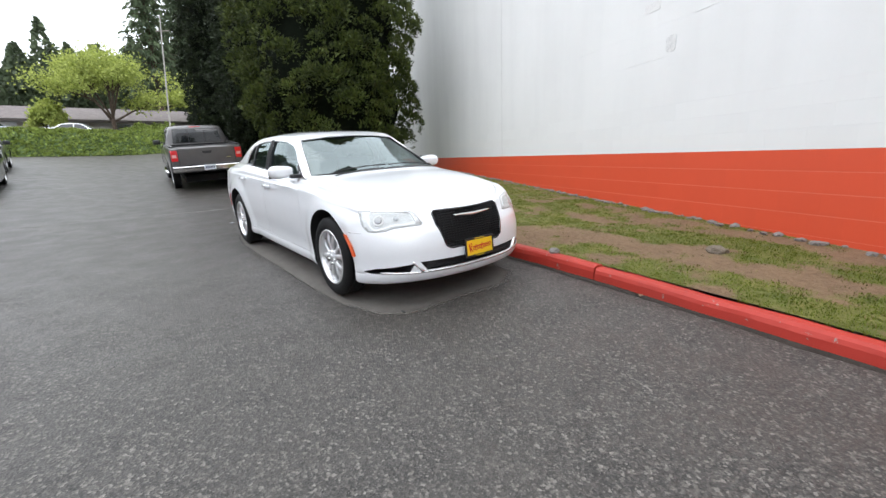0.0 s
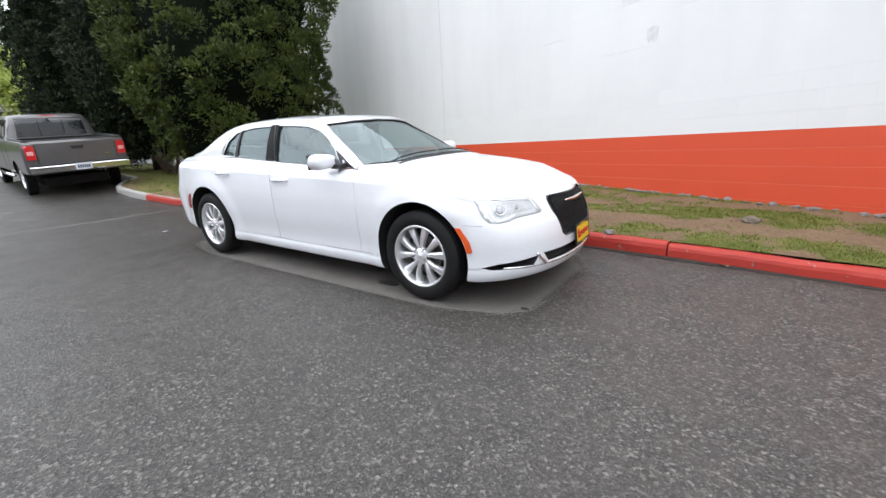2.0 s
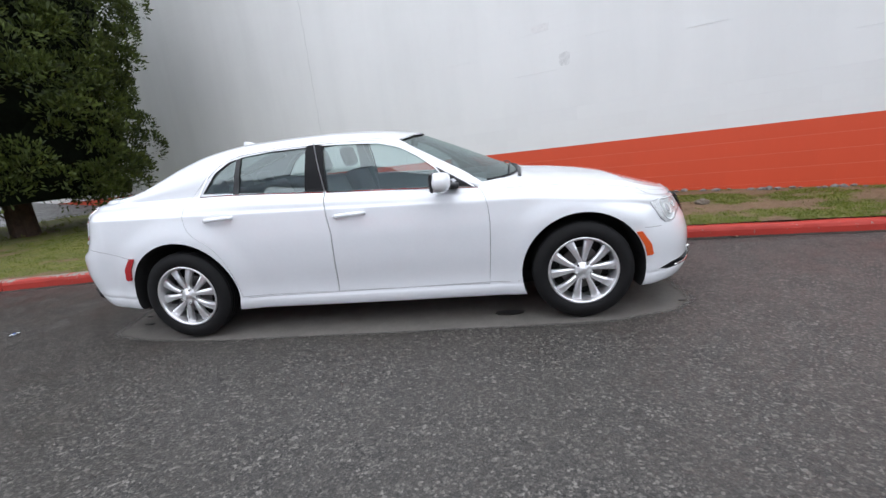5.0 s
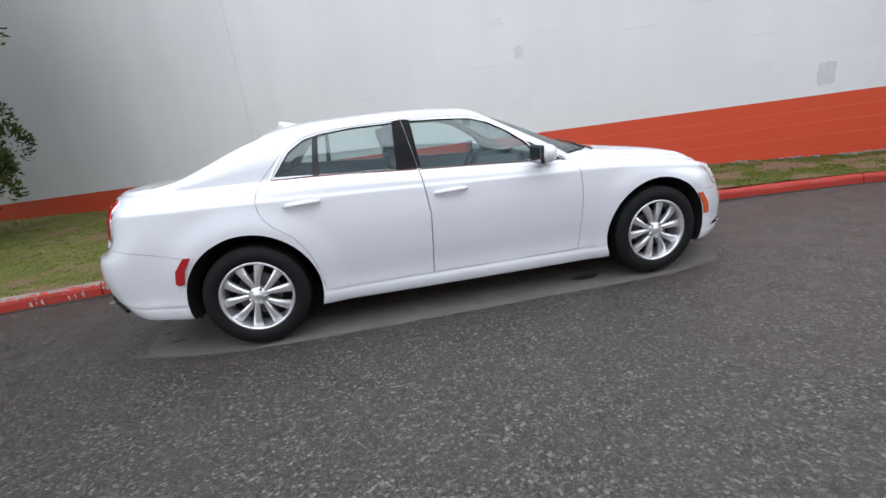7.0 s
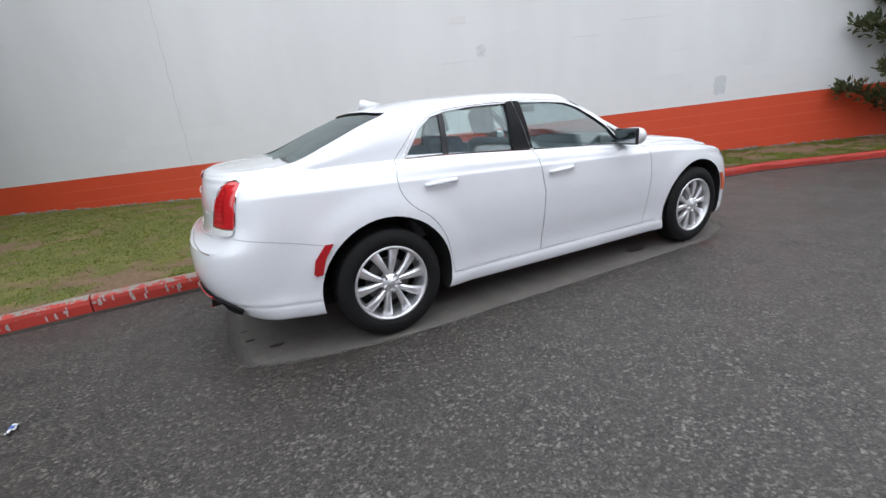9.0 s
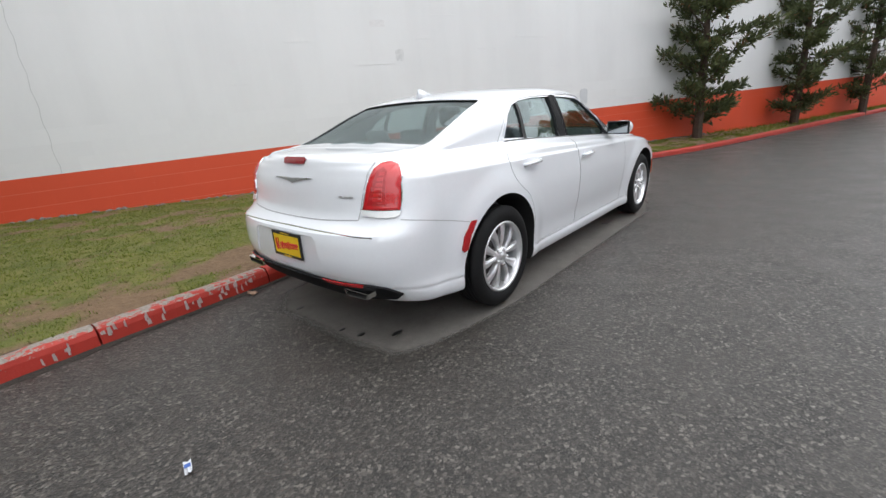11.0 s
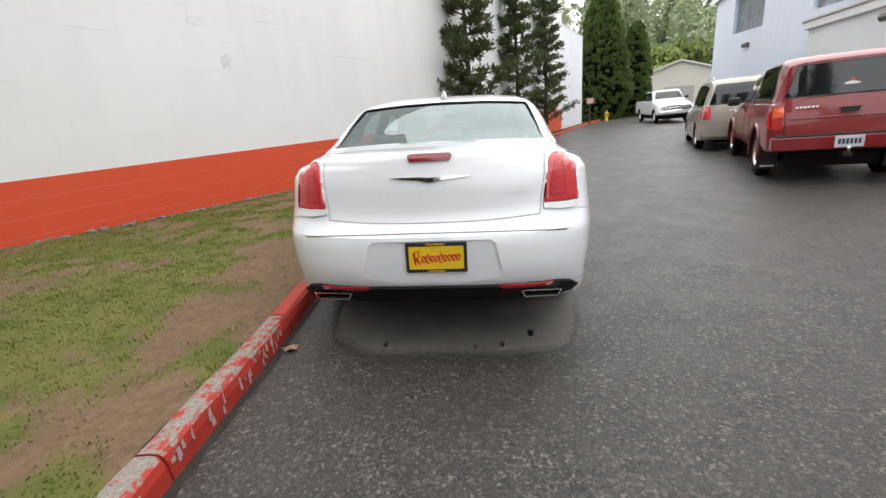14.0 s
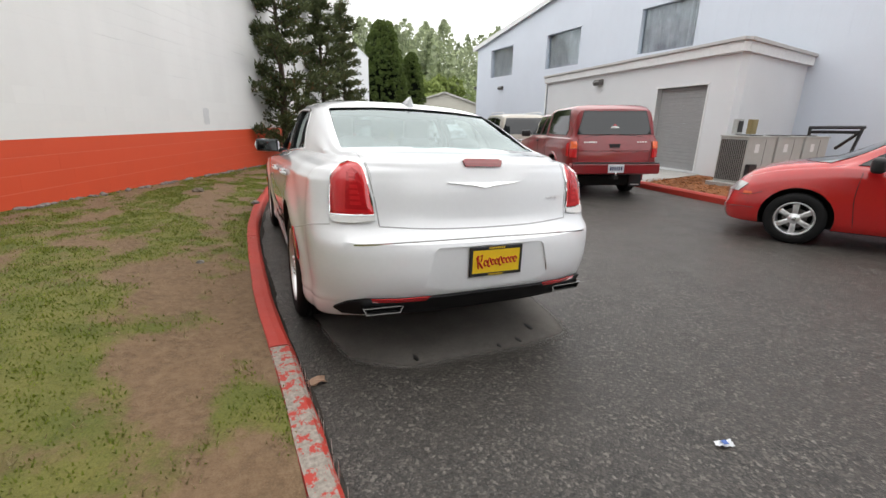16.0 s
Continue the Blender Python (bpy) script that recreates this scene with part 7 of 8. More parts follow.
for x0, x1 in WINDOWS:
    w = tagged(new("window"), "high window with drawn grey curtains")
    w.parent = works
    part("pane", box(x0 + 0.05, x1 - 0.05, -14.36, -14.35, 4.2, 5.9), glass_mat("works_glass", (0.9, 0.92, 0.94), 0.9, 0.05), w)
    b = bmesh.new()
    n = 40
    cols = []
    for i in range(n + 1):
        x = x0 + 0.05 + (x1 - x0 - 0.1) * i / n
        y = -14.5 + 0.05 * math.sin(i * 1.9) + 0.02 * math.sin(i * 0.7)
        cols.append((b.verts.new((x, y, 4.2)), b.verts.new((x, y, 5.9))))
    for p, q in zip(cols, cols[1:]):
        b.faces.new((p[0], q[0], q[1], p[1]))
    part("curtain", b, CURTAIN, w, "drawn grey curtain")
    part("backing", box(x0 - 0.1, x1 + 0.1, -14.75, -14.7, 4.0, 6.2), CURTAIN, w)
    for a, c, z0, z1 in ((x0 - 0.06, x0 + 0.05, 4.09, 6.01), (x1 - 0.05, x1 + 0.06, 4.09, 6.01), (x0 + 0.05, x1 - 0.05, 4.09, 4.2), (x0 + 0.05, x1 - 0.05, 5.9, 6.01)):
        part("frame", box(a, c, -14.4, -14.19, z0, z1), BLUE_SIDING, w)
opening = tagged(new("doorway"), "open doorway with stored goods inside")
opening.parent = works
# Black sheet added to stand in for the unlit room behind.
part("room_shade", box(14.9, 16.6, -16.4, -16.3, -0.2, 3.6), SHADE, opening)
for x, z, m in ((15.3, 0.0, BARK), (15.9, 0.0, plain("brass_goods", (0.35, 0.26, 0.09), 0.5))):
    part("stored_goods", box(x - 0.25, x + 0.25, -15.4, -15.0, z, 2.4, 0.03), m, opening)
part("door_frame", box(16.4, 16.5, -14.3, -14.16, 0, 3.6), TRIM, opening)
part("door_frame", box(14.95, 15.05, -14.3, -14.16, 0, 3.6), TRIM, opening)
part("door_head", box(15.05, 16.4, -14.3, -14.16, 3.5, 3.6), TRIM, opening)

ANNEX_A, ANNEX_B = Vector((3.04, -10.06, 0)), Vector((13.0, -11.75, 0))
au = (ANNEX_B - ANNEX_A).normalized()
annex = tagged(new("annex"), "low grey flat-roofed annex with white cornice", "building")
annex.matrix_world = Matrix.Translation(ANNEX_A) @ Matrix((au, Vector((-au.y, au.x, 0)), Vector((0, 0, 1)))).transposed().to_4x4()
AL = (ANNEX_B - ANNEX_A).length
wall_b = boolean(box(0, AL, -0.25, 0, -0.6, 3.1), box(0.86, 2.74, -1, 1, 0.12, 2.42), "DIFFERENCE", [ANNEX_WALL])
part("front_wall", wall_b, ANNEX_WALL, annex)
part("side_wall", prism([(0, -0.25), (0.25, -0.25), (1.69, -3.96), (1.44, -3.96)], "Z", -0.6, 3.1), ANNEX_WALL, annex)
part("side_wall", box(AL - 0.25, AL, -2.6, -0.25, -0.6, 3.1), ANNEX_WALL, annex)
part("roof", prism([(-0.10, -0.1), (AL + 0.1, -0.1), (AL + 0.1, -2.7), (1.40, -4.0)], "Z", 3.2, 3.3), plain("roof_felt", (0.2, 0.2, 0.2), 0.9), annex)
part("cornice", box(-0.14, AL + 0.12, -0.05, 0.14, 3.1, 3.34, 0.015), TRIM, annex, "white cornice")
part("cornice_cap", box(-0.18, AL + 0.15, -0.05, 0.20, 3.34, 3.42, 0.012), plain("cap_grey", (0.5, 0.49, 0.48), 0.5), annex)
part("cornice", prism([(-0.14, -0.05), (0.02, -0.05), (1.46, -4.0), (1.30, -4.0)], "Z", 3.1, 3.34), TRIM, annex, "white cornice")
part("cornice_cap", prism([(-0.20, -0.05), (0.02, -0.05), (1.46, -4.0), (1.24, -4.0)], "Z", 3.34, 3.42), plain("cap_grey", (0.5, 0.49, 0.48), 0.5), annex)
rd = tagged(new("roller_door"), "grey ribbed roller door, shut")
rd.parent = annex
for k in range(23):
    part("slat", box(0.86, 2.74, -0.17, -0.14, 0.12 + k * 0.1, 0.12 + k * 0.1 + 0.098, 0.004, segments=1), ROLLER, rd)
for a, c, z0, z1 in ((0.81, 0.86, 0.1, 2.47), (2.74, 2.79, 0.1, 2.47), (0.86, 2.74, 2.42, 2.47)):
    part("jamb", box(a, c, -0.2, 0.02, z0, z1), TRIM, rd)


def wall_lamp(m, label):
    lamp = tagged(new("wall_lamp"), label, "lamp", group="wall lamps")
    lamp.matrix_world = m
    part("housing", prism([(-0.02, -0.10), (0.16, -0.12), (0.22, -0.02), (0.16, 0.08), (-0.02, 0.10)], "X", -0.19, 0.19), LAMP_GREY, lamp)
    part("lens", prism([(0.02, -0.125), (0.15, -0.14), (0.16, -0.115), (0.02, -0.098)], "X", -0.16, 0.16), plain("lamp_lens", (0.5, 0.5, 0.48), 0.2), lamp, "pale lens")


wall_lamp(annex.matrix_world @ pose(5.9, 0.0, 2.85), "brown wall-pack lamp on the annex wall")
wall_lamp(pose(21.3, -14.2, 3.5), "brown wall-pack lamp on the blue siding")
wall_lamp(pose(24.9, -14.3, 3.7, 0, 0, -90), "brown wall-pack lamp at the building corner")

# ---- kerbed bed, walkway and air-conditioning plant ----
bed_line = [(-9.0, -8.9), (-4.6, -8.3), (-2.2, -7.45), (-0.4, -6.85), (0.3, -6.62), (3.0, -7.15), (8.0, -9.15), (13.6, -11.6)]


def bed_slab(name, pts, top, mat, label, kind="structure", cat=""):
    b = bmesh.new()
    up = [b.verts.new((x, y, height(x, y) + top)) for x, y in pts]
    dn = [b.verts.new((x, y, height(x, y) - 0.3)) for x, y in pts]
    b.faces.new(up)
    for i in range(len(pts)):
        j = (i + 1) % len(pts)
        b.faces.new((up[i], dn[i], dn[j], up[j]))
    bmesh.ops.triangulate(b, faces=[f for f in b.faces if len(f.verts) > 4])
    bmesh.ops.recalc_face_normals(b, faces=b.faces)
    return tagged(link_mesh(name, b, mat, label=label, kind=kind), category=cat)


bed_slab("mulch_bed", [(-9.0, -9.05), (-4.6, -8.45), (-2.2, -7.6), (-0.4, -7.0), (0.3, -6.78), (2.95, -7.3), (3.6, -10.1), (2.1, -9.88), (1.9, -14.2), (-9, -14.2)], 0.10, MULCH, "bed of orange bark mulch", cat="mulch")
bed_slab("walkway", [(2.95, -7.31), (8.0, -9.31), (13.6, -11.76), (15, -14.2), (12.6, -14.2), (12.9, -11.7), (3.61, -10.12)], 0.115, CONCRETE, "pale concrete walkway by the annex", cat="walkway")
kerb_b = tagged(new("bed_kerb"), "red-painted kerb round the mulch bed", "kerb", kind="structure")
for (xa, ya), (xb, yb) in zip(bed_line, bed_line[1:]):
    d = Vector((xb - xa, yb - ya, 0)).normalized()
    s = Vector((d.y, -d.x, 0))
    b = bmesh.new()
    n, rws = 8, []
    for i in range(n + 1):
        p = Vector((xa + (xb - xa) * i / n, ya + (yb - ya) * i / n, 0))
        p.z = height(p.x, p.y)
        rws.append([b.verts.new(p + s * u + Vector((0, 0, z))) for u, z in ((0, -0.1), (0.01, 0.10), (0.04, 0.135), (0.14, 0.135), (0.16, 0.10), (0.16, -0.1))])
    for p, q in zip(rws, rws[1:]):
        for k in range(5):
            b.faces.new((p[k], q[k], q[k + 1], p[k + 1]))
    b.faces.new(rws[0])
    b.faces.new(rws[-1])
    bmesh.ops.recalc_face_normals(b, faces=b.faces)
    part("kerb_section", b, KERB_RED, kerb_b)


def chips():
    rng = random.Random(31)
    V, F = [], []
    for _ in range(5000):
        x, y = rng.uniform(-4, 3.3), rng.uniform(-9.8, -6.2)
        if y > -6.78 - 0.16 * x - 0.1 - (0.42 * max(0, 0.3 - x)) or (x > 1.9 and y < -9.8):
            continue
        p = Vector((x, y, height(x, y) + 0.102))
        a, l, w = rng.uniform(0, 6.28), rng.uniform(0.02, 0.06), rng.uniform(0.008, 0.02)
        u, s = Vector((math.cos(a), math.sin(a), rng.uniform(-0.3, 0.5))) * l, Vector((-math.sin(a), math.cos(a), rng.uniform(-0.4, 0.4))) * w
        k = len(V)
        V += [p - u - s, p + u - s, p + u + s + Vector((0, 0, 0.012)), p - u + s + Vector((0, 0, 0.012))]
        F.append((k, k + 1, k + 2, k + 3))
    tagged(from_lists("bark_chips", V, F, leaf_mat("bark_chip", (0.13, 0.045, 0.015), (0.36, 0.15, 0.055)), label="loose orange bark chips on the bed", kind="stuff"), category="mulch")


chips()
PAD = height(1.5, -10) + 0.10
tagged(link_mesh("equipment_pad", box(1.2, 2.2, -11.9, -8.4, PAD - 0.2, PAD + 0.06, 0.01), CONCRETE, label="concrete pad under the cooling units", kind="structure"), category="pad")
AC_SHELL = plain("beige_grey_metal", (0.42, 0.43, 0.41), 0.5, vary=0.05)


def cooling_unit(m, louvred, label):
    u = tagged(new("cooling_unit"), label, "air conditioner", group="cooling units")
    u.matrix_world = m
    part("case", box(0, 0.62, -0.95, 0, 0, 0.98, 0.012), AC_SHELL, u)
    part("lid", box(-0.015, 0.635, -0.965, 0.015, 0.98, 1.01, 0.006), AC_SHELL, u)
    part("fan_guard", tube([(0.31 + 0.24 * math.cos(a), -0.48 + 0.24 * math.sin(a), 1.018) for a in np.linspace(0, 6.283, 24, endpoint=False)], 0.012, 5, True), BLACK, u)
    part("panel_gap", box(-0.003, 0.0, -0.60, -0.592, 0.05, 0.94), SHADE, u)
    part("data_label", box(-0.003, -0.0005, -0.40, -0.26, 0.66, 0.84), TRIM, u, "pale rating label")
    if louvred:
        part("coil", box(0.03, 0.59, 0.0, 0.004, 0.05, 0.93), SHADE, u)
        for k in range(13):
            part("louvre", box(0.045 + k * 0.042, 0.062 + k * 0.042, 0.002, 0.02, 0.05, 0.93), plain("louvre_grey", (0.22, 0.22, 0.21), 0.5), u)
        part("service_box", box(-0.10, -0.002, -0.30, -0.05, 0.05, 0.42, 0.01), BLACK, u, "black service box")
    return u


for k in range(3):
    cooling_unit(pose(1.55, -8.60 - k * 1.02, PAD + 0.06), k == 0, "beige louvred cooling unit on a pad" if k == 0 else "beige cooling unit on a pad")
for y, m in ((-8.95, BLACK), (-9.45, plain("brass_box", (0.30, 0.24, 0.12), 0.5, metal=0.5))):
    bx = tagged(new("switch_box"), "small electrical box above the cooling units", "electrical box", group="switch boxes")
    part("case", box(2.02, 2.12, y - 0.11, y + 0.11, PAD + 1.10, PAD + 1.42, 0.01), AC_SHELL if m is BLACK else m, bx)
    part("cover", box(2.005, 2.018, y - 0.08, y + 0.08, PAD + 1.14, PAD + 1.38, 0.004), m, bx)
    part("conduit", tube([(2.08, y, PAD + 0.05), (2.08, y, PAD + 1.1)], 0.022, 6), AC_SHELL, bx)
rack = tagged(new("steel_rack"), "black steel bracket frame by the wall", "rack")
for pts in ([(2.75, -13.0, 1.37), (1.53, -13.0, 1.40)], [(2.72, -13.0, 1.26), (1.62, -13.0, 1.28)], [(1.58, -13.0, 1.38), (1.68, -13.0, 0.80), (1.70, -13.0, 0.20)], [(2.72, -13.0, 1.36), (2.70, -13.0, 0.20)], [(1.60, -13.0, 1.30), (2.05, -13.0, 0.85)]):
    part("bar", tube(pts, 0.04, 4), BLACK, rack)

# ---- buildings further off ----
shed = tagged(new("far_shed"), "beige gabled shed far down the lane", "building")
shed.matrix_world = pose(58, -25.5, -0.6, 0, 0, -18)
BEIGE = siding_mat("beige_siding", (0.55, 0.53, 0.46))
part("wall", prism([(-5, 0), (5, 0), (5, 4.0), (0, 5.6), (-5, 4.0)], "X", -6, 6), BEIGE, shed)
for s in (-1, 1):
    part("roof", prism([(0, 5.6), (0, 5.8), (s * 5.4, 4.1), (s * 5.4, 3.9)], "X", -6.4, 6.4), plain("shed_roof", (0.5, 0.49, 0.46), 0.6), shed)
part("shed_door", box(-6.04, -6.0, -1.6, 1.6, 0, 2.8), plain("shed_door_paint", (0.34, 0.33, 0.30), 0.5), shed)

house = tagged(new("house"), "long low house with grey shingled roof", "house")
house.matrix_world = pose(-53, -8, 3.2, 0, 0, 4)
HOUSE_WALL, SHINGLE = siding_mat("cream_siding", (0.50, 0.47, 0.42)), plain("grey_shingle", (0.15, 0.13, 0.125), 0.9, vary=0.2, scale=2)
part("wall", prism([(-4, 0), (4, 0), (4, 2.5), (-4, 2.5)], "Y", -34, 30), HOUSE_WALL, house)
for s in (-1, 1):
    part("roof", prism([(0, 3.85), (0, 4.05), (s * 5.0, 2.5), (s * 5.0, 2.3)], "Y", -35, 31), SHINGLE, house, "grey shingled roof")
part("fascia", box(5.0, 5.05, -35, 31, 2.26, 2.5), plain("dark_fascia", (0.06, 0.05, 0.045), 0.7), house)
for y0, y1, m, nm in ((-3.4, -0.4, TRIM, "garage_door"), (1.5, 4.6, TRIM, "garage_door"), (-8.2, -5.6, plain("orange_fence_wood", (0.36, 0.17, 0.06), 0.8, vary=0.2), "wood_panel"), (6.6, 8.0, PANE_GREY, "window"), (-14, -10.5, PANE_GREY, "window"), (11, 12.2, plain("tan_door", (0.35, 0.22, 0.12), 0.6), "door"), (14, 16.5, PANE_GREY, "window")):
    p = part(nm, box(4.0, 4.06, y0, y1, 0.0 if nm != "window" else 0.9, 2.15), m, house)
    for a, c, z0, z1 in ((y0 - 0.1, y0, 0, 2.25), (y1, y1 + 0.1, 0, 2.25), (y0, y1, 2.15, 2.25)):
        part("casing", box(4.0, 4.09, a, c, z0, z1), TRIM, p)
bed_slab("upper_lot", [(-33.4, -40), (-33.4, 26), (-48, 26), (-48, -40)], 0.72, ASPHALT, "upper asphalt lot behind the ivy bank", cat="asphalt")

# ---- street furniture ----
sign = tagged(new("sign_post"), "small weathered notice on a brown post", "sign")
sp = Vector((30.5, -8.35, height(30.5, -8.35)))
part("post", box(sp.x - 0.05, sp.x + 0.05, sp.y - 0.05, sp.y + 0.05, sp.z, sp.z + 1.9, 0.006), BARK, sign)
part("board", moved(box(-0.02, 0.02, -0.26, 0.26, -0.20, 0.20, 0.006), Matrix.Translation(sp + Vector((-0.08, 0, 1.72)))), plain("sign_orange", (0.62, 0.30, 0.22), 0.6), sign, "faded red-white board")
for k in range(3):
    part("text_bar", moved(box(-0.004, 0.004, -0.18, 0.18, -0.022, 0.022), Matrix.Translation(sp + Vector((-0.104, 0, 1.82 - 0.1 * k)))), WHITE_MARK, sign)
hydrant = tagged(new("fire_hydrant"), "yellow fire hydrant beside the kerb", "hydrant")
hydrant.matrix_world = Matrix.Translation((33.5, -10.4, height(33.5, -10.4)))
HY = plain("hydrant_yellow", (0.62, 0.42, 0.03), 0.5)
part("barrel", lathe([(0, 0), (0.17, 0), (0.17, 0.05), (0.11, 0.07), (0.11, 0.55), (0.15, 0.57), (0.15, 0.62), (0.12, 0.70), (0.05, 0.76), (0.04, 0.82), (0, 0.82)], 18, "Z"), HY, hydrant, smooth=True)
for y in (-1, 1):
    part("outlet", tube([(0, y * 0.09, 0.45), (0, y * 0.19, 0.45)], 0.06, 10), HY, hydrant)
pole = tagged(new("utility_pole"), "leaning grey wooden utility pole", "pole")
part("shaft", tube([(-40, 2.5, 2.4), (-40, 2.75, 7.0), (-40, 3.16, 13.5)], 0.14, 10, taper=[0.5, 0.42, 0.3]), plain("grey_wood", (0.34, 0.32, 0.30), 0.9, vary=0.2), pole)
part("crossarm", tube([(-40, 2.7, 12.2), (-40, 3.7, 12.35)], 0.04, 6), plain("grey_wood", (0.26, 0.23, 0.20), 0.9, vary=0.2), pole)

# ---- litter on the ground ----
wrapper = tagged(new("wrapper"), "crumpled white and blue wrapper on asphalt", "litter")
wp = Vector((-3.55, -0.65, 0))
wp.z = height(wp.x, wp.y)
b = bmesh.new()
bmesh.ops.create_grid(b, x_segments=6, y_segments=4, size=1)
rng_w = random.Random(2)
for v in b.verts:
    v.co = Vector((v.co.x * 0.04, v.co.y * 0.015, 0.008 + rng_w.uniform(0, 0.014)))
bmesh.ops.solidify(b, geom=b.faces, thickness=0.001)
part("foil", moved(b, Matrix.Translation(wp) @ pose(0, 0, 0, 0, 0, 75)), plain("wrapper_white", (0.7, 0.72, 0.75), 0.3), wrapper)
part("print", moved(box(-0.012, 0.012, -0.012, 0.012, 0.02, 0.0215), Matrix.Translation(wp) @ pose(0, 0, 0, 0, 0, 75)), plain("wrapper_blue", (0.05, 0.12, 0.4), 0.3), wrapper)


def rock(name, x, y, r, label, mat=RUBBLE, flat=0.6, z=None):
    b = bmesh.new()
    bmesh.ops.create_icosphere(b, subdivisions=3, radius=r)
    for v in b.verts:
        v.co *= 1 + 0.35 * noise.noise(v.co * (1.6 / r) + Vector((x, y, 0)))
        v.co.z *= flat
    ob = link_mesh(name, b, mat, label=label)
    u = (y - float(kerb_line(x)) - 0.15) / (wall_y(x) + 0.05 - float(kerb_line(x)) - 0.15)
    ob.location = (x, y, (verge_point(x, u).z if z is None else z) + r * flat * 0.25)
    return tagged(ob, category="stone", group="stones in the verge")


rock("stone", 3.59, 1.97, 0.085, "brown-grey stone half sunk in the grass", plain("brown_stone", (0.16, 0.13, 0.10), 0.9, vary=0.2, scale=10, bumps=0.5))
rock("stone", 2.42, 1.12, 0.055, "small dark stone lying on the kerb", z=height(2.42, 1.12) + 0.14)
rock("stone", -0.64, 1.56, 0.03, "small pale stone on bare soil")
for k, (x, y, s) in enumerate(((-2.41, 0.34, 0.022), (-2.40, -0.36, 0.02), (-2.25, -0.54, 0.03), (1.0, -0.68, 0.075), (-2.43, -0.20, 0.016), (2.30, -0.62, 0.022))):
    pts = [(x + s * (1 + 0.4 * noise.noise((math.cos(a) * 2, math.sin(a) * 2, k))) * math.cos(a) * 1.5, y + s * 0.6 * (1 + 0.4 * noise.noise((math.cos(a), math.sin(a), k + 9))) * math.sin(a)) for a in np.linspace(0, 6.283, 18, endpoint=False)]
    b = prism(pts, "Z", 0, 0.0035)
    for v in b.verts:
        v.co.z += height(v.co.x, v.co.y) + (0.0045 if v.co.z > 0.001 else 0.001)
    tagged(link_mesh("oil_stain", b, plain("oil_black", (0.012, 0.012, 0.012), 0.4), label="small dark oil drip on the asphalt", kind="structure"), category="stain")
leafr = random.Random(17)
for x, y in ((3.44, 0.92), (-2.5, 0.9)):
    b = bmesh.new()
    vs = [b.verts.new((0.04 * math.cos(a) * (1 + 0.5 * (i % 2)), 0.03 * math.sin(a) * (1 + 0.5 * (i % 2)), 0.006 + 0.008 * (i % 3))) for i, a in enumerate(np.linspace(0, 6.283, 10, endpoint=False))]
    b.faces.new(vs)
    bmesh.ops.solidify(b, geom=b.faces, thickness=0.001)
    ob = link_mesh("dead_leaf", b, plain("dead_leaf_brown", (0.34, 0.22, 0.15), 0.8), label="curled brown dead leaf in the gutter")
    ob.location, ob.rotation_euler = (x, y, height(x, y)), (0, 0, leafr.uniform(0, 6))
    tagged(ob, category="leaf", group="dead leaves")
# cracked seams and pale scuffs of the asphalt
SEAM_PALE = plain("pale_seam", (0.24, 0.235, 0.22), 0.9, vary=0.2, scale=5)
SEAMS = (
    (0.014, [(-5.3, -8), (-5.6, -4.0), (-5.85, -2.4), (-5.6, -0.4), (-5.4, 0.50)]),
    (0.010, [(-11.5, -2.6), (-10.2, -1.9), (-9.1, -2.1), (-8.2, -1.5)]),
    (0.008, [(-9.1, -2.1), (-8.4, -2.9), (-7.6, -3.1)]),
    (0.008, [(-8.2, -1.5), (-7.4, -1.8), (-6.9, -1.4)]),
    (0.009, [(-13.5, -4.5), (-12.0, -3.6), (-11.5, -2.6)]),
)
for k, (r, pts) in enumerate(SEAMS):
    line = smooth_open([np.array(p, float) for p in pts], 16)
    b = tube([(p[0] + 0.05 * noise.noise((p[0] * 3, p[1] * 3, k)), p[1] + 0.05 * noise.noise((p[0] * 3, p[1] * 3, k + 5)), height(p[0], p[1]) - r * 0.6) for p in line], r, 6)
    tagged(link_mesh("asphalt_crack", b, SEAM_PALE, label="pale filled crack across the asphalt", kind="structure"), category="crack")

# ---- plants ----
def leaf_arrays(centres, axes, length, width, rng, droop=0.0):
    """Kite-shaped leaves: one quad each, at centres, pointing along axes."""
    n = len(centres)
    C, A = np.array(centres), np.array(axes)
    A = A / np.maximum(np.linalg.norm(A, axis=1, keepdims=True), 1e-6)
    R = rng.normal(size=(n, 3))
    S = np.cross(A, R)
    S /= np.maximum(np.linalg.norm(S, axis=1, keepdims=True), 1e-6)
    L = length * rng.uniform(0.6, 1.3, (n, 1))
    W = width * rng.uniform(0.6, 1.3, (n, 1))
    base, tip, mid = C - A * L * 0.5, C + A * L * 0.5, C + A * L * 0.05
    tip[:, 2] -= droop * L[:, 0]
    V = np.stack([base, mid - S * W * 0.5, tip, mid + S * W * 0.5], 1).reshape(-1, 3)
    F = np.arange(4 * n).reshape(-1, 4)
    return V, F


def leaf_mesh(name, centres, axes, length, width, material, parent=None, seed=1, label="", kind="", droop=0.0):
    V, F = leaf_arrays(centres, axes, length, width, np.random.default_rng(seed), droop)
    me = bpy.data.meshes.new(name)
    me.vertices.add(len(V))
    me.vertices.foreach_set("co", V.astype(np.float32).ravel())
    me.loops.add(F.size)
    me.loops.foreach_set("vertex_index", F.ravel())
    me.polygons.add(len(F))
    me.polygons.foreach_set("loop_start", np.arange(0, F.size, 4))
    me.update(calc_edges=True)
    return link_data(name, me, material, parent, False, label, kind)


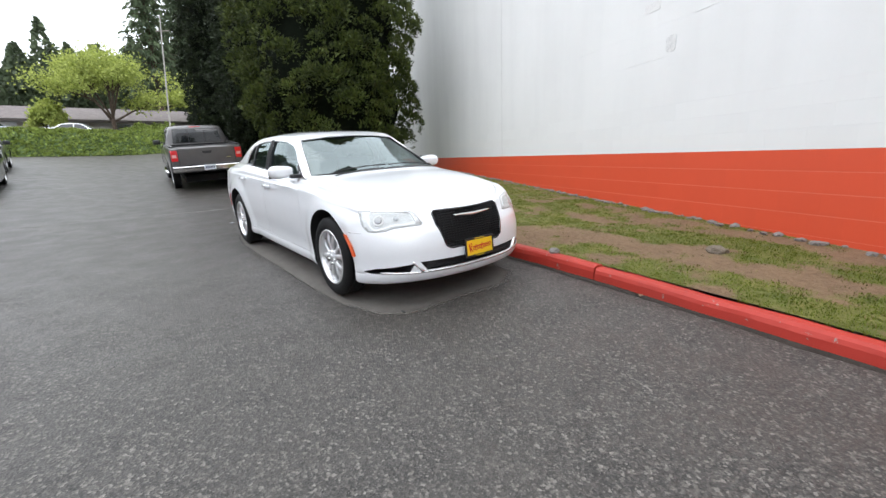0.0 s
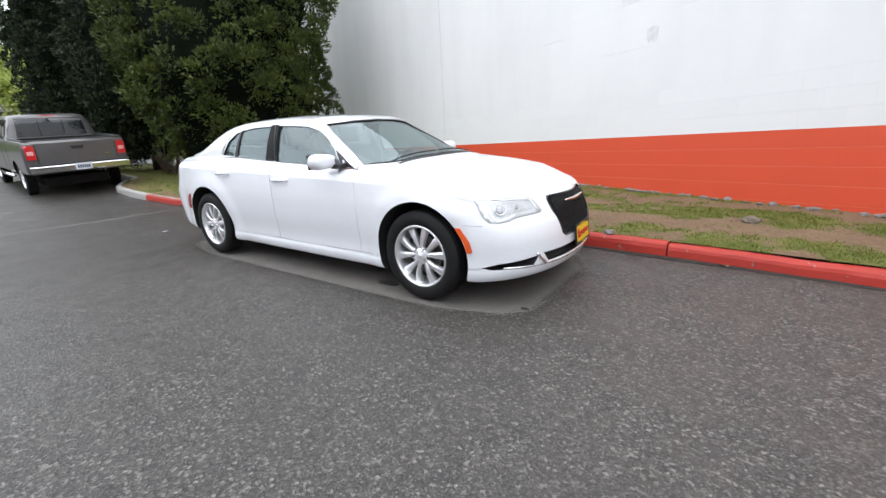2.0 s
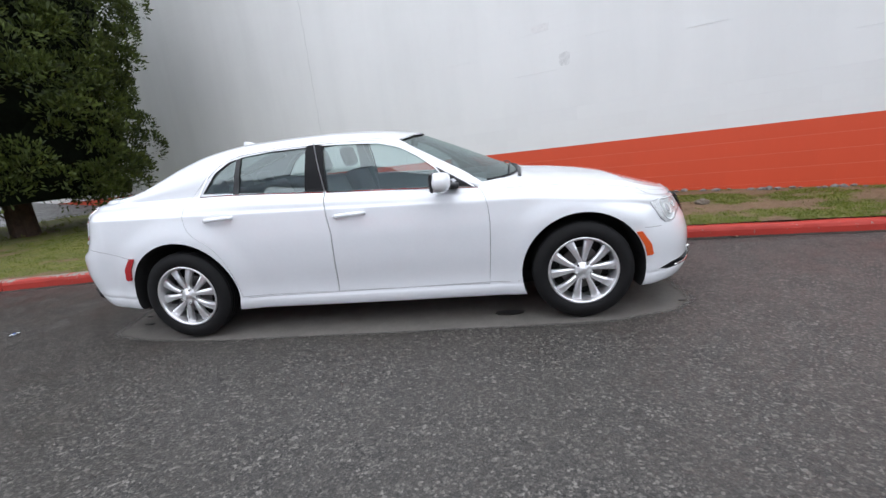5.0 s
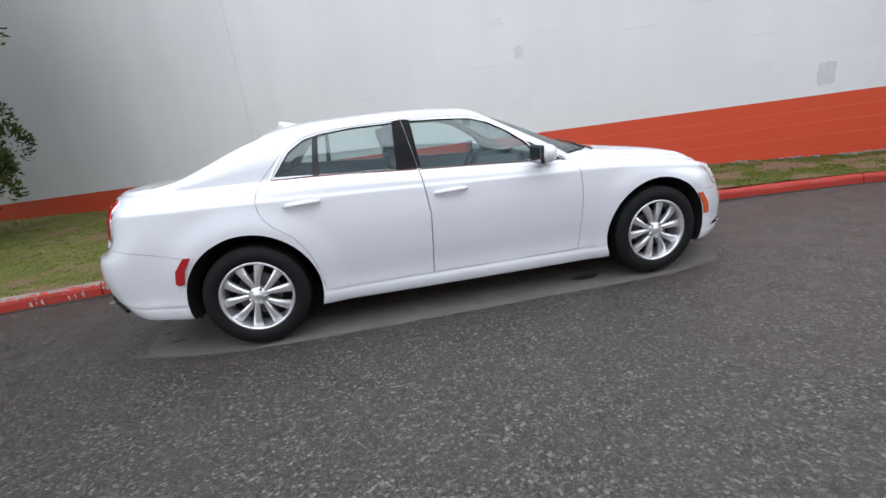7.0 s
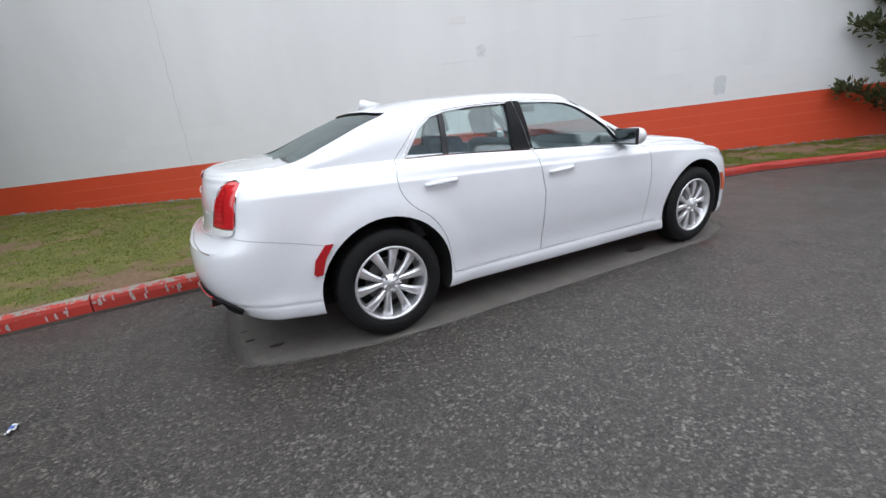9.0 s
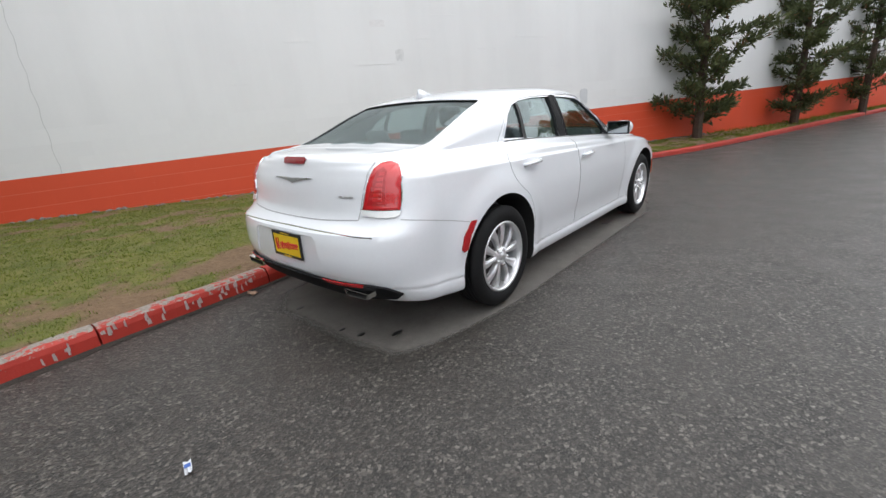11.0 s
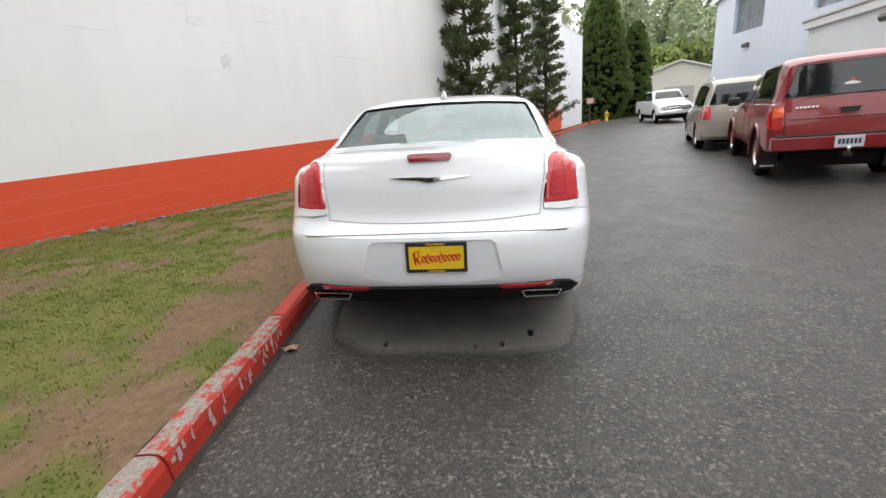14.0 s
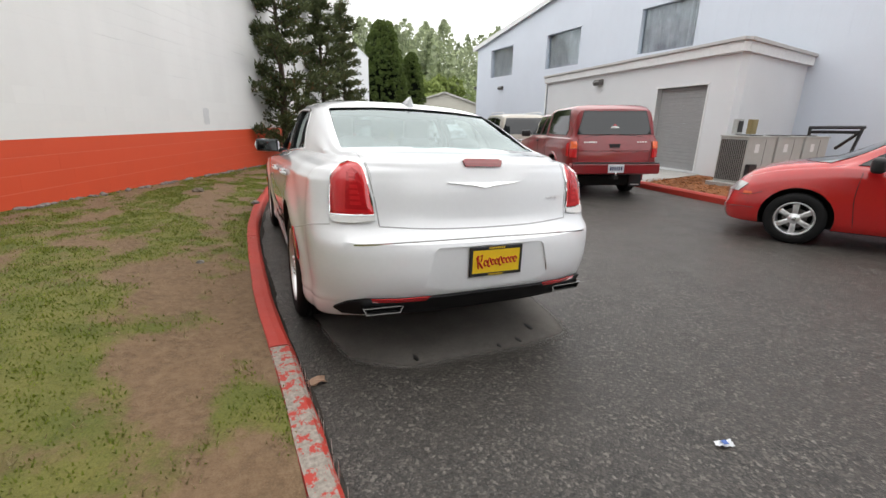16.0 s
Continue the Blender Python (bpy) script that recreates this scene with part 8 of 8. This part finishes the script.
def sprays(points, outs, per, spread, rng, lift=0.4):
    """Leaves fanned round spray points."""
    P, O = np.repeat(np.array(points), per, 0), np.repeat(np.array(outs), per, 0)
    J = rng.normal(size=P.shape)
    D = O + J * 0.75 + np.array((0, 0, lift))
    return P + J * spread * np.array((1, 1, 0.7)), D


def cedar(x, y, base, tall, radius, seed, dens=7, label="", low=0.5, per=60, leaf=(0.12, 0.042), mat=CEDAR, trunk_r=0.2, top_power=0.75, group="", tuft=0.26):
    """A dense evergreen: trunk with a few limbs, and a lumpy crown of fanned sprays over a solid core painted dark as
    shade.
    """
    rng = np.random.default_rng(seed)
    t = tagged(new("conifer_tree"), label, "tree", group)
    t.matrix_world = Matrix.Translation((x, y, base))
    part("trunk", tube([(0, 0, -0.15), (0.03, 0.02, tall * 0.3), (0, 0, tall * 0.8)], trunk_r, 9, taper=[1.25, 0.8, 0.3]), BARK, t, "brown trunk")
    prof = lambda h: radius * (np.clip((1 - h), 0, 1) ** top_power * 0.97 + 0.03) * (np.clip(h / 0.26, 0, 1) ** 0.8 * 0.45 + 0.55)
    area = 2 * math.pi * radius * (tall - low)
    n = int(area * dens)
    h, a = rng.uniform(0, 1, n), rng.uniform(0, 2 * math.pi, n)
    lump = np.array([noise.noise((math.cos(q) * 1.6 + seed, math.sin(q) * 1.6, k * tall * 0.55)) + 0.5 * noise.noise((math.cos(q) * radius * 1.3 + seed, math.sin(q) * radius * 1.3, k * tall * 1.3)) for q, k in zip(a, h)])
    r = prof(h) * (0.90 + 0.22 * lump) * rng.choice([1.0, 0.95, 0.86], n, p=[0.5, 0.3, 0.2])
    P = np.stack([np.cos(a) * r, np.sin(a) * r, low + h * (tall - low)], 1)
    # each tuft is a rounded clump of short sprays, fuller on its outer and upper side
    size = tuft * rng.uniform(0.6, 1.25, (n, 1))
    G = rng.normal(size=(n, per, 3)) + np.stack([np.cos(a), np.sin(a), np.full(n, 0.75)], 1)[:, None, :] * 0.9
    G /= np.linalg.norm(G, axis=2, keepdims=True)
    C = (P[:, None, :] + G * size[:, None, :] * rng.uniform(0.75, 1.05, (n, per, 1)) * np.array((1, 1, 0.8))).reshape(-1, 3)
    D = (G + rng.normal(size=G.shape) * 0.45 + np.array((0, 0, 0.35))).reshape(-1, 3)
    leaf_mesh("crown", C, D, leaf[0], leaf[1], mat, t, seed, "dense dark green foliage")
    # Solid core: the shade between tufts is painted into its near-black colour.
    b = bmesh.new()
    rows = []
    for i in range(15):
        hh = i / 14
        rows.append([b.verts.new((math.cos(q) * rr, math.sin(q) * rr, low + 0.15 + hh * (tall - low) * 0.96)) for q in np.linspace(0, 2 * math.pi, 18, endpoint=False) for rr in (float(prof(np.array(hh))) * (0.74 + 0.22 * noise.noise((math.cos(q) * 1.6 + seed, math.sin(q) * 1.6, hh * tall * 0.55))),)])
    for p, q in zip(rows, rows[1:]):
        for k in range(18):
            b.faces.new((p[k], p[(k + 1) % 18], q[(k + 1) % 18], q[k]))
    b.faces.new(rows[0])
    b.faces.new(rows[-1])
    part("shade_core", b, CROWN_SHADE, t, "solid core, crown shade painted near-black")
    return t


CROWN_SHADE = plain("crown_shade_black", (0.005, 0.007, 0.004), 0.95, vary=0.4, scale=10, bumps=0.8, spec=0.05)


def limb(b, p0, p1, r0, r1, sag=0.0):
    mid = (Vector(p0) + Vector(p1)) / 2 + Vector((0, 0, sag))
    join(b, tube([p0, mid, p1], r0, 5, taper=[1, 0.5 + 0.5 * r1 / r0, r1 / r0]))


def juniper(x, y, tall, seed, label, bulk=1.0):
    """An upright, twisted juniper: several leaders wound round the trunk, each with ragged tufts and gaps between."""
    rng = np.random.default_rng(seed)
    base = height(x, y) + 0.08
    t = tagged(new("juniper_tree"), label, "tree", group="junipers along the wall")
    t.matrix_world = Matrix.Translation((x, y, base))
    wood = bmesh.new()
    join(wood, tube([(0, 0, -0.1), (0.05, -0.04, tall * 0.4), (0.0, 0.05, tall * 0.95)], 0.11, 7, taper=[1.2, 0.7, 0.15]))
    pts, outs = [], []
    n = int(34 * bulk)
    for i in range(n):
        h0 = 0.35 + (tall * 0.95 - 0.35) * (i + 0.5) / n
        a = i * 2.4 + rng.uniform(-0.5, 0.5)
        reach = (0.30 + 0.85 * (1 - h0 / tall) ** 0.7 * min(1, 0.45 + h0 / 1.6)) * bulk * rng.uniform(0.5, 1.3)
        up = rng.uniform(0.0, 0.5) * reach + 0.10
        p0, p1 = Vector((0, 0, h0)), Vector((math.cos(a) * reach, math.sin(a) * reach, h0 + up))
        limb(wood, p0, p1, 0.028, 0.008, -0.05)
        # flattened pads of foliage towards the limb's end, with bare wood and sky between
        for f in np.linspace(0.30, 1.05, 5):
            q = p0.lerp(p1, f)
            for _ in range(6):
                pts.append(np.array(q) + rng.normal(size=3) * np.array((0.12, 0.12, 0.055)) * (1.2 - 0.35 * f))
                outs.append((math.cos(a) * 0.8, math.sin(a) * 0.8, 0.45))
    part("trunk", wood, BARK, t, "brown trunk and limbs")
    C, D = sprays(pts, outs, 14, 0.075, rng, 0.3)
    leaf_mesh("crown", C, D, 0.15, 0.05, SPRUCE, t, seed, "ragged blue-green tufts")
    m = rng.random(len(C)) < 0.05
    leaf_mesh("dead_foliage", C[m], D[m], 0.15, 0.045, plain("rusty_needles", (0.20, 0.11, 0.05), 0.9), t, seed + 1, "rusty dead needles")
    return t


def broadleaf(x, y, base, tall, spread, seed, mat, label, leaf=(0.28, 0.2), count=9000, trunk_h=0.3, name="broadleaf_tree"):
    rng = np.random.default_rng(seed)
    t = tagged(new(name), label, "tree")
    t.matrix_world = Matrix.Translation((x, y, base))
    wood, tips = bmesh.new(), []
    th = tall * trunk_h
    join(wood, tube([(0, 0, -0.2), (0.08, 0, th * 0.5), (0, 0, th)], 0.022 * tall, 8, taper=[1.25, 0.9, 0.8]))
    for i in range(9):
        a = i * 2.4 + rng.uniform(-0.3, 0.3)
        el = rng.uniform(0.25, 1.25)
        ln = (tall - th) * rng.uniform(0.75, 1.0)
        p1 = Vector((math.cos(a) * math.cos(el) * spread * 0.55, math.sin(a) * math.cos(el) * spread * 0.55, th + ln * math.sin(el) * 0.75))
        limb(wood, (0, 0, th * rng.uniform(0.75, 1.0)), p1, 0.012 * tall, 0.004 * tall, 0.2)
        for j in range(7):
            d = Vector(rng.normal(size=3))
            p2 = p1 + Vector((d.x * spread * 0.17, d.y * spread * 0.17, abs(d.z) * tall * 0.09 - 0.1))
            limb(wood, p1.lerp(Vector((0, 0, th)), rng.uniform(0, 0.5)), p2, 0.004 * tall, 0.0015 * tall)
            tips.append(np.array(p2))
    part("trunk", wood, BARK, t, "dark trunk and limbs")
    T = np.array(tips)
    C = T[rng.integers(0, len(T), count)] + rng.normal(size=(count, 3)) * np.array((spread * 0.085, spread * 0.085, tall * 0.045))
    D = rng.normal(size=(count, 3)) + np.array((0, 0, -0.2))
    leaf_mesh("crown", C, D, leaf[0], leaf[1], mat, t, seed, "light airy leaves")
    return t


def tall_fir(x, y, base, tall, radius, seed, label, mat=FIR, leaf=(0.8, 0.25), whorls=26):
    rng = np.random.default_rng(seed)
    t = tagged(new("fir_tree"), label, "tree", group="far firs")
    t.matrix_world = Matrix.Translation((x, y, base))
    wood, pts, outs = bmesh.new(), [], []
    join(wood, tube([(0, 0, 0), (0, 0, tall * 0.5), (0, 0, tall)], tall * 0.014, 7, taper=[1.2, 0.7, 0.1]))
    for i in range(whorls):
        h = tall * (0.22 + 0.77 * i / whorls)
        rr = radius * (1 - i / whorls) ** 0.85 + 0.3
        for k in range(6):
            a = k * 1.05 + i * 0.6 + rng.uniform(-0.2, 0.2)
            ln = rr * rng.uniform(0.6, 1.1)
            p1 = (math.cos(a) * ln, math.sin(a) * ln, h - ln * 0.18)
            limb(wood, (0, 0, h), p1, tall * 0.003, tall * 0.001, 0.1)
            for f in np.linspace(0.2, 1.0, 6):
                pts.append((p1[0] * f, p1[1] * f, h - ln * 0.18 * f))
                outs.append((math.cos(a), math.sin(a), -0.3))
    part("trunk", wood, BARK, t, "straight trunk with whorled limbs")
    C, D = sprays(pts, outs, 6, 0.22, rng, -0.2)
    leaf_mesh("crown", C, D, leaf[0], leaf[1], mat, t, seed, "drooping open branches", droop=0.3)
    return t


def wood_mass(name, spots, mat, label, seed, leaf=(1.1, 0.8), per=420):
    """Many far crowns in one mesh: pointed or rounded heaps of leaves with an uneven skyline."""
    rng = np.random.default_rng(seed)
    C, D = [], []
    for x, y, z, tall, rad, point in spots:
        h = rng.uniform(0, 1, per)
        a = rng.uniform(0, 6.283, per)
        prof = (1 - h) ** 0.8 if point else np.sqrt(np.clip(1 - (2 * h - 0.9) ** 2, 0.02, 1))
        r = rad * prof * rng.uniform(0.55, 1.08, per)
        C.append(np.stack([x + np.cos(a) * r, y + np.sin(a) * r, z + h * tall], 1))
        D.append(np.stack([np.cos(a), np.sin(a), rng.normal(0, 0.6, per)], 1) + rng.normal(size=(per, 3)) * 0.6)
    ob = leaf_mesh(name, np.concatenate(C), np.concatenate(D), leaf[0], leaf[1], mat, None, seed, label, "stuff")
    return tagged(ob, category="trees")


# evergreens on the verge behind the sedan
cedar(-8.75, 3.85, 0.62, 11.5, 3.3, 1, dens=5.2, top_power=0.5, label="large dense dark green cedar beside the wall", low=0.45, per=120, tuft=0.40, group="verge cedars")
cedar(-12.2, 2.9, 0.66, 12.5, 2.1, 2, dens=9, top_power=0.5, label="tall dark cedar with bare lower trunk", low=0.35, group="verge cedars", mat=CEDAR_SHADED)
cedar(-16.2, 2.75, 0.95, 13.5, 2.45, 3, dens=8, top_power=0.5, label="tall dark columnar cedar beside the lot", low=0.35, leaf=(0.13, 0.045), group="verge cedars", mat=CEDAR_SHADED)
for k, (x, y) in enumerate(((-9.6, 2.2), (-10.6, 2.4))):
    rng_k = np.random.default_rng(90 + k)
    tw = tagged(new("bare_shrub"), "bare twiggy undergrowth below the cedars", "shrub", group="undergrowth")
    wb = bmesh.new()
    for i in range(16):
        a = rng_k.uniform(0, 6.28)
        p1 = Vector((math.cos(a) * rng_k.uniform(0.2, 0.6), math.sin(a) * rng_k.uniform(0.2, 0.6), rng_k.uniform(0.4, 0.95)))
        limb(wb, (0, 0, -0.05), p1, 0.016, 0.004, 0.12)
    part("brushwood", wb, BARK, tw)
    tw.matrix_world = Matrix.Translation((x, y, 0.72))

# junipers in front of the wall further down the lane
juniper(9.7, 0.12, 6.6, 11, "ragged dark juniper against the white wall", 1.25)
juniper(14.2, -1.72, 6.9, 12, "leaning ragged juniper against the white wall", 1.2)
juniper(18.6, -3.45, 7.0, 13, "ragged juniper with rusty needles by the wall", 1.2)

# clipped cypresses at the bend
cedar(37.5, -10.9, -0.5, 10.4, 2.9, 21, dens=9, label="tall dense clipped cypress at the lane's bend", low=0.1, per=26, leaf=(0.24, 0.09), tuft=0.22, mat=CYPRESS, top_power=0.42, group="clipped cypresses")
cedar(39.5, -14.4, -0.5, 8.2, 1.7, 22, dens=9, label="shorter dense clipped cypress at the lane's bend", low=0.1, per=26, leaf=(0.24, 0.09), tuft=0.22, mat=CYPRESS, top_power=0.45, group="clipped cypresses")

# wooded hillside beyond the lane
def hill():
    xs, ys = np.linspace(60, 210, 26), np.linspace(-120, 70, 30)
    verts = [(x, y, -1.5 + 26 * (1 - math.exp(-max(0, x - 66) / 55.0)) + 1.5 * noise.noise((x * 0.05, y * 0.05, 0))) for x in xs for y in ys]
    w = len(ys)
    faces = [(i * w + j, (i + 1) * w + j, (i + 1) * w + j + 1, i * w + j + 1) for i in range(len(xs) - 1) for j in range(w - 1)]
    return tagged(from_lists("hillside", verts, faces, plain("hill_grass", (0.10, 0.14, 0.03), 0.95, vary=0.2, scale=0.4), smooth=True, label="green hillside behind the lane", kind="structure"), category="hill")


hill()
hz = lambda x: -1.5 + 26 * (1 - math.exp(-max(0, x - 66) / 55.0))
rs = random.Random(77)
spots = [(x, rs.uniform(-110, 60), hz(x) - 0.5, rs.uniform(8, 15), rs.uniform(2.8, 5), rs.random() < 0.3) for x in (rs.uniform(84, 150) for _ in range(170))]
wood_mass("hill_wood", spots, FAR_WOOD, "mixed woodland on the hillside, haze painted into its pale colour", 5)
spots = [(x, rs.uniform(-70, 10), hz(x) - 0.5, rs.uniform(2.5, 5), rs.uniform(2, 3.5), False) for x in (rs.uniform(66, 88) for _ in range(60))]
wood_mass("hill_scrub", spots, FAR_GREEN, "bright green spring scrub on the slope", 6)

# behind the upper lot
def ivy_bank():
    rng = np.random.default_rng(8)
    xs, ys = np.linspace(-34.5, -31.2, 12), np.linspace(-38, 24, 120)
    top = lambda x, y: height(x, y) + 1.75 * math.sin(math.pi * min(1, (-31.2 - x) / 3.0) * 0.62) * (0.9 + 0.18 * noise.noise((x * 0.4, y * 0.4, 3))) + 0.1 * noise.noise((x * 1.5, y * 1.5, 0))
    verts = [(x, y, top(x, y)) for x in xs for y in ys]
    w = len(ys)
    faces = [(i * w + j, (i + 1) * w + j, (i + 1) * w + j + 1, i * w + j + 1) for i in range(len(xs) - 1) for j in range(w - 1)]
    # The bank is coloured dark green as painted shade beneath the ivy.
    tagged(from_lists("bank", verts, faces, plain("ivy_shadow", (0.05, 0.08, 0.02), 0.95, vary=0.3, scale=2), smooth=True, label="planted bank along the lot edge", kind="structure"), category="bank")
    n = 26000
    X, Y = rng.uniform(-34.5, -31.15, n), rng.uniform(-38, 24, n)
    C = np.array([(x, y, top(x, y) + 0.04) for x, y in zip(X, Y)])
    D = rng.normal(size=(n, 3)) + np.array((0.5, 0, 0.3))
    tagged(leaf_mesh("ivy", C, D, 0.22, 0.17, IVY, None, 9, "thick green ivy covering the bank", "stuff"), category="ivy")


ivy_bank()
broadleaf(-44.0, -1.2, 3.0, 8.8, 6.2, 41, SPRING, "spreading maple in pale yellow-green leaf", count=15000, leaf=(0.22, 0.15), trunk_h=0.3)
broadleaf(-42, -5.4, 3.1, 3.7, 1.7, 42, SPRING, "small young yellow-green tree", count=3500, leaf=(0.26, 0.2))
broadleaf(-46, 7.4, 2.9, 8.2, 5.6, 43, SPRING, "bright spring-green tree behind the cedars", count=13000, leaf=(0.34, 0.26), trunk_h=0.18)
broadleaf(-41.0, 1.2, 3.1, 2.3, 2.4, 44, IVY, "clipped round green shrub", count=4500, leaf=(0.2, 0.15), trunk_h=0.12, name="round_shrub")
tall_fir(-64, 4.6, 5, 27, 3.6, 51, "tall open fir behind the houses")
tall_fir(-67, 8.5, 5, 25, 4.0, 52, "tall open fir behind the houses")
tall_fir(-70, -28, 5, 14, 4.0, 53, "dark fir behind the houses")
rs2 = random.Random(78)
spots = [(rs2.uniform(-90, -68), rs2.uniform(-60, 25), 4.5, rs2.uniform(9.5, 15), rs2.uniform(2.8, 4.4), rs2.random() < 0.7) for _ in range(260)]
wood_mass("far_wood", spots, leaf_mat("dark_far_leaves", (0.045, 0.065, 0.04), (0.11, 0.14, 0.075)), "dark mixed wood behind the houses", 7, leaf=(0.8, 0.5), per=620)

wall_blocks()
